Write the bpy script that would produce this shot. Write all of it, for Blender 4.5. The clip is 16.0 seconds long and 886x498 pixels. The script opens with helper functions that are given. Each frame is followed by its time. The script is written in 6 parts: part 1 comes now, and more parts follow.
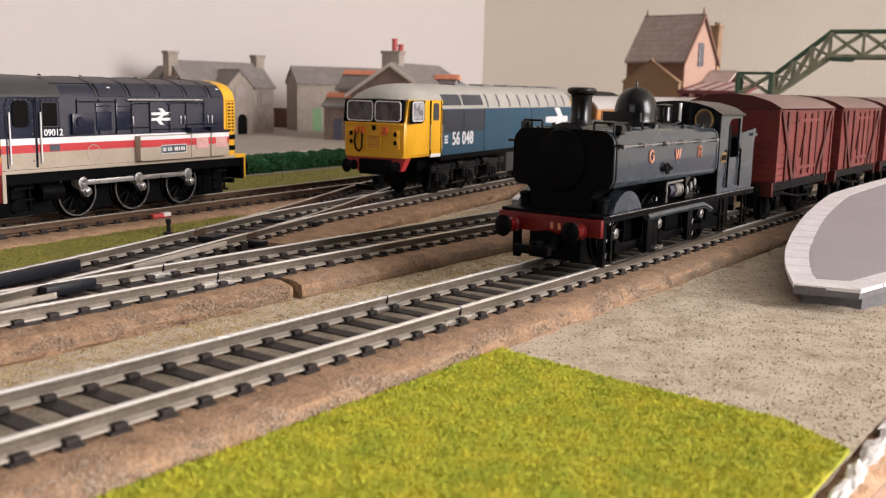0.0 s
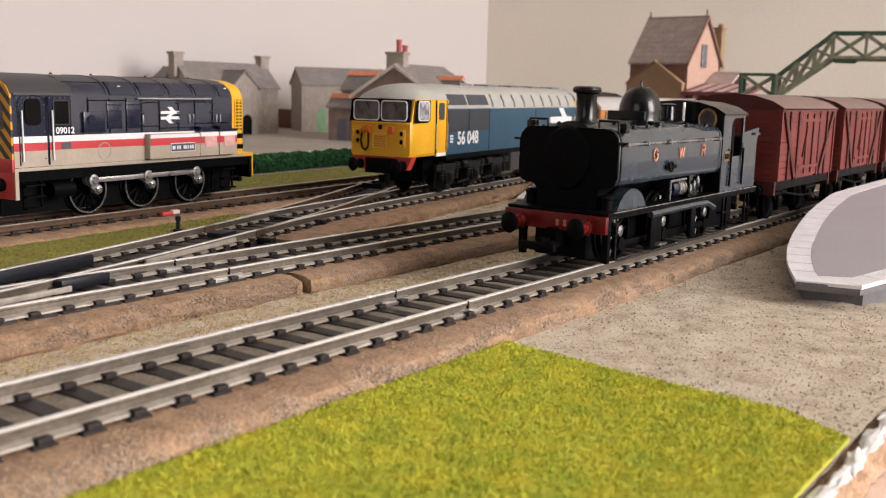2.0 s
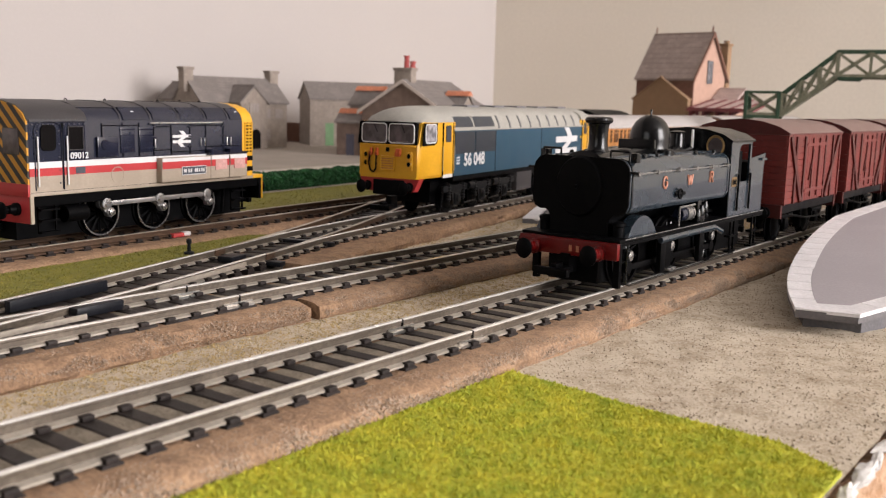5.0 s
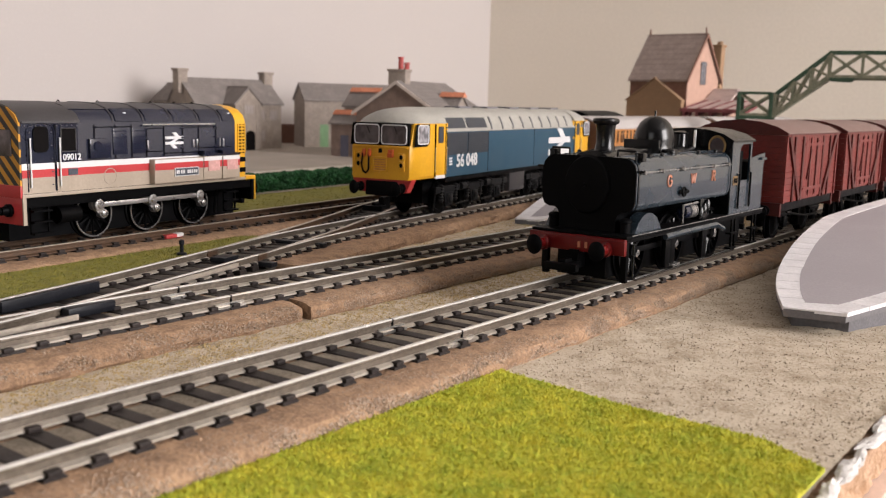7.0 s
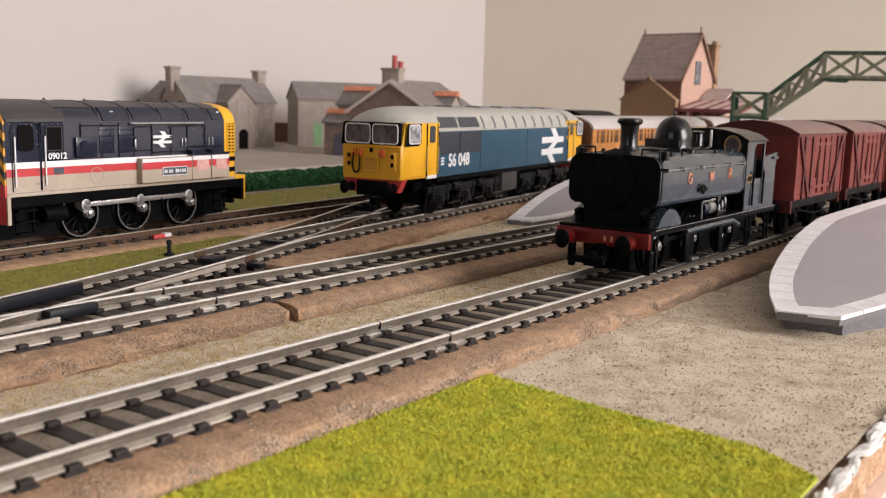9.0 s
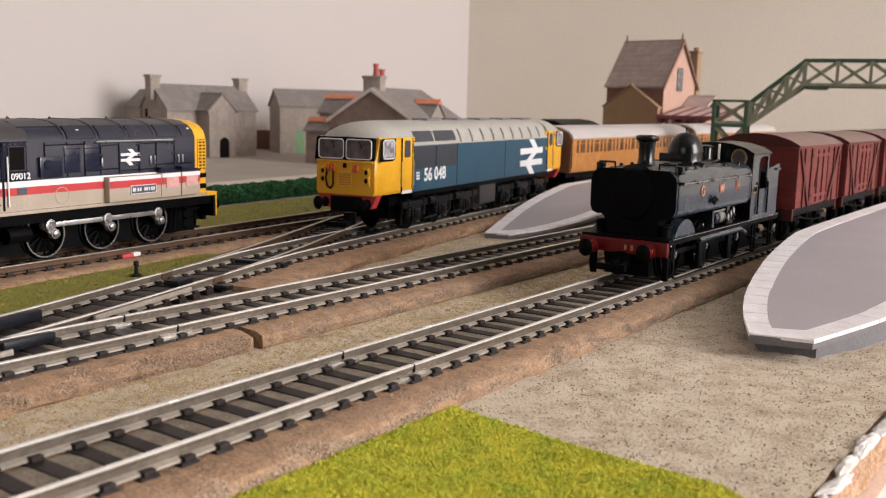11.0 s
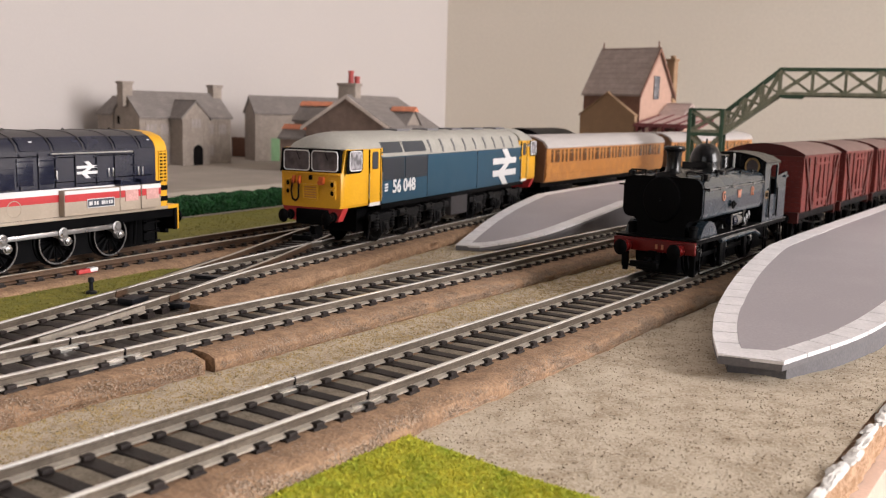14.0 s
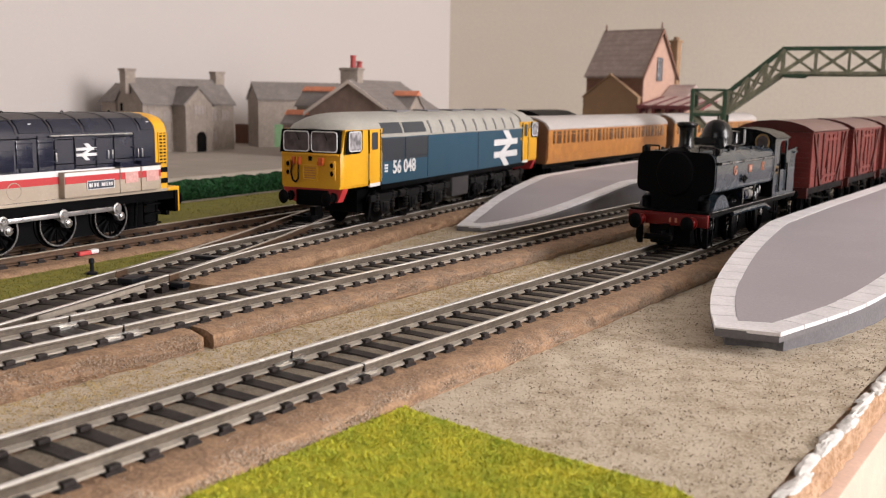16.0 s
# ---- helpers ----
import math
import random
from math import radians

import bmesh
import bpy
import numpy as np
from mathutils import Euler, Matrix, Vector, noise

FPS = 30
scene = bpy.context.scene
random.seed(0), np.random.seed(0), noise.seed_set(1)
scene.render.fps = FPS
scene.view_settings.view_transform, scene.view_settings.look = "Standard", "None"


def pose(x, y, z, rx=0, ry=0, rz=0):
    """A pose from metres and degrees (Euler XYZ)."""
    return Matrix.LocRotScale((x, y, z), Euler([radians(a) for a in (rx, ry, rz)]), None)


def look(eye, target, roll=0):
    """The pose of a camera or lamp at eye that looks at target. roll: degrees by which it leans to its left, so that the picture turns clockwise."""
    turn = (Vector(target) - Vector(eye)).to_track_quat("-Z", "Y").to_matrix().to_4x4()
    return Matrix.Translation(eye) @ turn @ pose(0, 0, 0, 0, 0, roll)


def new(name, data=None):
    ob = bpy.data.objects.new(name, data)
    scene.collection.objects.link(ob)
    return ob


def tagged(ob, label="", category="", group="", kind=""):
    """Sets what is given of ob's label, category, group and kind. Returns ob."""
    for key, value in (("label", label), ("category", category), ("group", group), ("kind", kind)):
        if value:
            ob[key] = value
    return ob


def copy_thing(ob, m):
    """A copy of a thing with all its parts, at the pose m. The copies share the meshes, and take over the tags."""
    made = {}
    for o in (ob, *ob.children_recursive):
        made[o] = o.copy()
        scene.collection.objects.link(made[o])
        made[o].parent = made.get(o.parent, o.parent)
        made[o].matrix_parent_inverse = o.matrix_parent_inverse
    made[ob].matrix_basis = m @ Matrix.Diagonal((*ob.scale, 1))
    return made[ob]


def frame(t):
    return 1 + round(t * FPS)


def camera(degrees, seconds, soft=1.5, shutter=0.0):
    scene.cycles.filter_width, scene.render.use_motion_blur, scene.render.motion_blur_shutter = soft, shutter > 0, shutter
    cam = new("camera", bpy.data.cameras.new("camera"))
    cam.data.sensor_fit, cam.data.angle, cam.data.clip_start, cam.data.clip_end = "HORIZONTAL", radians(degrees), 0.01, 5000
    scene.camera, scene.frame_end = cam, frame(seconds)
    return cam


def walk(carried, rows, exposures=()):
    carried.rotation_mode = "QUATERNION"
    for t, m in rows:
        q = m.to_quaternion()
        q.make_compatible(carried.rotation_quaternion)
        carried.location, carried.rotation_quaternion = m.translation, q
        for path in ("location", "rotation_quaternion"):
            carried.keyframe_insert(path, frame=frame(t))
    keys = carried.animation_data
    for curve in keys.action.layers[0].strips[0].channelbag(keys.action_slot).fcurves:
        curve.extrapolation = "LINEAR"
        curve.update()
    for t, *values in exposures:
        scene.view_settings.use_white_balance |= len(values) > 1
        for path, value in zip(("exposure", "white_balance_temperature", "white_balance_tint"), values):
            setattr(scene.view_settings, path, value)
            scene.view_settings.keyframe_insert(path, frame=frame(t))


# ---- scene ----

# model units: one unit is one measured millimetre; K turns units into metres
K = 0.00105
cam = camera(50.2, 16.0, soft=1.15)
PATH = [
    (0.0, 0.00, 0.00, 42.86, 0.00, -9.57, -1.28),
    (0.5, -1.51, -0.11, 41.15, 0.06, -9.44, -1.75),
    (1.0, -0.95, -2.13, 42.41, 0.21, -9.41, -1.53),
    (1.5, -0.95, -2.57, 42.07, 0.12, -9.48, -1.41),
    (2.0, -1.10, -3.76, 42.07, 0.17, -9.47, -1.39),
    (2.5, -1.29, -2.79, 42.05, 0.17, -9.43, -1.53),
    (3.0, -1.84, -3.95, 43.07, 0.27, -9.35, -1.63),
    (3.5, -1.83, -5.07, 42.83, 0.36, -9.35, -1.67),
    (4.0, -2.11, -6.67, 44.15, 0.43, -9.26, -1.56),
    (4.5, -1.19, -7.64, 45.38, 0.54, -9.08, -1.39),
    (5.0, -0.88, -7.93, 47.25, 0.63, -8.90, -1.49),
    (7.5, 0.64, -9.45, 47.27, 0.34, -8.81, -1.41),
    (8.0, 0.16, -8.06, 47.01, 0.43, -8.80, -1.50),
    (8.5, 0.74, -6.69, 47.70, 0.30, -8.91, -1.63),
    (9.0, 1.91, -6.00, 47.49, 0.09, -8.88, -1.59),
    (11.5, 7.92, 1.16, 52.59, -0.92, -8.52, -1.42),
    (12.0, 9.06, 3.13, 52.53, -1.21, -8.34, -1.48),
    (12.5, 10.57, 3.96, 52.72, -1.44, -8.37, -1.35),
    (13.0, 10.81, 5.33, 52.43, -1.60, -8.29, -1.36),
    (13.5, 11.29, 6.38, 53.69, -1.71, -8.29, -1.49),
    (14.0, 12.09, 6.89, 54.24, -1.78, -8.34, -1.45),
    (14.5, 13.42, 6.37, 53.25, -1.70, -8.58, -1.39),
    (15.0, 14.44, 9.36, 51.45, -1.91, -8.97, -1.04),
    (15.5, 14.91, 7.95, 51.22, -1.76, -9.18, -0.83),
    (16.0, 14.50, 5.95, 51.49, -1.47, -9.12, -0.88)
]
# a small phone lens, focused on the trains
cam.data.dof.use_dof, cam.data.dof.focus_distance, cam.data.dof.aperture_fstop = True, 0.275, 42.0
walk(cam, [(t, pose(x * K, y * K, z * K, 90 + pitch, roll, yaw)) for t, x, y, z, yaw, pitch, roll in PATH],
     exposures=[(0.0, 0.08), (5.0, 0.05), (9.0, 0.0), (16.0, -0.05)])

# track frame: s runs along the main line, o to its right
ANG = 53.3
DX, DY = math.cos(radians(ANG)), math.sin(radians(ANG))


def W(s, o, z=0.0):
    return (12.0 + DX * s + DY * o, 209.8 + DY * s - DX * o, z)


# room frame: u from the far corner along the long wall, v to the right along the end wall
WALL = 57.0
cw, sw = math.cos(radians(WALL)), math.sin(radians(WALL))
CX, CY = 65.0, 1590.0
FLOOR, CEIL, RW, RL = -850, 1500, 2900, 3400


def R(u, v, z=0.0):
    return (CX - cw * u + sw * v, CY - sw * u - cw * v, z)


# ---- light ----
world = bpy.data.worlds.new("sky")
scene.world = world
world.use_nodes = True
wn = world.node_tree
sky = wn.nodes.new("ShaderNodeTexSky")
sky.sky_type, sky.sun_disc = "NISHITA", False
sky.sun_elevation, sky.sun_rotation = radians(35), radians(200)
wn.nodes["Background"].inputs[1].default_value = 0.12
wn.links.new(sky.outputs[0], wn.nodes["Background"].inputs[0])


def area_lamp(name, eye, target, w, h, power, color):
    l = bpy.data.lights.new(name, "AREA")
    l.shape, l.size, l.size_y, l.energy, l.color = "RECTANGLE", w, h, power, color
    ob = new(name, l)
    ob.matrix_world = look([c * K for c in eye], [c * K for c in target])
    return ob


area_lamp("window_light", R(700, RW - 10, 670), R(700, 0, 670), 1.1, 1.3, 112, (1.0, 0.94, 0.93))
# weak fill from behind the viewer, added without a known window there
area_lamp("fill_light_rear", R(RL - 10, 1300, 675), R(0, 1300, 675), 1.4, 1.15, 4, (1.0, 0.95, 0.9))


# ---- materials ----
def mat(name, color, rough=0.6, metal=0.0, var=0.12, size=6.0, fine=0.8, bump=0.15, spec=0.5, coat=0.0, second=None, mix=(0.45, 0.65), pieces=0.0):
    """A procedural surface: base colour broken up at two scales, with fine relief. size and fine in units."""
    m = bpy.data.materials.new(name)
    m.use_nodes = True
    nt = m.node_tree
    b = nt.nodes["Principled BSDF"]
    tc = nt.nodes.new("ShaderNodeTexCoord")
    n1 = nt.nodes.new("ShaderNodeTexNoise")
    n1.inputs["Scale"].default_value, n1.inputs["Detail"].default_value = 1 / (size * K), 4
    n2 = nt.nodes.new("ShaderNodeTexNoise")
    n2.inputs["Scale"].default_value, n2.inputs["Detail"].default_value = 1 / (fine * K), 3
    for n in (n1, n2):
        nt.links.new(tc.outputs["Object"], n.inputs["Vector"])
    ramp = nt.nodes.new("ShaderNodeValToRGB")
    second = second or tuple(c * (1 - 2.2 * var) for c in color)
    ramp.color_ramp.elements[0].position, ramp.color_ramp.elements[1].position = mix
    ramp.color_ramp.elements[0].color, ramp.color_ramp.elements[1].color = (*second, 1), (*color, 1)
    add = nt.nodes.new("ShaderNodeMath")
    add.operation = "MULTIPLY_ADD"
    add.inputs[1].default_value, add.inputs[2].default_value = 0.5, 0.0
    half = nt.nodes.new("ShaderNodeMath")
    half.operation = "MULTIPLY_ADD"
    half.inputs[1].default_value = 0.5
    nt.links.new(n1.outputs[0], add.inputs[0])
    nt.links.new(n2.outputs[0], half.inputs[0])
    nt.links.new(add.outputs[0], half.inputs[2])
    src = half.outputs[0]
    if pieces:
        oi = nt.nodes.new("ShaderNodeObjectInfo")
        pm = nt.nodes.new("ShaderNodeMath")
        pm.operation, pm.inputs[1].default_value = "MULTIPLY_ADD", pieces
        nt.links.new(oi.outputs["Random"], pm.inputs[0])
        nt.links.new(src, pm.inputs[2])
        src = pm.outputs[0]
    nt.links.new(src, ramp.inputs[0])
    nt.links.new(ramp.outputs[0], b.inputs["Base Color"])
    rr = nt.nodes.new("ShaderNodeMapRange")
    rr.inputs["To Min"].default_value, rr.inputs["To Max"].default_value = max(rough - 0.1, 0.03), min(rough + 0.1, 1)
    nt.links.new(n1.outputs[0], rr.inputs["Value"])
    nt.links.new(rr.outputs[0], b.inputs["Roughness"])
    b.inputs["Metallic"].default_value = metal
    b.inputs["Specular IOR Level"].default_value = spec
    b.inputs["Coat Weight"].default_value = coat
    if bump:
        bp = nt.nodes.new("ShaderNodeBump")
        bp.inputs["Strength"].default_value, bp.inputs["Distance"].default_value = bump, fine * K * 0.5
        nt.links.new(n2.outputs[0], bp.inputs["Height"])
        nt.links.new(bp.outputs[0], b.inputs["Normal"])
    return m


def striped(name, c1, c2, width):
    """Chevron stripes of paint, pointing up, across an end face."""
    m = mat(name, c1, 0.45)
    nt = m.node_tree
    b = nt.nodes["Principled BSDF"]
    tc = nt.nodes.new("ShaderNodeTexCoord")
    sp = nt.nodes.new("ShaderNodeSeparateXYZ")
    nt.links.new(tc.outputs["Object"], sp.inputs[0])
    ab = nt.nodes.new("ShaderNodeMath")
    ab.operation = "ABSOLUTE"
    nt.links.new(sp.outputs["Y"], ab.inputs[0])
    sm = nt.nodes.new("ShaderNodeMath")
    sm.operation, sm.inputs[1].default_value = "MULTIPLY_ADD", 1.0
    nt.links.new(ab.outputs[0], sm.inputs[0])
    nt.links.new(sp.outputs["Z"], sm.inputs[2])
    md = nt.nodes.new("ShaderNodeMath")
    md.operation, md.inputs[1].default_value = "PINGPONG", width * K
    nt.links.new(sm.outputs[0], md.inputs[0])
    gt = nt.nodes.new("ShaderNodeMath")
    gt.operation, gt.inputs[1].default_value = "GREATER_THAN", width * K * 0.5
    nt.links.new(md.outputs[0], gt.inputs[0])
    mx = nt.nodes.new("ShaderNodeMix")
    mx.data_type = "RGBA"
    mx.inputs[6].default_value, mx.inputs[7].default_value = (*c1, 1), (*c2, 1)
    nt.links.new(gt.outputs[0], mx.inputs[0])
    nt.links.new(mx.outputs[2], b.inputs["Base Color"])
    return m


M = dict(
    wall_l=mat("wall_paint", (0.455, 0.417, 0.40), 0.85, size=400, fine=3, var=0.02, bump=0.05),
    wall_r=mat("wall_paper", (0.66, 0.605, 0.53), 0.85, size=300, fine=4, var=0.03, bump=0.1),
    # dark colour of the unseen walls, set to cut the light they bounce
    wall_d=mat("unseen_wall_dark", (0.16, 0.135, 0.115), 0.85, size=300, fine=4, var=0.04),
    grit_dark=mat("dark_grit", (0.21, 0.15, 0.095), 0.9, size=3),
    grit_foam=mat("foam_grit", (0.42, 0.31, 0.225), 0.8, size=3),
    grit_yellow=mat("yellow_grit", (0.60, 0.445, 0.21), 0.9, size=3),
    grit_olive=mat("olive_grit", (0.27, 0.22, 0.12), 0.9, size=3),
    grit_pale=mat("pale_grit", (0.60, 0.50, 0.37), 0.9, size=3),
    # unseen ceiling, greyed so that less light bounces off it
    ceiling=mat("ceiling_paint", (0.42, 0.41, 0.40), 0.9, size=400, fine=5, var=0.02),
    floor=mat("carpet", (0.2, 0.15, 0.12), 0.95, size=60, fine=3, bump=0.4),
    ground=mat("sand_scatter", (0.575, 0.495, 0.385), 0.95, size=5, fine=0.6, var=0.2, bump=0.9, second=(0.33, 0.25, 0.165), mix=(0.34, 0.56)),
    foam=mat("ballast_foam", (0.36, 0.225, 0.132), 0.85, size=4, fine=0.7, var=0.16, bump=1.0, second=(0.185, 0.11, 0.065), mix=(0.38, 0.6)),
    grass=mat("grass_mat", (0.60, 0.53, 0.045), 0.95, size=6, fine=0.8, bump=0.8, second=(0.30, 0.38, 0.03), mix=(0.33, 0.64)),
    moss=mat("moss_scatter", (0.24, 0.215, 0.032), 0.95, size=5, fine=0.8, bump=0.9, second=(0.145, 0.145, 0.025), mix=(0.35, 0.62)),
    plaza=mat("town_surface", (0.325, 0.28, 0.235), 0.95, size=30, fine=1.2, var=0.1, bump=0.4),
    path=mat("path_surface", (0.52, 0.46, 0.39), 0.95, size=20, fine=1.2, var=0.08, bump=0.4),
    hedge=mat("hedge_foliage", (0.03, 0.14, 0.04), 0.9, size=4, fine=0.9, bump=0.8, second=(0.013, 0.065, 0.02)),
    # nickel rail in three tones: shaded web, lit foot, head with its highlight
    rail=mat("shaded_rail_web", (0.17, 0.14, 0.11), 0.42, 0.45, size=12, fine=1.0, var=0.14, bump=0.05, second=(0.105, 0.085, 0.066)),
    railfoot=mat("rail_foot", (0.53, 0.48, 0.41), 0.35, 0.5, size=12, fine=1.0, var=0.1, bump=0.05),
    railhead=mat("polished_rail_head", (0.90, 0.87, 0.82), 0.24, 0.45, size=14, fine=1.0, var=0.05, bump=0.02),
    sleeper=mat("sleeper_plastic", (0.030, 0.023, 0.021), 0.55, size=4, fine=0.5, bump=0.3, second=(0.016, 0.0125, 0.0115), pieces=0.12, spec=0.2),
    infill=mat("grey_ballast", (0.25, 0.212, 0.16), 0.9, size=4, fine=0.6, bump=0.9, second=(0.13, 0.105, 0.075), mix=(0.36, 0.6)),
    bed=mat("dark_trackbed", (0.085, 0.068, 0.052), 0.9, size=5, fine=0.7, bump=0.8, second=(0.03, 0.025, 0.02), mix=(0.36, 0.6)),
    rust=mat("rusty_rail", (0.10, 0.055, 0.03), 0.55, 0.3, size=10, fine=1.0, var=0.15),
    dullhead=mat("dull_rail_head", (0.50, 0.44, 0.37), 0.35, 0.5, size=14, fine=1.0, var=0.1),
    # grey slab edge, its colour lowered to include shade
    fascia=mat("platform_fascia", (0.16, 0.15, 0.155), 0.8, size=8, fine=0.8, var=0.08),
    bogieblack=mat("bogie_black", (0.008, 0.008, 0.009), 0.45, spec=0.16, size=4, fine=0.7, bump=0.15),
    cock=mat("cock_orange", (0.62, 0.11, 0.02), 0.5, size=3),
    pinkpale=mat("pale_pink_patch", (0.62, 0.34, 0.31), 0.5, size=4),
    joiner=mat("steel_joiner", (0.7, 0.68, 0.65), 0.3, 1.0, size=3),
    frog=mat("black_plastic", (0.010, 0.011, 0.015), 0.4, size=5, spec=0.2),
    platform=mat("platform_grey", (0.38, 0.345, 0.36), 0.8, size=30, fine=0.7, var=0.05, bump=0.12),
    edging=mat("edging_white", (0.79, 0.76, 0.77), 0.75, size=6, fine=0.8, var=0.07, bump=0.2, pieces=0.06),
    # grey side wall, darkened to include the shade below the slab
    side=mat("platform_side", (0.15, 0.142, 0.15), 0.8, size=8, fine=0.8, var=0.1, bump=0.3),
    plaster=mat("white_plaster", (0.80, 0.77, 0.73), 0.9, size=5, fine=1.0, bump=0.6),
    chip=mat("chipboard_edge", (0.50, 0.32, 0.205), 0.9, size=3, fine=0.9, bump=1.0, second=(0.33, 0.19, 0.10), mix=(0.42, 0.58)),
    wood=mat("planed_timber", (0.72, 0.52, 0.42), 0.6, size=10, fine=1.0, var=0.06, bump=0.1),
    black=mat("satin_black", (0.0035, 0.0035, 0.004), 0.24, size=8, fine=1.0, bump=0.02, var=0.1, spec=0.3),
    matt=mat("matt_black", (0.003, 0.003, 0.0035), 0.6, size=8, fine=0.8, bump=0.1, var=0.1, spec=0.05),
    frame_black=mat("frame_black", (0.0028, 0.0028, 0.0032), 0.42, spec=0.045, size=5, fine=0.7, bump=0.1),
    green=mat("dark_green_paint", (0.020, 0.030, 0.040), 0.26, size=10, fine=0.8, bump=0.02, var=0.06, coat=0.4),
    red=mat("buffer_red", (0.115, 0.0035, 0.0035), 0.3, spec=0.3, size=6, fine=0.8, var=0.1),
    orange=mat("letter_orange", (0.46, 0.17, 0.09), 0.5, size=3),
    brass=mat("brass", (0.33, 0.21, 0.09), 0.42, 0.9, size=3),
    steel=mat("bright_steel", (0.62, 0.61, 0.61), 0.3, 0.9, size=5, var=0.05, bump=0.02),
    tyre=mat("wheel_tyre", (0.30, 0.29, 0.28), 0.28, 0.75, size=5, var=0.06),
    maroon=mat("maroon_planks", (0.175, 0.020, 0.015), 0.46, spec=0.4, size=8, fine=0.9, var=0.12, bump=0.1, second=(0.11, 0.013, 0.010)),
    maroon_dark=mat("maroon_iron", (0.075, 0.010, 0.008), 0.45, size=6, spec=0.3),
    vanroof=mat("van_roof", (0.205, 0.125, 0.11), 0.45, spec=0.35, size=12, fine=1.0, var=0.08),
    blue=mat("rail_blue", (0.015, 0.060, 0.100), 0.42, size=14, fine=1.0, var=0.05, bump=0.03),
    yellow=mat("warning_yellow", (0.66, 0.335, 0.011), 0.42, size=9, fine=0.8, var=0.05, bump=0.03),
    roofgrey=mat("roof_grey", (0.34, 0.325, 0.29), 0.6, size=12, fine=1.0, var=0.08),
    white=mat("white_paint", (0.62, 0.61, 0.61), 0.5, size=10, var=0.03),
    # a pinkish-grey reflection is put into the base colour of this glass
    dark_glass=mat("glass_reflection", (0.13, 0.105, 0.105), 0.08, size=7, fine=3, var=0.2, bump=0),
    louvre=mat("louvre_dark", (0.03, 0.035, 0.045), 0.5, size=6),
    engine=mat("executive_grey", (0.012, 0.0145, 0.030), 0.25, size=12, fine=0.9, var=0.08, bump=0.05, coat=0.2),
    engineroof=mat("executive_roof", (0.040, 0.036, 0.038), 0.5, size=9, fine=0.8, var=0.12, bump=0.1),
    cream=mat("cream_band", (0.36, 0.295, 0.23), 0.5, size=8, fine=0.8, var=0.06),
    redband=mat("red_band", (0.44, 0.030, 0.034), 0.45, size=8, var=0.05),
    wasp=striped("wasp_stripes", (0.56, 0.26, 0.02), (0.02, 0.015, 0.012), 2.3),
    teak=mat("teak_sides", (0.50, 0.225, 0.055), 0.42, size=6, fine=0.9, var=0.14, bump=0.05, second=(0.34, 0.135, 0.03)),
    teakend=mat("teak_end", (0.22, 0.10, 0.05), 0.5, size=6),
    coachroof=mat("coach_roof", (0.42, 0.385, 0.37), 0.7, size=20, fine=1.2, var=0.05),
    pane=mat("coach_glass", (0.13, 0.055, 0.022), 0.15, size=10, bump=0),
    stone=mat("grey_stone", (0.33, 0.275, 0.235), 0.9, size=7, fine=1.4, var=0.12, bump=0.5),
    slate_warm=mat("warm_slate_roof", (0.34, 0.265, 0.235), 0.85, size=8, fine=1.2, var=0.14, bump=0.4),
    slate=mat("slate_roof", (0.235, 0.205, 0.19), 0.85, size=8, fine=1.2, var=0.14, bump=0.4),
    brownwall=mat("brown_stone", (0.235, 0.165, 0.135), 0.9, size=7, fine=1.2, var=0.15, bump=0.5),
    board=mat("bargeboard", (0.56, 0.48, 0.43), 0.8, size=8, var=0.06),
    tile=mat("orange_tile", (0.66, 0.24, 0.13), 0.8, size=4, fine=1.0, var=0.12),
    pot=mat("red_pot", (0.42, 0.06, 0.055), 0.6, size=4),
    brickpink=mat("pink_brick", (0.44, 0.275, 0.21), 0.9, size=6, fine=1.0, var=0.08, bump=0.3),
    ochre=mat("ochre_wall", (0.30, 0.185, 0.105), 0.9, size=9, fine=1.0, var=0.08, bump=0.3),
    darkbrick=mat("dark_brick", (0.20, 0.10, 0.07), 0.9, size=5, fine=1.0, var=0.12, bump=0.3),
    reddark=mat("canopy_red", (0.20, 0.045, 0.05), 0.7, size=5),
    canopy=mat("canopy_glass", (0.56, 0.44, 0.41), 0.5, size=8),
    doorgreen=mat("door_green", (0.16, 0.30, 0.14), 0.6, size=4),
    doorblue=mat("door_blue", (0.09, 0.09, 0.13), 0.6, size=4),
    hole=mat("dark_inside", (0.006, 0.005, 0.005), 0.9, size=5, spec=0.08),
    bridge=mat("bridge_green", (0.022, 0.062, 0.028), 0.6, size=6, fine=0.9, var=0.14, bump=0.1),
    lattice=mat("bridge_stone_green", (0.235, 0.22, 0.155), 0.75, size=5, fine=0.9, var=0.14, second=(0.12, 0.125, 0.08)),
    # window panes with mottled grey reflections painted into the colour
    grey_reflection=mat("window_grey", (0.42, 0.40, 0.42), 0.15, size=3, fine=2, var=0.3, bump=0),
    printred=mat("print_red", (0.55, 0.05, 0.05), 0.6, size=3),
    platedark=mat("plate_dark", (0.06, 0.07, 0.09), 0.4, size=3),
    interior=mat("cab_interior", (0.35, 0.30, 0.28), 0.7, size=4),
)


# ---- mesh helpers (all in units) ----
def mesh_of(bm, name, material, smooth=True):
    me = bpy.data.meshes.new(name)
    bmesh.ops.recalc_face_normals(bm, faces=bm.faces)
    for v in bm.verts:
        v.co *= K
    bm.to_mesh(me)
    bm.free()
    me.materials.append(M[material])
    if smooth:
        me.polygons.foreach_set("use_smooth", [True] * len(me.polygons))
        me.set_sharp_from_angle(angle=radians(32))
    return me


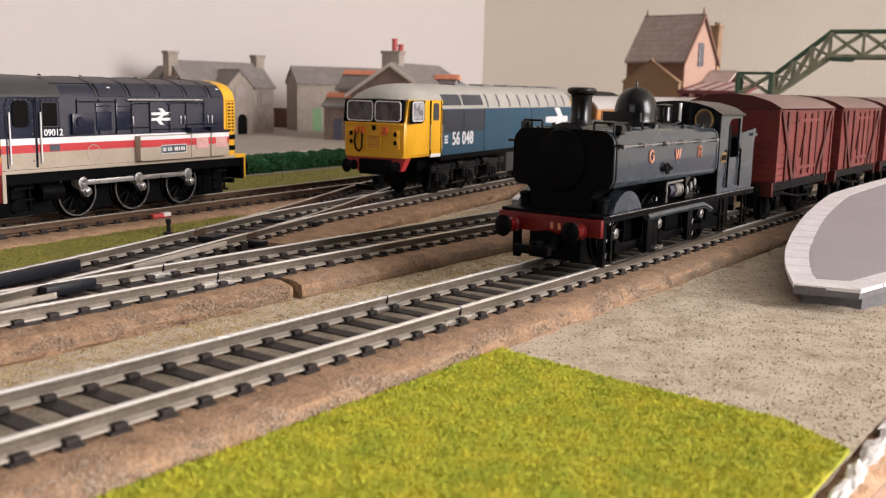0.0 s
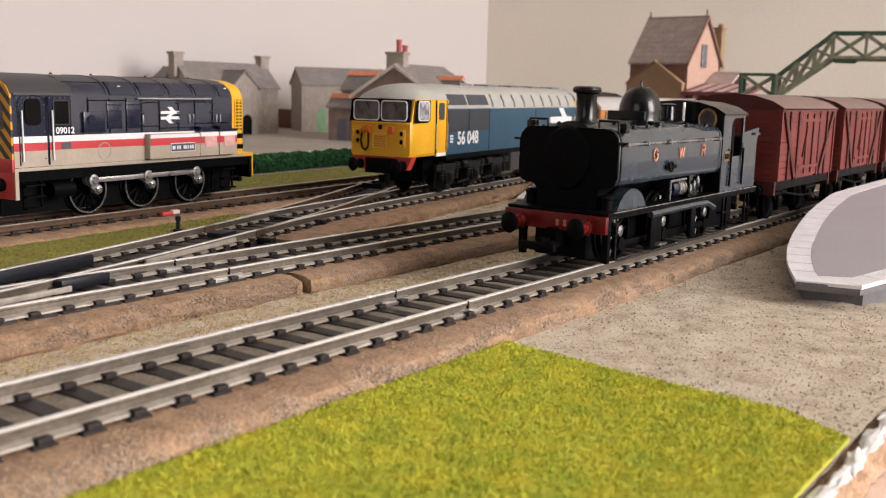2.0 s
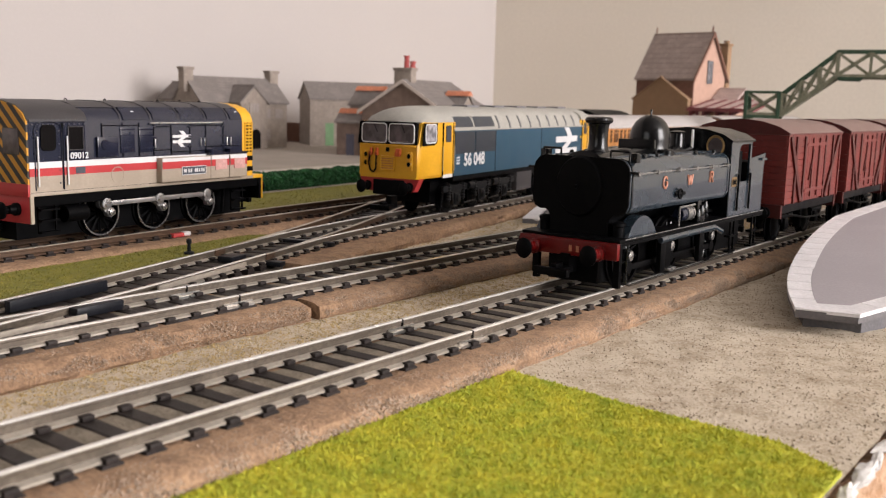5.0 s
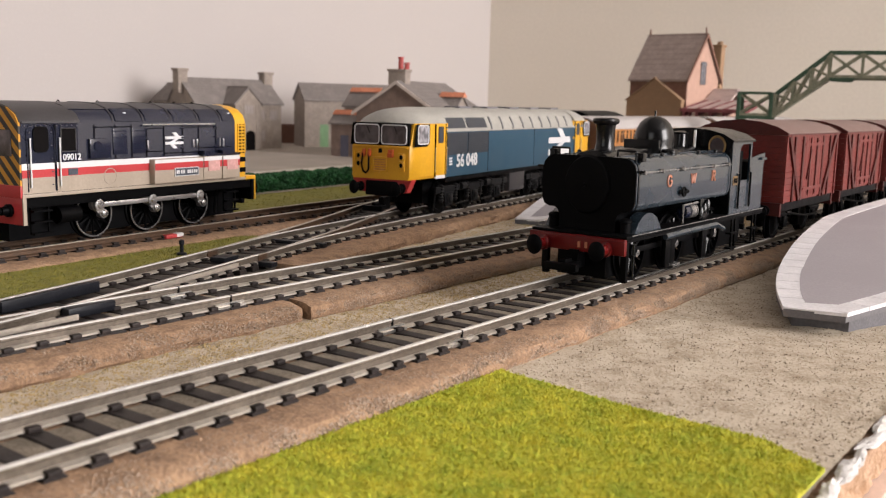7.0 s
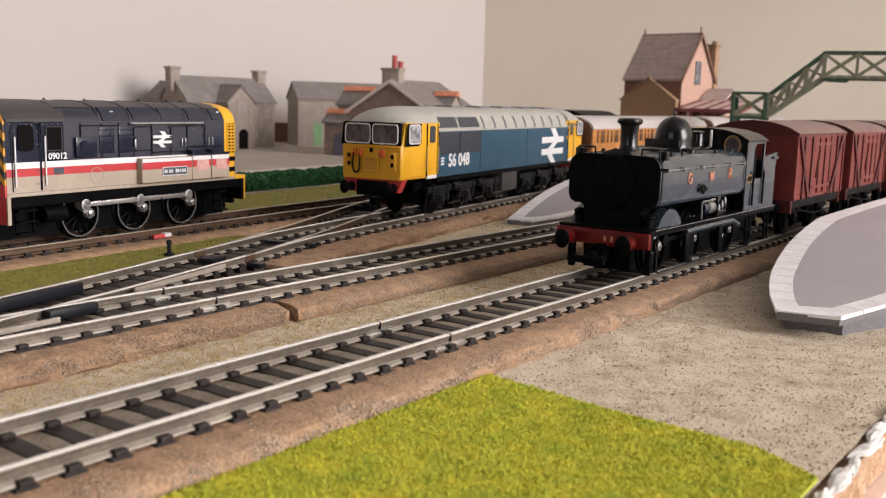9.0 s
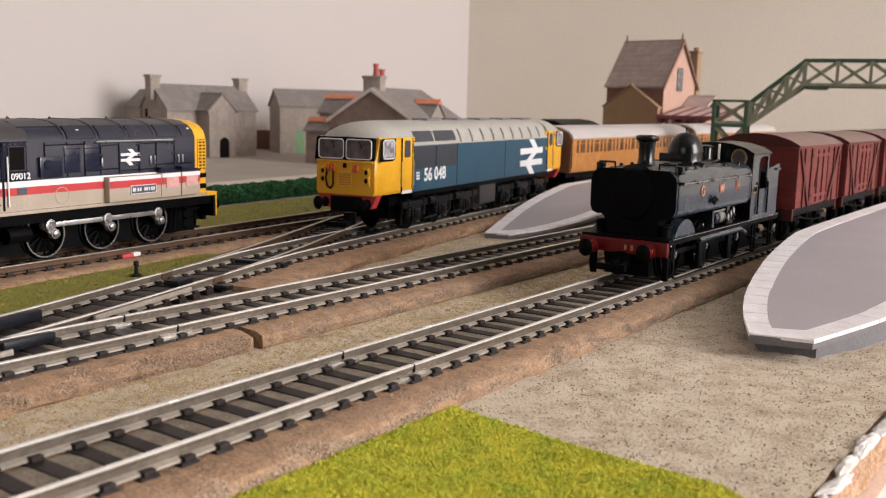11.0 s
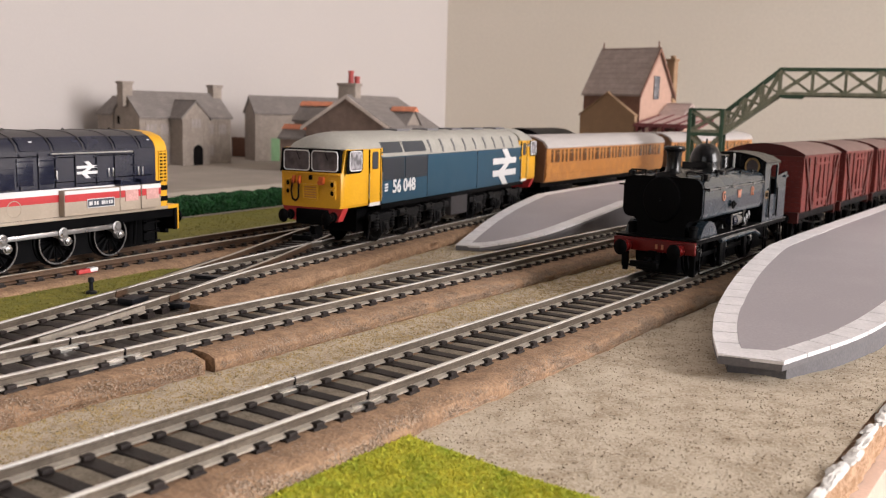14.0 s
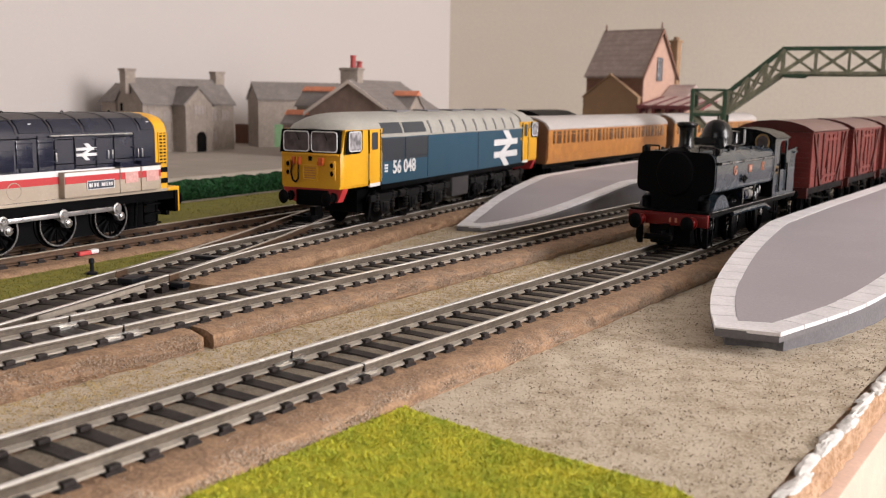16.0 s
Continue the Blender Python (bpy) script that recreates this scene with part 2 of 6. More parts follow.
def part(name, bm, material, parent=None, label="", at=None, kind=""):
    """Links a bmesh as one mesh object under a thing or part; at: its pose in the parent's space, in units."""
    me = bm if isinstance(bm, bpy.types.Mesh) else mesh_of(bm, name, material)
    ob = new(name, me)
    ob.parent = parent
    if at is not None:
        ob.matrix_basis = upose(*at)
    return tagged(ob, label, kind=kind)


def upose(x, y, z, rx=0, ry=0, rz=0):
    return pose(x * K, y * K, z * K, rx, ry, rz)


def thing(name, at, label, category, group="", kind=""):
    ob = new(name)
    ob.empty_display_size = 0.01
    ob.matrix_basis = upose(*at)
    return tagged(ob, label, category, group, kind)


def solid(name, bm, material, label, category, at=(0, 0, 0), group="", kind=""):
    ob = new(name, mesh_of(bm, name, material))
    ob.matrix_basis = upose(*at)
    return tagged(ob, label, category, group, kind)


def BM():
    return bmesh.new()


def box(bm, x0, x1, y0, y1, z0, z1, bev=0.0):
    vs = [bm.verts.new(c) for c in ((x0, y0, z0), (x1, y0, z0), (x1, y1, z0), (x0, y1, z0), (x0, y0, z1), (x1, y0, z1), (x1, y1, z1), (x0, y1, z1))]
    fs = [bm.faces.new([vs[i] for i in f]) for f in ((0, 3, 2, 1), (4, 5, 6, 7), (0, 1, 5, 4), (1, 2, 6, 5), (2, 3, 7, 6), (3, 0, 4, 7))]
    if bev:
        es = list({e for f in fs for e in f.edges})
        bmesh.ops.bevel(bm, geom=es, offset=bev, segments=2, profile=0.6, affect="EDGES")
    return bm


def prism(bm, pts, a, b, axis="x"):
    """A polygon pulled from a to b along an axis; the polygon's two coordinates are the other axes in order."""
    def P(p, t):
        return {"x": (t, p[0], p[1]), "y": (p[0], t, p[1]), "z": (p[0], p[1], t)}[axis]
    lo, hi = [bm.verts.new(P(p, a)) for p in pts], [bm.verts.new(P(p, b)) for p in pts]
    n = len(pts)
    bm.faces.new(lo), bm.faces.new(hi)
    for i in range(n):
        bm.faces.new((lo[i], lo[(i + 1) % n], hi[(i + 1) % n], hi[i]))
    return bm


def cyl(bm, p0, p1, r0, r1=None, n=16):
    p0, p1 = Vector(p0), Vector(p1)
    r1 = r0 if r1 is None else r1
    q = (p1 - p0).to_track_quat("Z", "Y")
    lo, hi = [], []
    for i in range(n):
        a = 2 * math.pi * i / n
        v = Vector((math.cos(a), math.sin(a), 0))
        lo.append(bm.verts.new(p0 + q @ (v * r0)))
        hi.append(bm.verts.new(p1 + q @ (v * r1)))
    bm.faces.new(lo), bm.faces.new(hi)
    for i in range(n):
        bm.faces.new((lo[i], lo[(i + 1) % n], hi[(i + 1) % n], hi[i]))
    return bm


def lathe(bm, prof, c=(0, 0, 0), n=24, axis="z", caps=True):
    rings = []
    for r, h in prof:
        ring = []
        for i in range(n):
            a = 2 * math.pi * i / n
            u, v = r * math.cos(a), r * math.sin(a)
            p = {"z": (u, v, h), "x": (h, u, v), "y": (u, h, v)}[axis]
            ring.append(bm.verts.new((c[0] + p[0], c[1] + p[1], c[2] + p[2])))
        rings.append(ring)
    for a, b in zip(rings, rings[1:]):
        for i in range(n):
            bm.faces.new((a[i], a[(i + 1) % n], b[(i + 1) % n], b[i]))
    if caps:
        bm.faces.new(rings[0]), bm.faces.new(rings[-1])
    return bm


def torus(bm, c, R, r, axis="y", n=28, m=8):
    rings = []
    for i in range(n):
        a = 2 * math.pi * i / n
        ring = []
        for j in range(m):
            b = 2 * math.pi * j / m
            u, w, h = (R + r * math.cos(b)) * math.cos(a), (R + r * math.cos(b)) * math.sin(a), r * math.sin(b)
            p = {"y": (u, h, w), "x": (h, u, w), "z": (u, w, h)}[axis]
            ring.append(bm.verts.new((c[0] + p[0], c[1] + p[1], c[2] + p[2])))
        rings.append(ring)
    for i in range(n):
        a, b = rings[i], rings[(i + 1) % n]
        for j in range(m):
            bm.faces.new((a[j], a[(j + 1) % m], b[(j + 1) % m], b[j]))
    return bm


def loft(bm, sections):
    """Closed cross-sections with the same number of points, joined in order and capped."""
    rings = [[bm.verts.new(p) for p in sec] for sec in sections]
    n = len(rings[0])
    for a, b in zip(rings, rings[1:]):
        for i in range(n):
            bm.faces.new((a[i], a[(i + 1) % n], b[(i + 1) % n], b[i]))
    bm.faces.new(rings[0]), bm.faces.new(rings[-1])
    return bm


def rod(bm, pts, r, n=8):
    for a, b in zip(pts, pts[1:]):
        cyl(bm, a, b, r, n=n)
    return bm


def letters(text, height, depth, material, parent, at, name="lettering", label="", bold=0.0):
    cu = bpy.data.curves.new(name, "FONT")
    cu.body, cu.size, cu.extrude, cu.offset = text, height * 1.38 * K, depth * K, bold * K
    tmp = bpy.data.objects.new(name, cu)
    scene.collection.objects.link(tmp)
    me = bpy.data.meshes.new_from_object(tmp.evaluated_get(bpy.context.evaluated_depsgraph_get()))
    bpy.data.objects.remove(tmp)
    me.materials.clear()
    me.materials.append(M[material])
    ob = new(name, me)
    ob.parent = parent
    ob.matrix_basis = upose(*at)
    return tagged(ob, label)


def path_points(knots, step):
    """A smooth line through (s, o) knots, cut into even steps: position and heading."""
    ks = np.array(knots, float)
    fine = []
    for i in range(len(ks) - 1):
        p0, p1, p2, p3 = ks[max(i - 1, 0)], ks[i], ks[i + 1], ks[min(i + 2, len(ks) - 1)]
        d = p2[0] - p1[0]
        m1 = (p2 - p0) / max(p2[0] - p0[0], 1e-6) * d
        m2 = (p3 - p1) / max(p3[0] - p1[0], 1e-6) * d
        for u in np.linspace(0, 1, 40, endpoint=False):
            fine.append((2 * u**3 - 3 * u**2 + 1) * p1 + (u**3 - 2 * u**2 + u) * m1 + (-2 * u**3 + 3 * u**2) * p2 + (u**3 - u**2) * m2)
    fine.append(ks[-1])
    w = np.array([W(*p)[:2] for p in fine])
    ln = np.r_[0, np.cumsum(np.linalg.norm(np.diff(w, axis=0), axis=1))]
    out = []
    for q in np.arange(0, ln[-1], step):
        x, y = np.interp(q, ln, w[:, 0]), np.interp(q, ln, w[:, 1])
        x2, y2 = np.interp(q + 0.5, ln, w[:, 0]), np.interp(q + 0.5, ln, w[:, 1])
        x1, y1 = np.interp(q - 0.5, ln, w[:, 0]), np.interp(q - 0.5, ln, w[:, 1])
        out.append((x, y, math.atan2(y2 - y1, x2 - x1)))
    return out


def sweep(bm, pts, section, rough=None):
    """Pulls a cross-section (offset to the right, height) along a path."""
    rings = []
    for i, (x, y, a) in enumerate(pts):
        ring = []
        for j, (o, z) in enumerate(section):
            if rough:
                k = noise.noise((x * 0.13, y * 0.13, j * 1.7)) * rough + noise.noise((x * 0.6, y * 0.6, j * 3.1)) * rough * 0.35
                o, z = o + k * (1 if o > 0 else -1), z + (k * 0.25 if z > section[0][1] + 0.1 else 0)
            ring.append(bm.verts.new((x + math.sin(a) * o, y - math.cos(a) * o, z)))
        rings.append(ring)
    n = len(section)
    for a, b in zip(rings, rings[1:]):
        for i in range(n):
            bm.faces.new((a[i], a[(i + 1) % n], b[(i + 1) % n], b[i]))
    bm.faces.new(rings[0]), bm.faces.new(rings[-1])
    return bm


GROUND = -7.5

# ---- room ----
def wall(name, u0, v0, u1, v1, z0, z1, thick, material, label, hole=None):
    bm = BM()
    a, b = Vector(R(u0, v0)), Vector(R(u1, v1))
    L, ang = (b - a).length, math.atan2(b.y - a.y, b.x - a.x)
    if hole:
        h0, h1, hz0, hz1 = hole
        for q in ((0, h0, z0, z1), (h1, L, z0, z1), (h0, h1, z0, hz0), (h0, h1, hz1, z1)):
            box(bm, q[0], q[1], 0, thick, q[2], q[3])
    else:
        box(bm, 0, L, 0, thick, z0, z1)
    return solid(name, bm, material, label, "wall", (a.x, a.y, 0, 0, 0, math.degrees(ang)), kind="structure")


wall("wall_west", RL, 0, 0, 0, FLOOR, CEIL, 100, "wall_l", "plain pale pinkish-white painted room wall")
wall("wall_north", 0, 0, 0, RW, FLOOR, CEIL, 100, "wall_r", "plain cream papered room wall")
wall("wall_east", 0, RW, RL, RW, FLOOR, CEIL, 100, "wall_d", "unseen dark brown room wall with a window opening", (150, 1250, 20, 1320))
# unseen wall; its rear window opening is added to go with the fill lamp
wall("wall_south", RL, RW, RL, 0, FLOOR, CEIL, 100, "wall_d", "unseen dark brown room wall with a window opening", (900, 2300, 100, 1250))
bm = BM()
box(bm, -150, RL + 150, -150, RW + 150, FLOOR - 40, FLOOR)
solid("floor", bm, "floor", "brown carpeted room floor", "floor", (*R(0, 0), 0, 0, WALL + 180), kind="structure")
bm = BM()
box(bm, -150, RL + 150, -150, RW + 150, CEIL, CEIL + 40)
solid("ceiling", bm, "ceiling", "unseen grey room ceiling", "ceiling", (*R(0, 0), 0, 0, WALL + 180), kind="structure")

# ---- layout board and ground ----
EDGE = 88.0          # the board's front edge, to the right of the main line
bm = BM()
# fine grid sheet so that the scatter has real relief near the viewer
pts_s = np.r_[np.arange(-180, 330, 2.6), np.arange(330, 1140, 40)]
pts_o = np.r_[np.arange(-760, -150, 30), np.arange(-150, EDGE + 0.1, 2.6)]
grid = []
for a in pts_s:
    row = []
    for o in pts_o:
        x, y, _ = W(a, o)
        k = noise.noise((x * 0.09, y * 0.09, 0)) * 0.45 + noise.noise((x * 0.45, y * 0.45, 3)) * 0.28
        lip = max(0.0, (o - EDGE + 10) / 10) ** 2 * 1.2 * noise.noise((x * 0.12, y * 0.12, 7))
        row.append(bm.verts.new((x, y, GROUND + (k if o > -150 else 0) - abs(lip))))
    grid.append(row)
for a, b in zip(grid, grid[1:]):
    for i in range(len(pts_o) - 1):
        bm.faces.new((a[i], a[i + 1], b[i + 1], b[i]))
solid("ground", bm, "ground", "baseboard surface covered with coarse sandy scatter", "ground", kind="structure")

board = thing("baseboard", (*W(0, 0), 0, 0, ANG), "chipboard layout baseboard with a rough sawn edge", "baseboard", kind="structure")
bm = BM()
box(bm, -420, 1120, -EDGE + 0.6, 760, GROUND - 9, GROUND - 1.2)
part("panel", bm, "chip", board)
bm = BM()
n = 260
rows_ = []
for i in range(n):
    x = -200 + i * 2.0
    r = []
    for j in range(9):
        z = GROUND - 1.0 - j * 1.0
        k = noise.noise((x * 0.25, z * 0.5, 1)) * 0.8 + noise.noise((x * 0.9, z * 1.2, 5)) * 0.8
        r.append(bm.verts.new((x, -EDGE - 0.3 + k, z)))
    rows_.append(r)
for a, b in zip(rows_, rows_[1:]):
    for j in range(8):
        bm.faces.new((a[j], a[j + 1], b[j + 1], b[j]))
part("sawn_edge", bm, "chip", board, "crumbling chipboard edge")
bm = BM()
box(bm, -420, 1120, -EDGE - 3.0, -EDGE + 16, GROUND - 62, GROUND - 9.3, 0.8)
part("batten", bm, "wood", board, "pinkish planed timber batten")

# torn plaster along the board's edge
for i in range(20):
    x = -60 + i * 9.0 + random.uniform(-2, 2)
    bm = BM()
    bmesh.ops.create_icosphere(bm, subdivisions=3, radius=1)
    w, h, l = random.uniform(0.8, 1.4), random.uniform(0.5, 0.9), random.uniform(4.0, 7.0)
    for v in bm.verts:
        q = v.co * 1.7 + Vector((i * 5.1, 0, 0))
        f = 1 + 0.5 * noise.noise(q) + 0.2 * noise.noise(q * 2.7) + 0.06 * noise.noise(q * 7)
        v.co = Vector((v.co.x * l * f, v.co.y * w * f, v.co.z * h * f))
    X, Y, Z = W(x, EDGE + 0.3 + random.uniform(-0.4, 0.4), GROUND - 0.3)
    solid("plaster_lump", bm, "plaster", "rough white plaster filler on the board's edge", "plaster", (X, Y, Z, 0, 0, ANG + random.uniform(-8, 8)), "plaster along the board's edge")


def patch(name, ring, z, material, label, dense, height, blade, seed, kind="stuff"):
    """A scatter mat: a thin sheet with many short fibres standing on it."""
    rnd = random.Random(seed)
    bm = BM()
    P2 = [Vector(W(*p)[:2]) for p in ring]
    low, top = [bm.verts.new((p.x, p.y, z - 0.6)) for p in P2], [bm.verts.new((p.x, p.y, z)) for p in P2]
    bm.faces.new(top)
    for i in range(len(P2)):
        bm.faces.new((low[i], low[(i + 1) % len(P2)], top[(i + 1) % len(P2)], top[i]))
    me = mesh_of(bm, name, material, False)
    vs, fs = [tuple(v.co) for v in me.vertices], [tuple(p.vertices) for p in me.polygons]
    xs, ys = [p.x for p in P2], [p.y for p in P2]

    def inside(x, y):
        c = False
        for i in range(len(P2)):
            a, b = P2[i], P2[i - 1]
            if (a.y > y) != (b.y > y) and x < (b.x - a.x) * (y - a.y) / (b.y - a.y) + a.x:
                c = not c
        return c
    made = 0
    while made < dense:
        x, y = rnd.uniform(min(xs), max(xs)), rnd.uniform(min(ys), max(ys))
        if not inside(x, y):
            continue
        made += 1
        a, h = rnd.uniform(0, math.tau), height * rnd.uniform(0.4, 1.2)
        dx, dy = math.cos(a) * blade, math.sin(a) * blade
        lx, ly = rnd.uniform(-1, 1) * h * 0.9, rnd.uniform(-1, 1) * h * 0.9
        k = len(vs)
        vs += [((x - dx) * K, (y - dy) * K, z * K), ((x + dx) * K, (y + dy) * K, z * K), ((x + lx) * K, (y + ly) * K, (z + h) * K)]
        fs.append((k, k + 1, k + 2))
    me2 = bpy.data.meshes.new(name)
    me2.from_pydata(vs, [], fs)
    me2.materials.append(M[material])
    return tagged(new(name, me2), label, "grass", kind=kind)


patch("grass", [(-25, 19.0), (-29, 48), (-30, 75), (-37, 86.5), (-190, 86.5), (-190, 18.2), (-115, 18.4), (-60, 18.0)], GROUND + 1.0, "grass",
      "bright yellow-green flocked grass mat", 70000, 0.6, 0.16, 3)
patch("grass", [(-170, -92), (-60, -108), (-26, -112), (26, -130), (62, -146), (48, -155), (15, -151), (-28, -146), (-100, -137), (-170, -128)], -4.5, "moss", "dull olive moss scatter between the tracks", 9000, 0.5, 0.16, 4)
patch("grass", [(-200, -184), (0, -187), (100, -197), (190, -207), (320, -224), (320, -298), (150, -282), (-200, -248)], GROUND + 0.8, "moss", "olive grass verge below the hedge", 9000, 0.7, 0.2, 5)


# ---- tracks ----
RAIL = [(-1.25, -2.6), (1.25, -2.6), (1.25, -2.25), (0.28, -1.95), (0.28, -0.85), (0.5, -0.65), (0.5, -0.06), (0.4, 0), (-0.4, 0), (-0.5, -0.06), (-0.5, -0.65), (-0.28, -0.85), (-0.28, -1.95), (-1.25, -2.25)]
bm = BM()
box(bm, -1.7, 1.7, -10.9, 10.9, -4.3, -2.62)
for o in (-8.7, 8.7):
    for q in (-1, 1):
        box(bm, -1.05, 1.05, o + q * 1.45 - 0.75, o + q * 1.45 + 0.75, -2.62, -1.75, 0.2)
bmesh.ops.bevel(bm, geom=[e for e in bm.edges if abs(e.verts[0].co.z + 2.62) < 0.01 and abs(e.verts[1].co.z + 2.62) < 0.01 and e.calc_length() > 2.5], offset=0.25, segments=1, affect="EDGES")
SLEEPER = mesh_of(bm, "sleeper", "sleeper")


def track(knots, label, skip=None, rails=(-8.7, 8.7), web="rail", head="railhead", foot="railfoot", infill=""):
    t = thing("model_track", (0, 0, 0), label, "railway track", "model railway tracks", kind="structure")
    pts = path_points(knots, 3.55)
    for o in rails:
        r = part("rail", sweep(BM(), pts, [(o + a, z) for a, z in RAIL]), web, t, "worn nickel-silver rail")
        part("rail_head", sweep(BM(), pts, [(o - 0.52, -0.22), (o + 0.52, -0.22), (o + 0.52, -0.02), (o + 0.42, 0.05), (o - 0.42, 0.05), (o - 0.52, -0.02)]), head, r, "polished running surface with its highlight in the colour")
        # foot strips are toned by the light they catch beside the web
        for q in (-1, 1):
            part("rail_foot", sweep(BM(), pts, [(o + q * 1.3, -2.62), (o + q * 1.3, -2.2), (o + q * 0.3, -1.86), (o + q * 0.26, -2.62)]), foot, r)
    if infill:
        part("ballast_infill", sweep(BM(), pts, [(-7.2, -3.6), (-7.2, -3.05), (-3, -2.9), (3, -2.9), (7.2, -3.05), (7.2, -3.6)], 0.35), infill, t, "grey-brown ballast between the sleepers")
    for x, y, a in path_points(knots, 7.1):
        if skip and skip(x, y):
            continue
        part("sleeper", SLEEPER, "sleeper", t, at=(x, y, random.uniform(-0.1, 0.05), 0, 0, math.degrees(a) + random.uniform(-1.2, 1.2)))
    return t, pts


MAIN = [(-175, 0), (0, 0), (200, 0), (420, 0), (700, 0), (1000, 6)]
MID = [(-190, -61.9), (0, -61.9), (300, -61.9), (1000, -61.9)]
UP = [(-190, -64), (-120, -68), (-54, -83.2), (4, -101), (40, -112.5), (63, -118.5), (112, -128), (164, -137), (264, -153.5), (336, -168), (560, -184), (800, -190), (1000, -190)]
BACK = [(-260, -133), (-100, -152), (14, -165.4), (150, -181), (300, -198), (600, -226)]
LINK = [(8, -102), (40, -114), (72, -127), (110, -144), (150, -162), (200, -180), (250, -192)]
main_track, _ = track(MAIN, "main line of nickel-silver rail on dark plastic sleepers", infill="infill")
mid_track, _ = track(MID, "second line of nickel-silver rail on dark plastic sleepers", infill="infill")
up_track, _ = track(UP, "turnout and platform line on dark plastic sleepers", skip=lambda x, y: (y - 209.8) * DY + (x - 12) * DX < -88, infill="bed")
back_track, _ = track(BACK, "shunting line of worn rail on dark plastic sleepers", web="rust", head="dullhead", foot="rust")
link_track, _ = track(LINK, "crossover between two lines with dull rail", skip=lambda x, y: not 62 < (y - 209.8) * DY + (x - 12) * DX < 190, web="rust", head="dullhead", foot="rust")

FOAM = [(-18.3, GROUND - 0.6), (-18.9, -6.9), (-19.0, -5.6), (-18.3, -4.3), (-16.6, -3.45), (-14, -3.2), (-8, -3.15), (0, -3.15), (8, -3.15), (14, -3.2), (16.6, -3.45), (18.3, -4.3), (19.0, -5.6), (18.9, -6.9), (18.3, GROUND - 0.6)]


def foam(knots, label, section=FOAM, rough=0.5):
    return solid("foam_underlay", sweep(BM(), path_points(knots, 1.6), section, rough), "foam", label, "track underlay", group="foam underlay strips")


foam([(-178, 0), (0, 0), (300, 0), (900, 0)], "brown granular foam underlay beneath the main line")
foam([(-178, -61.9), (-100, -61.6), (-19.5, -62.4)], "brown granular foam underlay with a torn end", [(o * (1.0 if o > 0 else 0.93), z) for o, z in FOAM], 1.1)
foam([(-17.0, -61.9), (100, -61.9), (300, -61.9), (900, -61.9)], "brown granular foam underlay beneath the second line")
foam([(14, -99.5), (40, -109), (63, -116.5), (112, -127), (164, -137.5), (264, -153.5), (336, -168), (560, -184), (900, -190)], "brown granular foam underlay beneath the platform line", [(o * 1.06, z) for o, z in FOAM], 1.3)
bm = BM()
prism(bm, [W(a, o)[:2] for a, o in ((-150, -58), (-60, -70), (-5, -86), (45, -100), (100, -118), (160, -140), (190, -170), (120, -170), (50, -142), (0, -116), (-50, -99), (-150, -86))], -5.4, -4.25, "z")
solid("turnout_bed", bm, "bed", "dark brown scatter bed beneath the turnout", "track bed", kind="structure")
foam([(-260, -133), (-100, -152), (14, -165.4), (150, -181), (300, -198), (590, -225)], "brown granular foam underlay beneath the shunting line")

# rail joiners
for knots, s, o0 in ((MAIN, -25.5, 0), (MID, -32, -61.9)):
    for o, q in ((8.7, 0.0), (-8.7, -2.0)):
        x, y, _ = W(s + q - (3 if o0 else 0), o0 + o)
        bm = BM()
        box(bm, -4.4, 4.4, -1.5, 1.5, -2.75, -2.15)
        box(bm, -4.4, 4.4, -0.75, 0.75, -2.2, -1.5)
        solid("rail_joiner", bm, "joiner", "small bright steel rail joiner", "rail joiner", (x, y, 0, 0, 0, ANG), "rail joiners")
        bm = BM()
        box(bm, -0.2, 0.2, -0.58, 0.58, -1.9, 0.06)
        solid("rail_gap", bm, "hole", "dark gap between two rail ends", "rail joint", (x + 0.6 * DX, y + 0.6 * DY, 0, 0, 0, ANG), "rail joints")


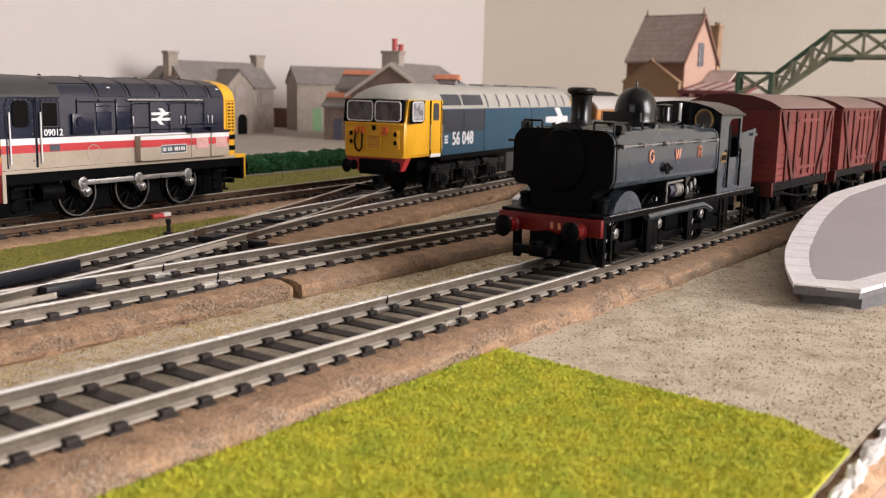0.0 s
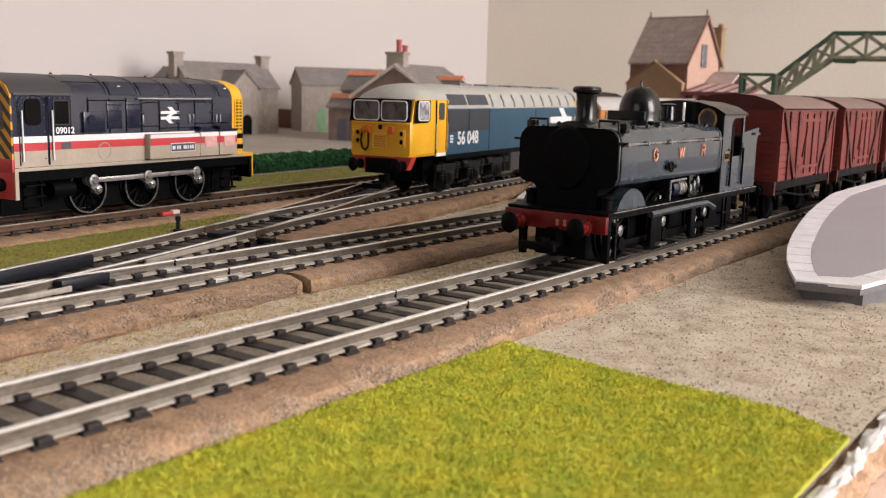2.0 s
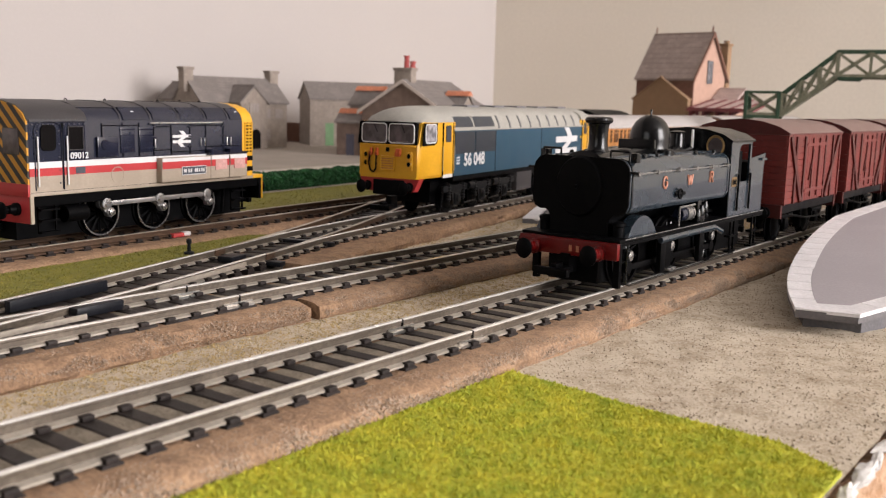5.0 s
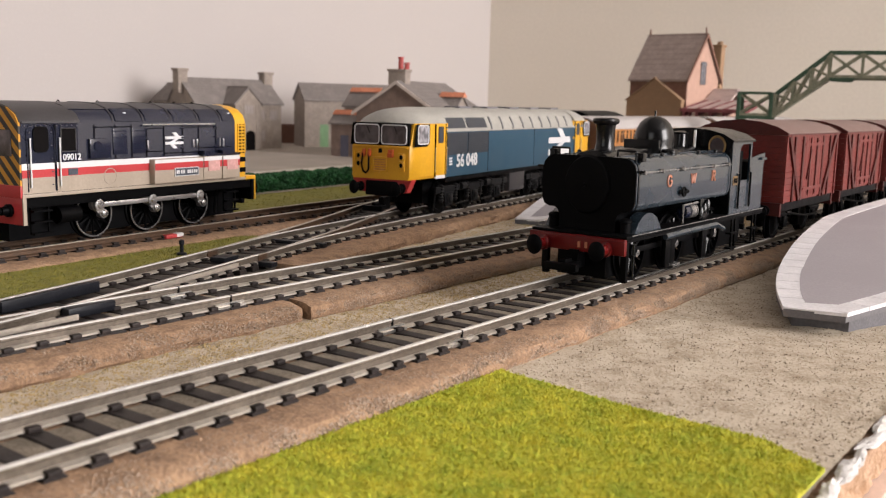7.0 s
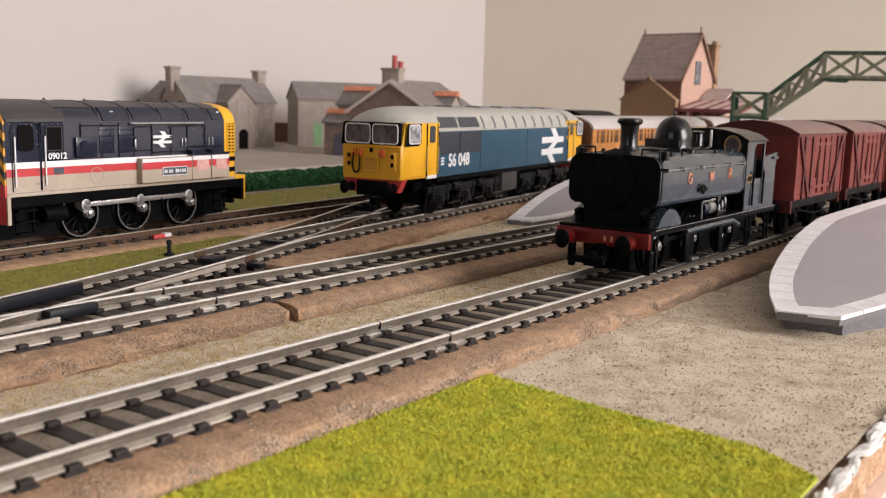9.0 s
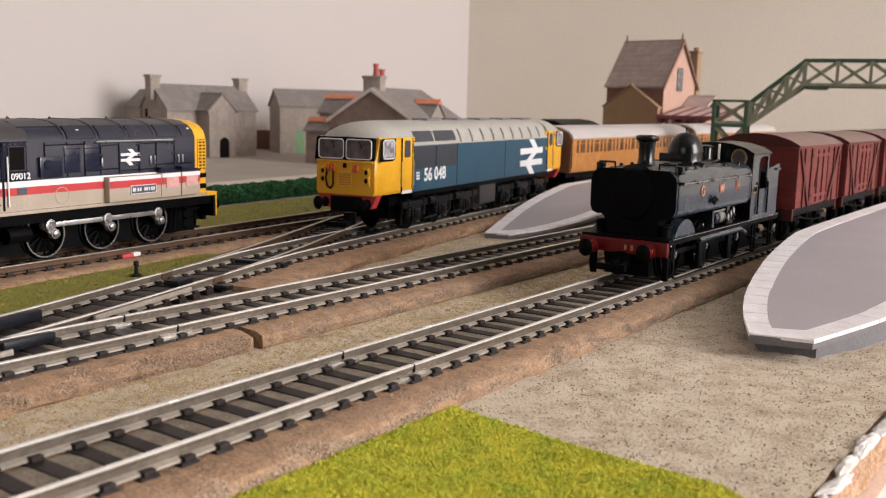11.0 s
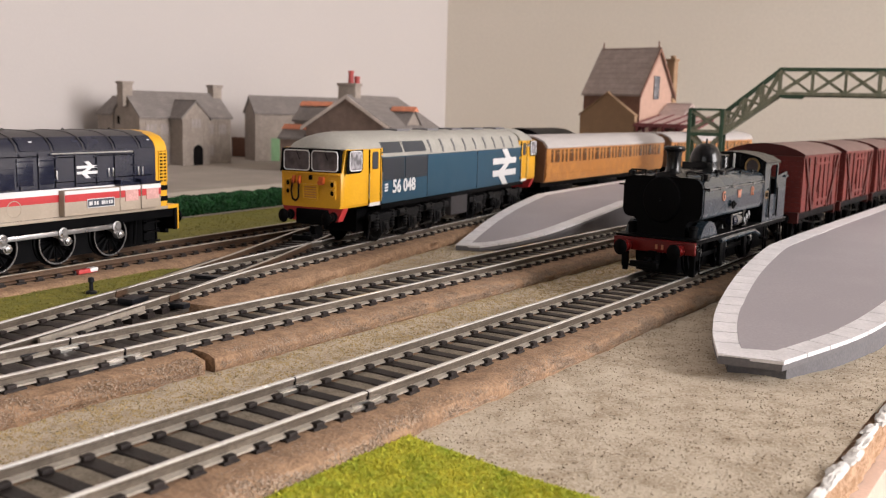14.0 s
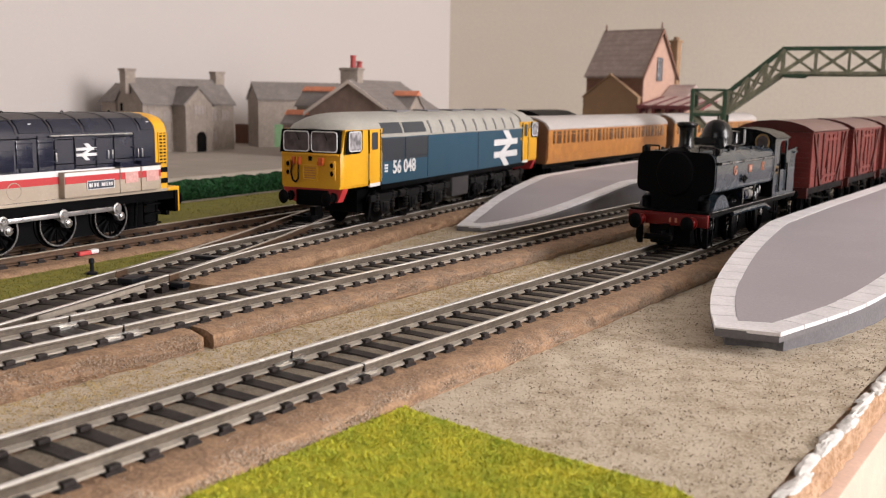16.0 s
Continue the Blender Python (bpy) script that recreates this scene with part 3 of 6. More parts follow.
def turnout():
    t = thing("turnout", (*W(-10, -88), 0, 0, ANG + 8), "turnout fittings of black plastic with metal blades", "turnout")
    def put(name, bm, m, s, o, rz, label="", z=0.0):
        x, y, _ = W(s, o)
        ob = part(name, bm, m, None, label)
        ob.parent = t
        ob.matrix_basis = t.matrix_basis.inverted() @ upose(x, y, z, 0, 0, ANG + rz)
    # long sleepers that carry both roads
    for i in range(15):
        a = -116 + i * 7.1
        put("long_sleeper", box(BM(), -1.7, 1.7, 51.0, 77 + (a + 116) * 0.285, -4.2, -2.7, 0.2), "sleeper", a, 0, 1.5 if i % 4 == 0 else 0)
    put("tie_bar", box(BM(), -2, 2, -2, 24, -3, -1.5, 0.3), "frog", -85, -63, 6)
    put("check_rail", box(BM(), -15, 15, -0.9, 0.9, -2.4, 0.35, 0.3), "frog", -61, -86.5, 13, "tall dark blue check rail")
    put("frog", box(BM(), -6.5, 6.5, -1.6, 1.6, -2.6, -0.1, 0.6), "frog", -62, -69.3, 6, "black plastic crossing nose")
    put("frog", box(BM(), -9, 9, -1.8, 1.8, -3.4, -1.6, 0.4), "frog", -40, -72.5, 6, "black plastic crossing base")
    put("blade", box(BM(), -20, 20, -0.3, 0.3, -1.1, 0.06), "dullhead", -22, -81.0, 17, "bright nickel-silver blade")
    put("blade", box(BM(), -20, 20, -0.3, 0.3, -1.1, 0.06), "dullhead", -90, -58.5, 6, "bright nickel-silver blade")
    put("blade", box(BM(), -24, 24, -0.3, 0.3, -1.1, 0.06), "dullhead", 26, -117.4, 18, "bright nickel-silver blade")
    put("motor_cover", box(BM(), -3.8, 3.8, -2.6, 2.6, -2.4, -0.6, 0.4), "frog", 5, -102, 16)
    put("tie_bar", box(BM(), -1.5, 1.5, -13, 13, -3, -1.4, 0.3), "frog", 46, -115, 16)
    put("tie_bar", box(BM(), -1.6, 1.6, -3, 3, -3.4, -1.9, 0.3), "frog", 12, -91.0, 14)


turnout()
bm = BM()
lathe(bm, [(1.7, 0), (1.7, 0.8), (0.65, 1.2), (0.6, 3.4), (0.9, 3.8), (0.9, 5.0), (0.3, 5.3)], n=12)
solid("point_lever", bm, "frog", "short black point lever post", "point lever", (*W(11.5, -131)[:2], -4.6))
bm = BM()
box(bm, -4.0, 4.0, -1.1, 1.1, 0, 1.5, 0.5)
tagpiece = thing("uncoupling_tag", (*W(27, -156)[:2], -3.0, 0, 0, ANG + 7), "small red and white marker beside the shunting line", "marker")
part("body", bm, "printred", tagpiece)
part("white_end", box(BM(), 0.8, 4.2, -1.2, 1.2, 0.2, 1.65, 0.5), "white", tagpiece)


# ---- platforms ----
def platform(left, right, ramp, label):
    """An island platform: left and right edges as (s, o) lines, ramp(s) the height of the top."""
    def along(line, s):
        i = min(max(int(np.searchsorted([p[0] for p in line], s, side="right")) - 1, 0), len(line) - 2)
        (s1, o1), (s2, o2) = line[i], line[i + 1]
        (s0_, o0_), (s3, o3) = line[max(i - 1, 0)], line[min(i + 2, len(line) - 1)]
        d, u = s2 - s1, (s - s1) / (s2 - s1)
        m1, m2 = (o2 - o0_) / max(s2 - s0_, 1e-6) * d, (o3 - o1) / max(s3 - s1, 1e-6) * d
        return (2 * u**3 - 3 * u**2 + 1) * o1 + (u**3 - 2 * u**2 + u) * m1 + (-2 * u**3 + 3 * u**2) * o2 + (u**3 - u**2) * m2
    s0 = min(left[0][0], right[0][0])
    pf = thing("platform", (0, 0, 0), label, "platform", "island platforms", kind="structure")
    ss = np.r_[np.linspace(0, 1, 46) ** 1.2 * 190, np.arange(200, 800, 15)]
    A, Bp = [], []
    for q in ss:
        A.append((max(left[0][0] + q, left[0][0]), along(left, left[0][0] + q)))
        Bp.append((right[0][0] + q, along(right, right[0][0] + q)))
    def prof(inset, dz, bottom, name, m, lab="", thick=None, first=0):
        bm = BM()
        rings = []
        for (sa, oa), (sb, ob_) in list(zip(A, Bp))[first:]:
            p, q = Vector(W(sa, oa + inset)), Vector(W(sb, ob_ - inset))
            za, zb = ramp(sa) + dz, ramp(sb) + dz
            ba, bb = (za - thick, zb - thick) if thick else (bottom, bottom)
            rings.append([bm.verts.new(c) for c in ((p.x, p.y, ba), (p.x, p.y, za), (q.x, q.y, zb), (q.x, q.y, bb))])
        for a, b in zip(rings, rings[1:]):
            for i in range(4):
                bm.faces.new((a[i], a[(i + 1) % 4], b[(i + 1) % 4], b[i]))
        bm.faces.new(rings[0]), bm.faces.new(rings[-1])
        part(name, bm, m, pf, lab)
    prof(0.15, -0.45, 0, "slab", "fascia", "grey platform slab edge with some shade in its colour", thick=2.0)
    prof(3.5, -2.4, GROUND - 0.5, "side_wall", "side", "grey platform side, darkened for its shade", first=3)
    prof(6.5, -0.05, 0, "surface", "platform", "smooth mauve-grey platform surface", thick=1.0, first=3)
    tip = [A[0], Bp[0], (Bp[4][0], Bp[4][1] - 6), (A[4][0], A[4][1] + 6)]
    bm = BM()
    lo_, hi_ = [bm.verts.new(W(a, o, ramp(a) - 0.9)) for a, o in tip], [bm.verts.new(W(a, o, ramp(a) - 0.09)) for a, o in tip]
    bm.faces.new(lo_), bm.faces.new(hi_)
    for i in range(4):
        bm.faces.new((lo_[i], lo_[(i + 1) % 4], hi_[(i + 1) % 4], hi_[i]))
    part("edging_stone", bm, "edging", pf)
    # edging stones, one by one
    for line, sgn in ((A, 1), (Bp, -1)):
        pts = [Vector((*W(s, o)[:2], ramp(s))) for s, o in line]
        ln = [0]
        for a, b in zip(pts, pts[1:]):
            ln.append(ln[-1] + (b - a).length)
        def at(q):
            i = min(max(np.searchsorted(ln, q) - 1, 0), len(pts) - 2)
            f = (q - ln[i]) / (ln[i + 1] - ln[i])
            d = (pts[i + 1] - pts[i]).normalized()
            return pts[i].lerp(pts[i + 1], f), Vector((d.y, -d.x, 0)).normalized() * sgn
        q = 0.3
        while q < min(ln[-1] - 12, 520):
            L = 9.4
            bm = BM()
            ring = []
            for w in np.linspace(q, q + L - 0.35, 4):
                p, nn = at(w)
                ring.append([bm.verts.new(c) for c in (p + Vector((0, 0, -1.0)), p + Vector((0, 0, 0.05)), p + nn * 6.6 + Vector((0, 0, 0.05)), p + nn * 6.6 + Vector((0, 0, -1.0)))])
            for a, b in zip(ring, ring[1:]):
                for i in range(4):
                    bm.faces.new((a[i], a[(i + 1) % 4], b[(i + 1) % 4], b[i]))
            bm.faces.new(ring[0]), bm.faces.new(ring[-1])
            part("edging_stone", bm, "edging", pf)
            q += L
    return pf


platform([(55.5, 50.6), (73, 43.2), (96, 36.3), (132, 29.2), (160, 25.5), (190, 23.2), (230, 22.2), (280, 22.0), (1000, 22.0)], [(57.9, 65.3), (91, 76.0), (124, 80.5), (180, 83.5), (1000, 85)],
         lambda s: min(-1.8 + max(s - 50, 0) * 0.07, 8.0), "grey island platform with white edging and a ramped end")
platform([(184, -112), (205, -119), (240, -130), (280, -139), (340, -147), (420, -155), (560, -164), (1000, -170)], [(187, -101), (203, -93), (225, -87.5), (260, -86), (1000, -86)],
         lambda s: min(-4.9 + max(s - 184, 0) * 0.1, 8.0), "grey island platform with pale edging and a ramped end")

# ---- hedge and town ground ----
bm = BM()
box(bm, -300, 760, 0, 480, GROUND - 0.5, GROUND + 1.4)
solid("town_ground", bm, "plaza", "flat grey-beige card ground of the town", "ground", (*W(0, -262), 0, 0, ANG + 6), kind="structure")
bm = BM()
box(bm, -300, 700, 60, 105, GROUND + 1.0, GROUND + 1.9)
solid("town_path", bm, "path", "pale straight footpath across the town ground", "path", (*W(0, -262), 0, 0, ANG + 6), kind="structure")


def hedge(s0, o0, s1, o1, label, seed):
    rnd = random.Random(seed)
    a, b = Vector(W(s0, o0)), Vector(W(s1, o1))
    L, d = (b - a).length, (b - a).normalized()
    nn = Vector((d.y, -d.x, 0))
    vs, fs = [], []
    core = BM()
    for i in range(int(L / 4)):
        p = a + d * (i * 4)
        for q in (-2.5, 2.5):
            k = len(core.verts)
            bmesh.ops.create_icosphere(core, subdivisions=1, radius=1, matrix=Matrix.Translation((p.x + nn.x * q, p.y + nn.y * q, GROUND + 5 + rnd.uniform(-0.6, 0.8))) @ Matrix.Diagonal((4.2, 4.2, 6.0, 1)))
    h = thing("hedge", (0, 0, 0), label, "hedge")
    part("core", core, "hedge", h)
    for i in range(int(L * 75)):
        p = a + d * rnd.uniform(0, L)
        t = rnd.uniform(-0.2, math.pi + 0.2)
        bump = 1 + 0.18 * noise.noise((p.x * 0.2, p.y * 0.2, t * 2))
        y, z = math.cos(t) * 6.8 * bump, math.sin(t) * 6.6 * bump + 4.4
        z = max(z, 0.0)
        c = Vector((p.x, p.y, GROUND + z)) + nn * y
        r = rnd.uniform(0.35, 0.95)
        q = Euler((rnd.uniform(0, 6.3), rnd.uniform(0, 6.3), rnd.uniform(0, 6.3))).to_matrix()
        k = len(vs)
        vs += [tuple((c + q @ Vector(u) * r) * K) for u in ((-1, -0.6, 0), (1, -0.6, 0.2), (1.1, 0.6, 0), (-0.9, 0.7, -0.2))]
        fs.append((k, k + 1, k + 2, k + 3))
    me = bpy.data.meshes.new("leaves")
    me.from_pydata(vs, [], fs)
    me.materials.append(M["hedge"])
    part("leaves", me, "hedge", h, kind="stuff")
    return h


hedge(-260, -246, 420, -312, "dark green bushy model hedge along the town edge", 11)

# ---- rolling stock ----
# A vehicle's own frame: x along the track away from the viewer, y to its far side, z up from the rail.
def spoked_wheel(parent, name, x, y, r, spokes, material, rim="tyre", side=1):
    """A flanged wheel that can turn about its own axle."""
    w = part(name, lathe(BM(), [(r * 0.9, -0.8), (r, -0.8), (r + 0.05, 0.6), (r + 0.7, 0.8), (r + 0.7, 1.4), (r * 0.9, 1.4), (r * 0.9, -0.8)], n=36, axis="y", caps=False), "frame_black", parent, "", (x, y, r))
    if rim == "tyre":
        part("tyre", lathe(BM(), [(r * 0.94, -0.95), (r * 1.005, -0.95), (r * 1.01, -0.5), (r * 0.94, -0.5), (r * 0.94, -0.95)], n=36, axis="y", caps=False), "tyre", w, "bright metal tyre")
    if side > 0:
        w.matrix_basis = upose(x, y, r, 0, 0, 180)
    bm = BM()
    for i in range(spokes):
        a = 2 * math.pi * i / spokes
        d = Vector((math.cos(a), 0, math.sin(a)))
        cyl(bm, d * r * 0.15, d * r * 0.9, 0.5, 0.38, 6)
    lathe(bm, [(r * 0.24, -0.9), (r * 0.24, 0.9)], n=16, axis="y")
    part("spokes", bm, material, w)
    return w


def disc_wheel(parent, name, x, y, r, side):
    w = part(name, lathe(BM(), [(0.6, -0.7), (r * 0.75, -0.45), (r * 0.82, -0.9), (r, -0.9), (r, 0.6), (r + 0.8, 0.8), (r + 0.8, 1.3), (0.6, 1.3)], n=26, axis="y"), "frame_black", parent, "", (x, y, r))
    if side > 0:
        w.matrix_basis = upose(x, y, r, 0, 0, 180)
    return w


def buffer(parent, x, y, z, d, label="", shank="red", head="frame_black"):
    """A sprung buffer that points along d (+1 or -1) from the beam at x."""
    bm = lathe(BM(), [(2.0, 0), (2.0, 1.0), (1.5, 1.3), (1.3, 3.2)], n=16, axis="x")
    b = part("buffer", bm, shank, parent, label, (x, y, z, 0, 0, 0 if d > 0 else 180))
    part("head", lathe(BM(), [(0.8, 3.0), (0.8, 5.0), (2.6, 5.3), (2.7, 5.8), (1.9, 6.2), (0.2, 6.4)], n=20, axis="x"), head, b)
    return b


def coupling(parent, x, d, z=6.2):
    bm = box(BM(), 0, 7.0, -2.4, 2.4, z - 0.8, z + 0.9, 0.3)
    box(bm, 6.4, 8.2, -5.6, 5.6, z - 0.9, z + 1.1, 0.3)
    box(bm, 3.0, 6.6, -1.0, 1.0, z + 0.8, z + 2.0, 0.2)
    box(bm, -4, 1, -1.5, 1.5, z - 1.0, z + 4)
    return part("coupling", bm, "frame_black", parent, "wide black tension hook coupling", (x, 0, 0, 0, 0, 0 if d > 0 else 180))


def arrow(parent, x, z, w, h, y, material="white"):
    """Two level bars crossed by a slanting zigzag bar, as one flat emblem."""
    bm = BM()
    t = 0.17 * h
    for zz in (0.17 * h, -0.17 * h):
        prism(bm, [(-w / 2, zz - t / 2), (w / 2, zz - t / 2), (w / 2, zz + t / 2), (-w / 2, zz + t / 2)], -0.12, 0.1, "y")
    k = 0.20 * w
    for i, (a, b) in enumerate((((-0.02 * w, 0.5 * h), (0.22 * w, 0.17 * h)), ((0.22 * w, 0.17 * h), (-0.2 * w, -0.17 * h)), ((-0.2 * w, -0.17 * h), (0.05 * w, -0.5 * h)))):
        prism(bm, [(a[0] - k / 2 - 0.02 * w, a[1]), (a[0] + k / 2, a[1]), (b[0] + k / 2, b[1]), (b[0] - k / 2 - 0.02 * w, b[1])], -0.16 - i * 0.04, 0.16 + i * 0.04, "y")
    return part("emblem", bm, material, parent, "plain white double-bar emblem", (x, y, z))


def rounded(x0, x1, z0, z1, r, n=4):
    """The outline of a rectangle with rounded corners."""
    out = []
    for cx, cz, a0 in ((x1 - r, z1 - r, 0), (x0 + r, z1 - r, 90), (x0 + r, z0 + r, 180), (x1 - r, z0 + r, 270)):
        out += [(cx + r * math.cos(radians(a0 + 90 * i / n)), cz + r * math.sin(radians(a0 + 90 * i / n))) for i in range(n + 1)]
    return out


# pannier tank engine: front faces the viewer (-x)
def tank_engine():
    e = thing("tank_engine", (*W(0, 0), 0, 0, ANG), "dark green and black six-coupled pannier tank engine model", "locomotive")
    # footplate with valance
    bm = box(BM(), 21.5, 126, -16.6, 16.6, 13.0, 14.0, 0.2)
    for y in (-16.3, 16.3):
        box(bm, 22, 126, y - 0.3, y + 0.3, 12.3, 13.0)
    part("footplate", bm, "frame_black", e, "satin black running plate")
    for y in (-16.75, 16.75):
        part("valance_line", box(BM(), 24, 126, y - 0.12, y + 0.12, 13.8, 14.03), "tyre", e, "thin pale edge of the running plate")
    # frames as one black block, widened to stand in for the underside's shade
    part("frames", box(BM(), 24, 124, -8.4, 8.4, 1.8, 13.0), "frame_black", e)
    # buffer beam
    part("buffer_beam", box(BM(), 20.3, 21.8, -16.6, 16.6, 8.9, 13.2, 0.2), "red", e, "red front buffer beam")
    for y in (-10.8, 10.8):
        buffer(e, 20.3, y, 10.3, -1, "red sprung buffer with a dark head")
    coupling(e, 20.5, -1, 5.4)
    bm = BM()
    for i in range(2):
        box(bm, 20.1, 20.35, -0.6 - i * 2.4 - 1.2, -0.6 - i * 2.4 - 0.3, 10.0, 11.6)
    part("number_mark", bm, "orange", e, "small orange marks on the beam")
    # smokebox and boiler
    part("boiler", lathe(BM(), [(9.6, 26.9), (10.6, 27.3), (10.6, 95)], (0, 0, 25.0), 36, "x"), "black", e, "round black boiler")
    bm = lathe(BM(), [(0.5, 24.0), (4.5, 24.2), (7.4, 24.8), (8.0, 25.7)], (0, 0, 26.4), 32, "x")
    sb = part("smokebox_door", bm, "matt", e, "matt black dished smokebox door")
    part("door_dart", rod(BM(), [(24.2, 0, 26.4), (23.0, 0, 26.4)], 0.5), "frame_black", sb)
    part("smokebox_saddle", prism(BM(), [(-9.9, 14), (9.9, 14), (9.9, 17.6), (10.6, 19.0), (12.2, 20), (-12.2, 20), (-10.6, 19.0), (-9.9, 17.6)], 26.0, 42), "matt", e)
    # pannier tanks: flat front, rounded shoulders, lower edge tucked in
    def tank_sec(x, g):
        sec = []
        for y, z in ((8.8, 19.7), (13.4, 19.7), (15.3, 20.4), (16.2, 22.2), (16.2, 30.3), (15.7, 32.0), (14.3, 33.4), (12.2, 34.0), (3, 34.1)):
            sec.append((x, -y * g if y > 3 else -3, 19.7 + (z - 19.7) * g))
        return sec
    for sgn in (1, -1):
        bm = BM()
        def S(x, i):
            return [(p[0], p[1] * sgn + (0.8 * sgn if i else 0) * 0, p[2]) for p in tank_sec(x, 0.985 if i else 1.0)] + [(x, -3 * sgn, 19.7)]
        loft(bm, [S(26.2, 1), S(27.0, 0), S(27.25, 0), S(93.25, 0), S(93.5, 0), S(94.2, 1)])
        t = part("pannier_tank", bm, "green", e, "dark green side tank with a satin sheen")
        y = -16.3 * sgn
        # three small painted shapes
        arc = [(math.cos(q) * 1.3, math.sin(q) * 1.5) for q in np.linspace(0.7, 5.9, 12)] + [(1.2, 0.0), (0.3, 0.0)]
        for x, pts in ((47.0, arc), (63.7, [(-1.7, 1.4), (-0.85, -1.4), (0, 1.2), (0.85, -1.4), (1.7, 1.4)]), (79.3, [(-1.1, -1.5), (-1.1, 1.5), (0.7, 1.4), (1.0, 0.7), (0.7, 0.0), (-1.0, 0.0), (0.2, 0.0), (1.2, -1.5)])):
            part("painted_mark", rod(BM(), [(x + p, y, 27.2 + q) for p, q in pts], 0.36, 6), "orange", t, "small orange painted mark")
        for x0, x1 in ((27.5, 51), (53, 92)):
            bm = rod(BM(), [(x0, -17.3 * sgn, 30.3), (x1, -17.3 * sgn, 30.3)], 0.24)
            for x in np.arange(x0 + 1.5, x1, 11.5):
                cyl(bm, (x, -16.0 * sgn, 30.3), (x, -17.6 * sgn, 30.3), 0.6, n=8)
            part("handrail", bm, "tyre", t, "thin bright handrail")
        part("lifting_ring", torus(cyl(BM(), (53.5, -16.2 * sgn, 23.7), (59, -16.8 * sgn, 23.7), 0.6, n=8), (56, -17.0 * sgn, 23.7), 1.2, 0.35), "frame_black", t)
        # a matt front plate
        bm = BM()
        loft(bm, [[(25.6, p[1], p[2]) for p in S(0, 0)], [(26.25, p[1], p[2]) for p in S(0, 0)]])
        part("tank_front", bm, "matt", t, "matt black tank front")
        part("tank_filler", lathe(BM(), [(2.6, 33.8), (2.6, 35.0), (2.2, 35.4), (0.2, 35.6)], (60, -9 * sgn, 0), 16), "black", t)
        part("top_step", box(BM(), 29, 31, -15 * sgn - 1.4, -15 * sgn + 1.4, 33, 35.4, 0.2), "black", t)
        # bands over the tank
        for x in (27.4, 92.5):
            bm = BM()
            sec = [(p[1] * 1.012, p[2] * 1.003) for p in S(0, 0)[2:8]]
            inner = [(p[1] * 0.99, p[2] * 0.99) for p in S(0, 0)[2:8]]
            prism(bm, sec + inner[::-1], x - 0.35, x + 0.35)
            part("tank_band", bm, "green" if x > 30 else "black", t)
        part("front_rail", rod(BM(), [(28, -14.6 * sgn, 33.4), (28, -14.6 * sgn, 35.8), (28, -8.4 * sgn, 35.8), (28, -8.4 * sgn, 34)], 0.3, 8), "black", t)
        part("lamp_iron", rod(BM(), [(26.4, -15.6 * sgn, 30.6), (26.4, -18.6 * sgn, 30.6)], 0.32, 8), "black", t)
        for x in (40, 48, 74, 88):
            part("tank_stud", lathe(BM(), [(0.7, 33.8), (0.7, 34.6), (0.3, 34.9)], (x, -12.6 * sgn, 0), 10), "black", t)
        part("tank_seam", box(BM(), 27.2, 92.8, -9.6 * sgn - 0.2, -9.6 * sgn + 0.2, 33.9, 34.35), "green", t)
    # chimney, dome, whistle
    ch = part("chimney", lathe(BM(), [(5.0, 32.8), (4.2, 34.2), (3.1, 35.6), (2.75, 37.5), (2.9, 41.5), (3.1, 42.3), (3.9, 42.7), (4.15, 43.3), (3.9, 43.9), (3.2, 44.2), (2.4, 44.2), (2.3, 41)], (34.5, 0, 0), 32), "black", e, "capped black chimney")
    dm = part("steam_dome", lathe(BM(), [(7.6, 33.5), (6.7, 34.6), (6.45, 36.0), (6.6, 37.6), (6.5, 39.2), (6.0, 41.0), (5.0, 42.7), (3.6, 43.9), (1.9, 44.6), (0.3, 44.8)], (66.0, 0, 0), 36), "black", e, "satin black domed cover")
    part("dome_pin", rod(BM(), [(66.0, 0, 44.6), (66.0, 0, 46.4)], 0.35), "black", dm)
    bm = box(BM(), 44, 58, -4.5, 4.5, 33, 35.6, 0.5)
    box(bm, 57.2, 58.4, -6.5, 6.5, 33, 38.0, 0.3)
    part("top_feed", bm, "black", e)
    sv = part("safety_valve", lathe(BM(), [(3.6, 33.5), (2.6, 35), (2.4, 39.3), (2.9, 39.8), (1.0, 40.2)], (85.5, 0, 0), 24), "black", e)
    part("whistle", rod(BM(), [(91, -3, 34), (91, -3, 40.5)], 0.5), "steel", e)
    # cab: front sheet with round windows, side sheets with a cut-out, roof
    bm = BM()
    box(bm, 94.2, 95.2, -16.0, 16.0, 14, 37.0)
    prism(bm, [(-16, 37), (16, 37), (13, 38.9), (7, 40.1), (0, 40.5), (-7, 40.1), (-13, 38.9)], 94.2, 95.2)
    cab = part("cab_front", bm, "black", e, "black cab front sheet")
    for y in (-10.3, 10.3):
        part("window_ring", torus(BM(), (94.1, y, 35.6), 3.0, 0.45, "x", 24, 8), "brass", cab, "brass round window ring")
        part("window_pane", cyl(BM(), (93.9, y, 35.6), (94.1, y, 35.6), 2.8, n=24), "dark_glass", cab)
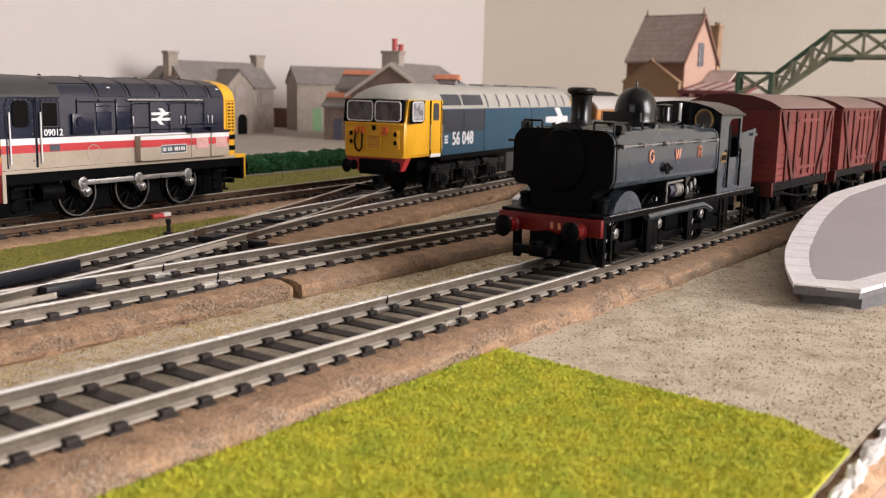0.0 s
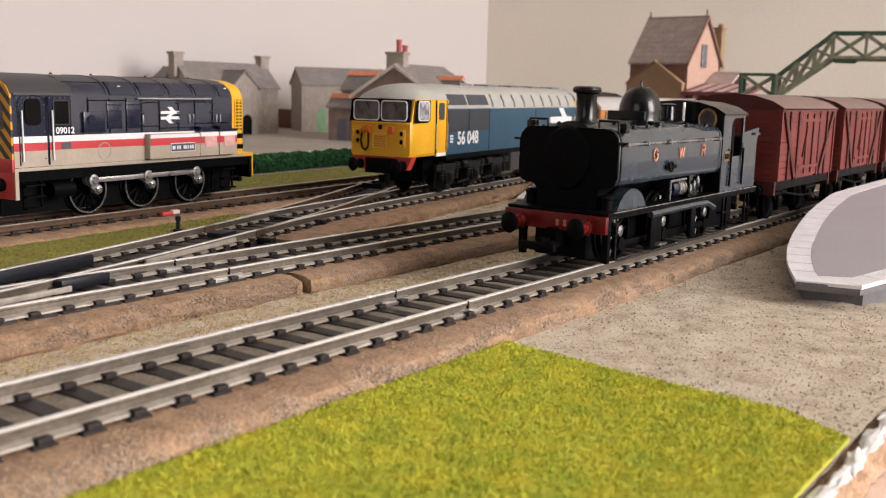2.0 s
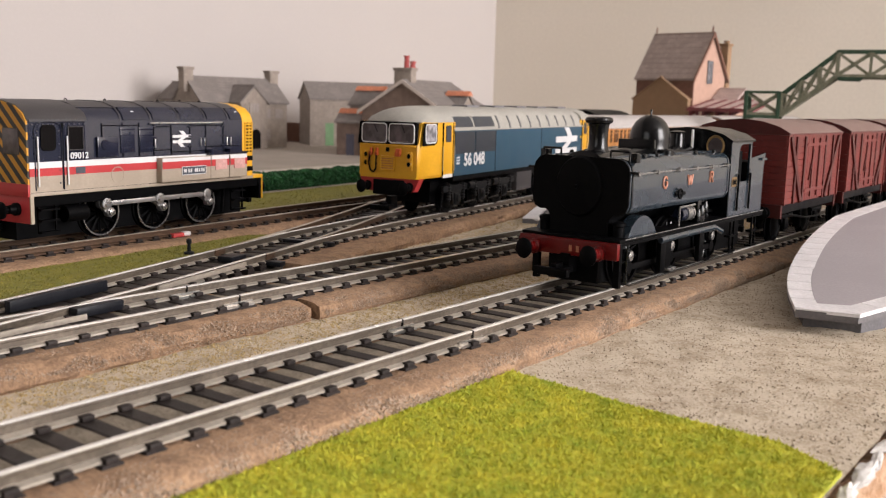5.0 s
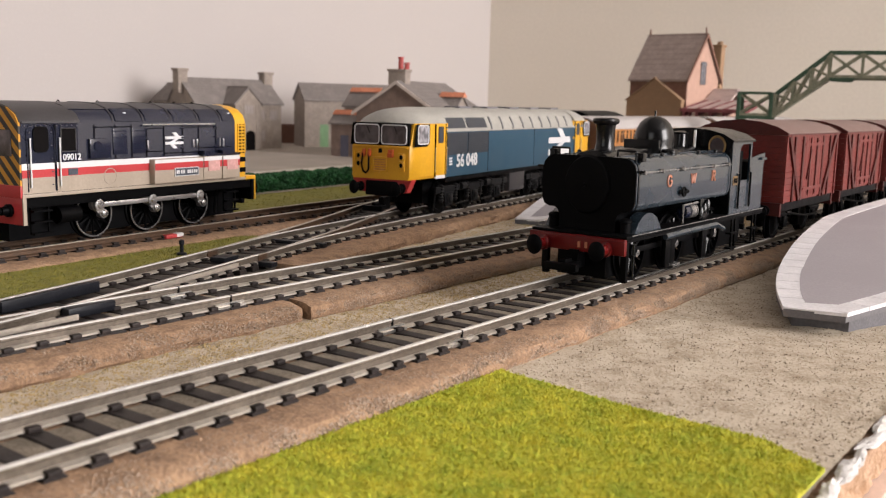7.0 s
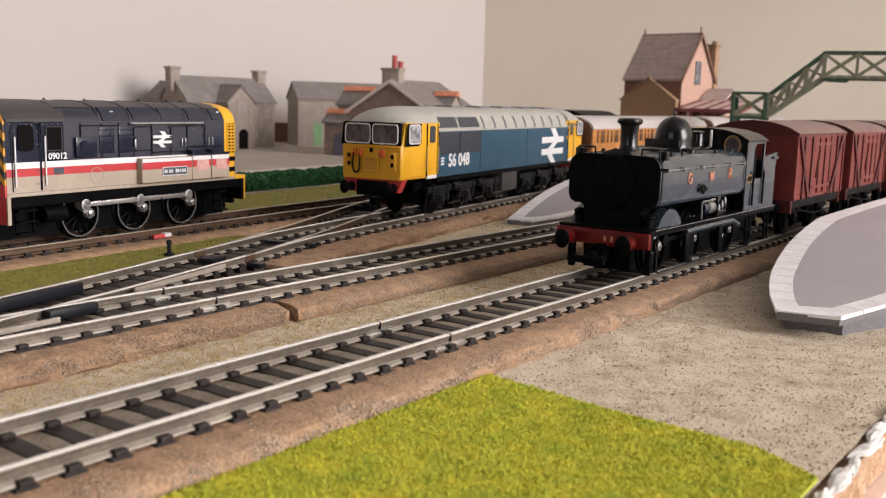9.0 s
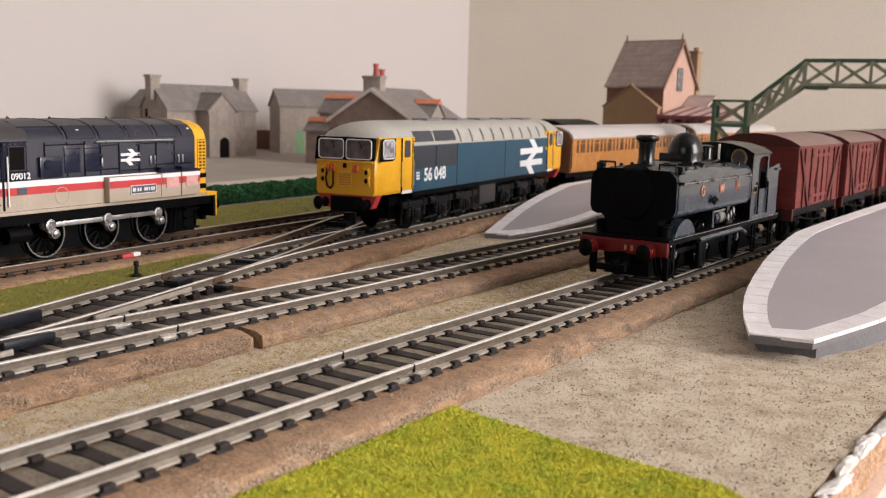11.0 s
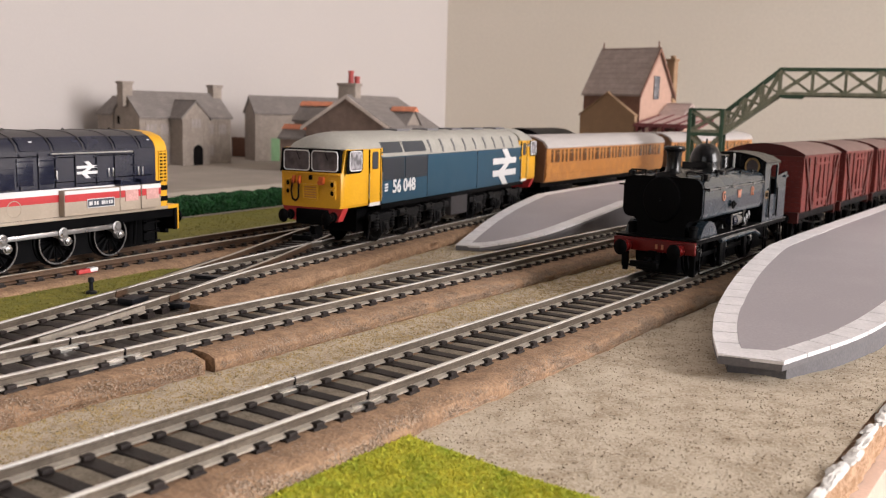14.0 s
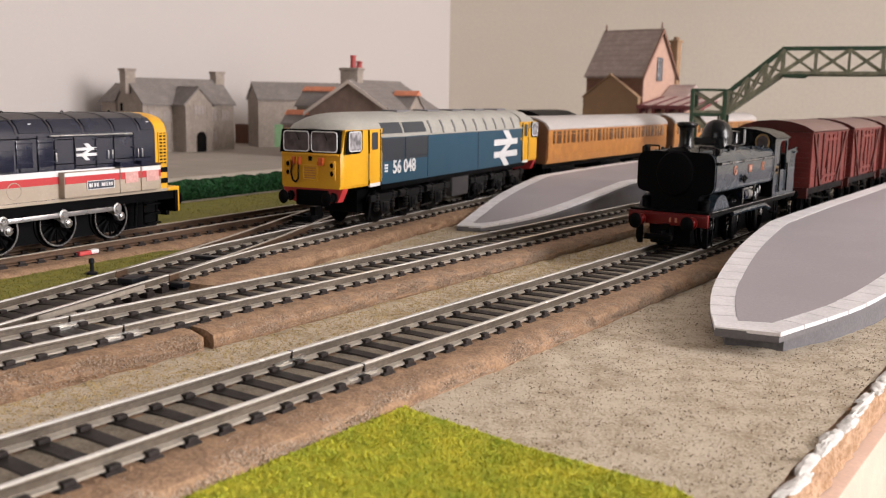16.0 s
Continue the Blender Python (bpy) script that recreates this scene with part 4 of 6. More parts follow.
    for sgn in (1, -1):
        y0, y1 = (-16.2, -15.4) if sgn > 0 else (15.4, 16.2)
        bm = BM()
        # side sheet built round the cab opening
        box(bm, 94.6, 101.2, y0, y1, 14, 37.2)
        box(bm, 101.2, 111.0, y0, y1, 14, 24.5)
        box(bm, 101.2, 111.0, y0, y1, 36.2, 37.2)
        box(bm, 111.0, 112.4, y0, y1, 24.5, 37.2)
        for q in range(5):
            a0, a1 = math.pi * q / 10, math.pi * (q + 1) / 10
            prism(bm, [(101.2, 36.2), (101.2 + 3 * (1 - math.sin(a0)), 36.2 - 3 * (1 - math.cos(a0))), (101.2 + 3 * (1 - math.sin(a1)), 36.2 - 3 * (1 - math.cos(a1)))], y0, y1, "y")
        box(bm, 111.0, 124.5, y0, y1, 14, 28.5)
        prism(bm, [(112.4, 28.5), (124.5, 28.5), (125.6, 31.5), (125.6, 33.0), (112.4, 31.6)], y0, y1, "y")
        cs = part("cab_side", bm, "green", e, "dark green cab and bunker side")
        ym = y0 - 0.5 if sgn > 0 else y1 + 0.5
        for x in (101.0, 111.4):
            part("handrail", rod(BM(), [(x, ym, 15.5), (x, ym, 27)], 0.4), "frame_black", cs)
        part("number_plate", box(BM(), 96.3, 100.2, ym + (0.35 if sgn > 0 else -0.6), ym + (0.6 if sgn > 0 else -0.35), 23.2, 26.2), "brass", cs, "small brass plate with dark bars")
        bm = BM()
        for i in range(3):
            box(bm, 96.8 + i * 1.1, 97.4 + i * 1.1, ym + (0.2 if sgn > 0 else -0.75), ym + (0.75 if sgn > 0 else -0.2), 23.9, 25.5)
        part("plate_bar", bm, "matt", cs)
        part("lamp_iron", box(BM(), 121, 125.5, ym - 0.3, ym + 0.6, 30.6, 31.4), "green", cs)
        for x, w in ((99, 5.5), (118, 5.5)):
            for z in (2.6, 7.4):
                part("cab_step", box(BM(), x - w / 2, x + w / 2, ym - 0.3, ym + 2.0 * sgn, z, z + 0.6), "frame_black", e)
            for q in (-1.5, 1.5):
                part("step_hanger", box(BM(), x + q - 0.3, x + q + 0.3, ym, ym + 0.6 * sgn, 2.6, 13), "frame_black", e)
    part("cab_roof", prism(BM(), [(-16.9, 36.9), (-16.9, 37.5), (-13.2, 39.4), (-7.2, 40.7), (0, 41.2), (7.2, 40.7), (13.2, 39.4), (16.9, 37.5), (16.9, 36.9), (13, 38.7), (7, 40.0), (0, 40.5), (-7, 40.0), (-13, 38.7)], 93.4, 113.2), "black", e, "curved satin black cab roof")
    part("bunker_back", box(BM(), 123.8, 124.8, -16, 16, 12, 30), "green", e)
    part("coal", box(BM(), 113, 123.5, -15, 15, 22, 30.5, 1.5), "matt", e, "black moulded coal load")
    # solid dark block in place of the shade behind the cab opening
    part("cab_floor", box(BM(), 95.4, 108, -14.5, 14.5, 14.2, 34), "matt", e, "dark block standing for the shade inside the cab")
    # splasher, injector, sand boxes, rods
    for sgn in (1, -1):
        y = -13.8 * sgn
        bm = lathe(BM(), [(9.2, -1.9), (9.2, 1.9)], (35.7, y, 9.9), 40, "y")
        bmesh.ops.bisect_plane(bm, geom=bm.verts[:] + bm.edges[:] + bm.faces[:], plane_co=(0, 0, 14), plane_no=(0, 0, -1), clear_outer=True)
        part("splasher", bm, "green", e, "half-round grey-green wheel splasher")
        part("sand_box", lathe(BM(), [(1.6, 14), (1.6, 16.6), (1.9, 16.9), (1.9, 17.5), (1.2, 17.9)], (27.5, -12.6 * sgn, 0), 16), "matt", e)
        part("reservoir", cyl(BM(), (61.5, y - 0.2 * sgn, 17.2), (68.0, y - 0.2 * sgn, 17.2), 1.9, n=20), "engine", e, "polished dark cylinder beneath the tank")
        part("reservoir_cover", cyl(BM(), (65.0, y - 0.2 * sgn, 17.2), (69.6, y - 0.2 * sgn, 17.2), 2.05, n=20), "tyre", e, "bright polished cylinder cover")
        # highlights on the polished cylinder, built as bright bands
        for x in (65.3, 69.3):
            part("cylinder_band", cyl(BM(), (x - 0.3, y - 0.2 * sgn, 17.2), (x + 0.3, y - 0.2 * sgn, 17.2), 2.2, n=20), "tyre", e, "bright band standing for a highlight on the cylinder")
        part("bracket", rod(BM(), [(59.5, y - 1.6 * sgn, 14.2), (59.5, y - 1.6 * sgn, 19.4), (70, y - 1.6 * sgn, 19.6)], 0.35, 6), "tyre", e)
        # brake pull rod and hangers low down beside the wheels
        part("pull_rod", rod(BM(), [(27.0, -16.0 * sgn, 13), (27.0, -16.0 * sgn, 2.2), (29, -16.0 * sgn, 1.6), (104, -15.2 * sgn, 1.6)], 0.34, 8), "black", e, "glossy black brake rodding")
        part("front_step", box(BM(), 52.0, 57.0, -15.6 * sgn - 1.1, -15.6 * sgn + 1.1, 2.6, 3.2, 0.15), "tyre", e)
        part("step_plate", box(BM(), 52.6, 56.4, -14.6 * sgn - 0.3, -14.6 * sgn + 0.3, 3.2, 12.6, 0.2), "frame_black", e)
        for x in (35.7, 62.0, 92.0):
            part("axle_cap", lathe(BM(), [(1.5, -0.5), (1.4, 0.4), (0.6, 0.7)], (0, 0, 0), 14, "y"), "tyre", e, "bright axle end", (x, -12.2 * sgn, 8.1, 0, 0, 180 if sgn > 0 else 0))
        for k_, x in enumerate((72.5, 75.0, 77.5)):
            part("injector_valve", lathe(BM(), [(0.8, 15 + k_), (0.9, 17 + k_), (0.4, 18 + k_)], (x, y - 1.9 * sgn, 0), 10), "black", e)
        bm = box(BM(), 72.5, 75.5, y - 1.6, y + 1.6, 14, 20.5, 0.3)
        rod(bm, [(76, y, 15), (76, y, 20), (80, y, 20)], 0.5)
        cyl(bm, (78, y - 1, 15), (78, y + 1, 15), 1.6, n=12)
        part("injector", bm, "black", e)
        part("vacuum_pipe", rod(BM(), [(46, y - 2.6 * sgn, 11.6), (58, y - 2.6 * sgn, 11.8), (84, y - 2.6 * sgn, 11.8), (90, y - 2.6 * sgn, 10.0)], 0.9, 10), "green", e, "long pale steam pipe below the running plate")
        for x in (49.2, 76):
            part("brake_hanger", box(BM(), x - 1.6, x + 1.6, y - 2.2, y - 0.6, 2.5, 11.5, 0.3), "frame_black", e)
        part("guard_iron", box(BM(), 25, 26.5, y - 1, y + 1, 1.0, 12, 0.2), "frame_black", e)
    wheels = []
    for x in (35.7, 62.0, 92.0):
        for sgn in (1, -1):
            wheels.append((spoked_wheel(e, "driving_wheel", x, -10.05 * sgn, 8.1, 14, "black", "frame_black", -sgn), 8.1, x, -10.05 * sgn, -sgn))
    rods = []
    for sgn in (1, -1):
        bm = box(BM(), -0.0, 56.3, -0.45, 0.45, -0.8, 0.8, 0.15)
        for x in (0, 26.3, 56.3):
            cyl(bm, (x, -0.7, 0), (x, 0.7, 0), 1.7, n=16)
        rods.append((part("coupling_rod", bm, "frame_black", e, "dark side rod", (35.7, -12.4 * sgn, 8.1 - 3.4)), sgn))
    e.scale = (1, 0.866, 1)
    return e, wheels, rods


# goods van
def goods_van():
    v = thing("goods_van", (0, 0, 0), "maroon planked goods van with a curved roof", "wagon", "goods vans in the train")
    H, Wd, z0, z1 = 32.8, 16.3, 14.5, 38.8
    part("body", box(BM(), -H + 0.4, H - 0.4, -Wd + 0.5, Wd - 0.5, z0, z1), "maroon", v)
    def sec(s, dz=0.0):
        return [(y * s, z + dz) for y, z in ((-17.0, 38.6), (-17.0, 39.3), (-13.2, 41.4), (-7.2, 43.1), (0, 43.8), (7.2, 43.1), (13.2, 41.4), (17.0, 39.3), (17.0, 38.6))]
    part("roof", prism(BM(), sec(1.0), -H - 0.7, H + 0.7), "vanroof", v, "dull brown curved van roof with a sheen")
    for sgn in (1, -1):
        part("roof_lip", prism(BM(), [(y * 1.012, z + 0.12) for y, z in sec(1.0)], sgn * (H + 0.75) - 0.35, sgn * (H + 0.75) + 0.35), "maroon_dark", v)
        part("end_gable", prism(BM(), [(-16, 38.7), (16, 38.7), (12.8, 41.2), (7, 42.8), (0, 43.4), (-7, 42.8), (-12.8, 41.2)], sgn * (H - 0.6) - 0.3, sgn * (H - 0.6) + 0.3), "maroon", v)
    n = 11
    ph = (z1 - z0) / n
    for i in range(n):
        za, zb = z0 + i * ph + 0.09, z0 + (i + 1) * ph - 0.09
        for sgn in (1, -1):
            y0, y1 = (-Wd, -Wd + 0.6) if sgn > 0 else (Wd - 0.6, Wd)
            for x0, x1 in ((-H, -12.6), (12.6, H)):
                part("plank", box(BM(), x0, x1, y0, y1, za, zb), "maroon", v)
            part("end_plank", box(BM(), sgn * H - 0.3, sgn * H + 0.3, -Wd, Wd, za, zb), "maroon", v)
    for sgn in (1, -1):
        y = -Wd * sgn
        def strip(x0, zz0, x1, zz1, w, name="strap", t=0.55, m="maroon_dark"):
            d = Vector((x1 - x0, zz1 - zz0)).normalized()
            q = Vector((-d.y, d.x)) * w / 2
            part(name, prism(BM(), [(x0 + q.x, zz0 + q.y), (x0 - q.x, zz0 - q.y), (x1 - q.x, zz1 - q.y), (x1 + q.x, zz1 + q.y)], y - t, y + t, "y"), m, v)
        # door of upright boards with hinge bars
        for i in range(8):
            x = -12.2 + i * 3.05
            part("door_board", box(BM(), x + 0.08, x + 2.97, y - 0.25, y + 0.5, z0 + 0.6, z1 - 0.4), "maroon", v)
        strip(-12.6, z0, -12.6, z1, 1.8, "door_post")
        strip(12.6, z0, 12.6, z1, 1.8, "door_post")
        strip(-22.5, z0, -22.5, z1, 1.6, "stanchion")
        strip(22.5, z0, 22.5, z1, 1.6, "stanchion")
        strip(-30, z1 - 0.5, -15, z0 + 0.5, 2.2, "brace", 0.75)
        strip(30, z1 - 0.5, 15, z0 + 0.5, 2.2, "brace", 0.75)
        for zz in (18.5, 35.0):
            strip(-11.5, zz, 11.5, zz, 1.1, "hinge_bar", 0.7, "maroon")
        for x in (-4, 4):
            strip(x, z0 + 1.5, x, z1 - 1.5, 0.55, "lock_bar", 0.7)
        strip(-7, 22, -3, 33, 0.5, "lock_bar", 0.75)
        strip(-H, z1 - 0.2, H, z1 - 0.2, 1.0, "cant_rail", 0.7, "maroon")
        strip(-H + 0.5, z0, -H + 0.5, z1, 1.2, "corner_post", 0.5, "maroon")
        strip(H - 0.5, z0, H - 0.5, z1, 1.2, "corner_post", 0.5, "maroon")
        part("sole_bar", box(BM(), -H, H, y + 1.2 * sgn - 0.6, y + 1.2 * sgn + 0.6, 11.4, 14.5), "frame_black", v)
        for x in (-18, 18):
            bm = prism(BM(), [(x - 5.5, 11.5), (x + 5.5, 11.5), (x + 2, 6.0), (x - 2, 6.0)], -12.2 * sgn - 0.5, -12.2 * sgn + 0.5, "y")
            box(bm, x - 2.0, x + 2.0, -12.8 * sgn - 0.9, -12.8 * sgn + 0.9, 4.6, 8.6, 0.3)
            part("axle_guard", bm, "frame_black", v)
            part("leaf_spring", box(BM(), x - 6.5, x + 6.5, -13.2 * sgn - 0.6, -13.2 * sgn + 0.6, 8.8, 10.2, 0.4), "frame_black", v)
        bm = rod(BM(), [(-18, -13.6 * sgn, 10.0), (4, -13.6 * sgn, 7.2), (22, -13.6 * sgn, 6.6)], 0.45)
        part("brake_lever", bm, "frame_black", v)
        part("brake_shoe", box(BM(), -10.8, -8.4, -9 * sgn - 1.4, -9 * sgn + 1.4, 2.5, 11, 0.4), "frame_black", v)
        part("brake_shoe", box(BM(), 8.4, 10.8, -9 * sgn - 1.4, -9 * sgn + 1.4, 2.5, 11, 0.4), "frame_black", v)
        part("head_stock", box(BM(), sgn * H - 0.8, sgn * H + 0.8, -16, 16, 9.8, 14.5), "maroon_dark", v)
        for yy in (-10.6, 10.6):
            buffer(v, sgn * (H + 0.6), yy, 11.6, sgn, shank="frame_black")
        coupling(v, sgn * (H - 1), sgn, 5.6)
    part("underframe", box(BM(), -H + 1, H - 1, -7, 7, 9.5, 14.4), "frame_black", v)
    return v


def van_wheels(v):
    out = []
    for x in (-18, 18):
        for sgn in (1, -1):
            out.append((disc_wheel(v, "wheel", x, -8.7 * sgn, 6.0, -sgn), 6.0, x, -8.7 * sgn, -sgn))
    return out


# blue diesel locomotive
def diesel():
    x, y = 4.0, 429.2
    e = thing("diesel_locomotive", (x, y, 0, 0, 0, 63.5), "rail blue diesel locomotive with yellow cab ends and grey roof", "locomotive")
    F, B = -66.5, 149.0
    low = [(-18.2, 16.2), (-18.3, 20), (-18.2, 35.2), (18.2, 35.2), (18.3, 20), (18.2, 16.2)]
    part("body", prism(BM(), low, F + 29, B - 18), "blue", e, "rail blue body side")
    up = [(-18.2, 35.2), (-17.4, 37.8), (-15.3, 41.0), (-11.5, 43.3), (-6, 44.7), (0, 45.1), (6, 44.7), (11.5, 43.3), (15.3, 41.0), (17.4, 37.8), (18.2, 35.2)]
    part("roof", prism(BM(), up, F + 27, B - 12), "roofgrey", e, "pale grey curved roof")
    part("skirt", box(BM(), F + 30, B - 20, -17.2, 17.2, 14.0, 16.4), "frame_black", e)
    for end, d in ((F, 1), (B, -1)):
        near = d > 0
        c = part("cab", BM_cab(end, d), "yellow", e, "yellow cab end")
        # domed cab roof
        bm = BM()
        secs = []
        for q, g, dz in ((0.7, 0.90, -5.9), (2.0, 0.925, -4.0), (5.0, 0.955, -2.0), (10, 0.98, -0.75), (18, 0.995, -0.1), (28.5, 1.0, 0.0)):
            ring = []
            for (py, pz) in [(-18.2, 38.6), (-17.2, 40.4), (-14.6, 42.4), (-11, 43.6), (-6, 44.7), (0, 45.1), (6, 44.7), (11, 43.6), (14.6, 42.4), (17.2, 40.4), (18.2, 38.6)]:
                ring.append((end + d * q, py * g, max(38.3, pz + dz * (1 if pz > 39 else 0.0))))
            secs.append(ring)
        loft(bm, secs)
        part("cab_dome", bm, "roofgrey", c, "smooth grey domed cab roof")
        # windscreen band
        fx = end + d * 0.55
        bm = prism(BM(), [(-16.2, 29.6), (16.2, 29.6), (15.6, 38.7), (-15.6, 38.7)], fx - 0.5, fx + 2.5) if near else box(BM(), fx - 1, fx + 0.5, -16, 16, 29.6, 38.7)
        band = part("windscreen_band", bm, "matt", c, "black windscreen surround")
        for sgn in (1, -1):
            wy0, wy1 = (0.7, 14.9) if sgn > 0 else (-14.9, -0.7)
            px = fx - d * 0.75
            edge = rounded(wy0, wy1, 30.4, 37.9, 1.5)
            part("windscreen", prism(BM(), edge, px - 0.15, px + 0.15), "dark_glass", band, "windscreen with a pinkish-grey reflection in its colour")
            part("window_frame", rod(BM(), [(px - d * 0.15, a, b) for a, b in edge + edge[:1]], 0.24, 6), "white", band, "thin pale window frame")
            part("wiper", rod(BM(), [(px - 0.5 * d, (wy0 + wy1) / 2, 37.8), (px - 0.5 * d, (wy0 + wy1) / 2 - 2, 34.5)], 0.15, 6), "frame_black", band)
        for sgn in (1, -1):
            y = -18.45 * sgn
            part("side_band", prism(BM(), [(end + d * 1.2, 29.6), (end + d * 11.5, 29.6), (end + d * 13.5, 31), (end + d * 13.5, 38.4), (end + d * 2.6, 38.4)], y - 0.12, y + 0.12, "y"), "matt", c, "black cab window surround")
            q0, q1 = sorted((end + d * 3.6, end + d * 12.4))
            edge = rounded(q0, q1, 30.6, 37.9, 1.2)
            part("side_window", prism(BM(), edge, y - 0.25, y + 0.25, "y"), "grey_reflection", c, "cab side window with grey reflections painted in")
            part("window_frame", rod(BM(), [(a, y - 0.2 * sgn, b) for a, b in edge + edge[:1]], 0.24, 6), "white", c, "thin pale window frame")
            a, b = sorted((end + d * 18.8, end + d * 27.2))
            dr = part("cab_door", box(BM(), a, b, y - 0.15, y + 0.3, 17.2, 38.4, 0.2), "yellow", c, "yellow cab door")
            dw0, dw1 = sorted((end + d * 20.6, end + d * 25.2))
            part("door_window", prism(BM(), rounded(dw0, dw1, 30.6, 37.4, 0.8), y - 0.4, y + 0.4, "y"), "louvre", dr, "dark cab door window")
            part("door_seam", box(BM(), a - 0.35, a, y - 0.3, y + 0.3, 17, 38.4), "matt", dr)
            part("door_seam", box(BM(), b, b + 0.35, y - 0.3, y + 0.3, 17, 38.4), "matt", dr)
            for hx in (a - 1.0, b + 1.0):
                part("handrail", rod(BM(), [(hx, y - 0.7 * sgn, 19), (hx, y - 0.7 * sgn, 29)], 0.18, 6), "steel", dr)
            part("door_step", box(BM(), a, b, y - 0.3, y + 0.4, 16.0, 17.4), "white", dr)
        nx = end - d * 0.2
        for y, z in ((-12.3, 22.2), (-12.3, 25.4), (12.3, 22.2), (12.3, 25.4)):
            ml = part("marker_light", lathe(BM(), [(0.95, nx - d * 0.7), (0.95, nx + d * 0.5)], (0, y, z), 14, "x"), "matt", c, "dark round marker light")
            part("light_rim", torus(BM(), (nx - d * 0.5, y, z), 1.15, 0.3, "x", 16, 6), "yellow", ml)
            part("light_hood", box(BM(), nx - 0.9, nx + 0.3, y - 1.4, y + 1.4, z + 1.0, z + 1.5, 0.15), "yellow", ml)
        for yy in (-14.5, 14.5):
            part("nose_handrail", rod(BM(), [(nx - d * 0.9, yy, 20), (nx - d * 0.9, yy, 27)], 0.25, 6), "yellow", c)
        part("nose_lip", box(BM(), nx - 0.5, nx + 0.5, -15.6, 15.6, 28.9, 29.5, 0.15), "yellow", c)
        fr = BM()
        for a in ((-4.2, 4.2, 24.6, 25.2), (-4.2, 4.2, 19.2, 19.9), (-4.2, -3.5, 19.4, 25.0), (3.5, 4.2, 19.4, 25.0)):
            box(fr, nx - 0.6, nx + 0.6, *a, 0.15)
        pn = part("nose_panel", fr, "yellow", c, "raised yellow nose panel frame")
        part("nose_inset", box(BM(), nx - 0.15, nx + 0.4, -3.6, 3.6, 19.8, 24.8), "yellow", pn)
        for k_ in range(5):
            part("grille_slat", box(BM(), nx - 0.35, nx + 0.35, -3.4, 3.4, 20.1 + k_ * 0.95, 20.5 + k_ * 0.95), "teak", pn)
        for yy in (6.0, 9.2, -5.6, -6.9):
            bm = box(BM(), nx - 0.9, nx + 0.4, yy - 0.7, yy + 0.7, 26.2, 28.2, 0.2)
            cyl(bm, (nx - d * 1.3, yy, 26.0), (nx + 0, yy, 26.0), 0.9, n=10)
            part("pipe_cock", bm, "cock", c, "orange-red air pipe cock")
        part("hose", rod(BM(), [(nx - d, 9.2, 26.5), (nx - d * 1.4, 9.9, 22.5), (nx - d * 1.4, 9.0, 19.4), (nx - d * 1.4, 7.2, 18.6), (nx - d * 1.3, 5.8, 20), (nx - d * 1.0, 6.0, 26)], 0.4, 8), "matt", c, "black looped hose")
        part("lamp_hole", box(BM(), nx - 0.6, nx + 0.4, -0.8, 0.8, 26.8, 28.6, 0.3), "matt", c)
        # buffer beam
        bb = part("buffer_beam", prism(BM(), [(-17.0, 16.4), (17.0, 16.4), (14, 11.2), (7, 10.6), (-7, 10.6), (-14, 11.2)], min(end + d * 1.2, end + d * 5), max(end + d * 1.2, end + d * 5)), "redband", c, "red shaped buffer beam")
        part("beam_centre", box(BM(), min(end + d * 0.6, end + d * 2), max(end + d * 0.6, end + d * 2), -9, 9, 9.6, 15.6, 0.4), "matt", bb)
        for y in (-12.0, 12.0):
            buffer(e, end + d * 1.4, y, 13.0, -d, "black sprung buffer", "frame_black")
        coupling(e, end + d * 2, -d, 5.0)
    for sgn in (1, -1):
        y = -18.35 * sgn
        for x0, x1 in ((-37.5, -18.2), (-17.4, 3.5)):
            lv = part("louvre_panel", box(BM(), x0, x1, y - 0.15, y + 0.15, 25.4, 34.6), "louvre", e, "dark louvre panel")
            bm = BM()
            for i in range(12):
                z = 25.8 + i * 0.73
                box(bm, x0 + 0.3, x1 - 0.3, y - 0.32, y + 0.32, z, z + 0.3)
            part("louvre_slats", bm, "louvre", lv)
        for x0, x1 in ((-37.5, -19.5), (-17.5, 2.5)):
            bm = prism(BM(), [(-18.15 * sgn, 36.5), (-17.7 * sgn, 37.9), (-15.75 * sgn, 40.9), (-15.2 * sgn, 40.8), (-17.0 * sgn, 37.6), (-17.6 * sgn, 36.5)], x0, x1)
            part("roof_window", bm, "louvre", e, "dark roof-side window panel")
            fr = BM()
            for a, b in ((x0 - 0.6, x0), (x1, x1 + 0.6)):
                prism(fr, [(-18.05 * sgn, 36.3), (-15.9 * sgn, 40.9), (-15.4 * sgn, 40.9), (-17.4 * sgn, 36.3)], a, b)
            part("roof_window_frame", fr, "roofgrey", e)
        # dark wedges of shadow along the roof-side panels, built as ribs
        for x in [7 + i * 12.6 for i in range(11)]:
            part("roof_rib", prism(BM(), [(-18.35 * sgn, 35.6), (-17.7 * sgn, 38.0), (-15.6 * sgn, 41.3), (-15.0 * sgn, 41.0), (-17.0 * sgn, 37.6), (-17.6 * sgn, 35.6)], x, x + 1.3), "side", e, "dark rib standing for a wedge of shadow on the roof side")
        for x in (3.9, 60.0):
            part("body_seam", box(BM(), x, x + 0.3, y - 0.12, y + 0.12, 16.6, 35.0), "louvre", e)
        part("roof_gutter", box(BM(), -38, B - 18, y - 0.3, y + 0.3, 35.0, 35.6), "roofgrey", e)
        letters("56 048", 5.4, 0.06, "white", e, (-28.5, y - 0.15, 20.2, 90, 0, 0) if sgn > 0 else (-7, y + 0.15, 20.3, 90, 0, 180), "running_number", "white running number", 0.2)
        bm = BM()
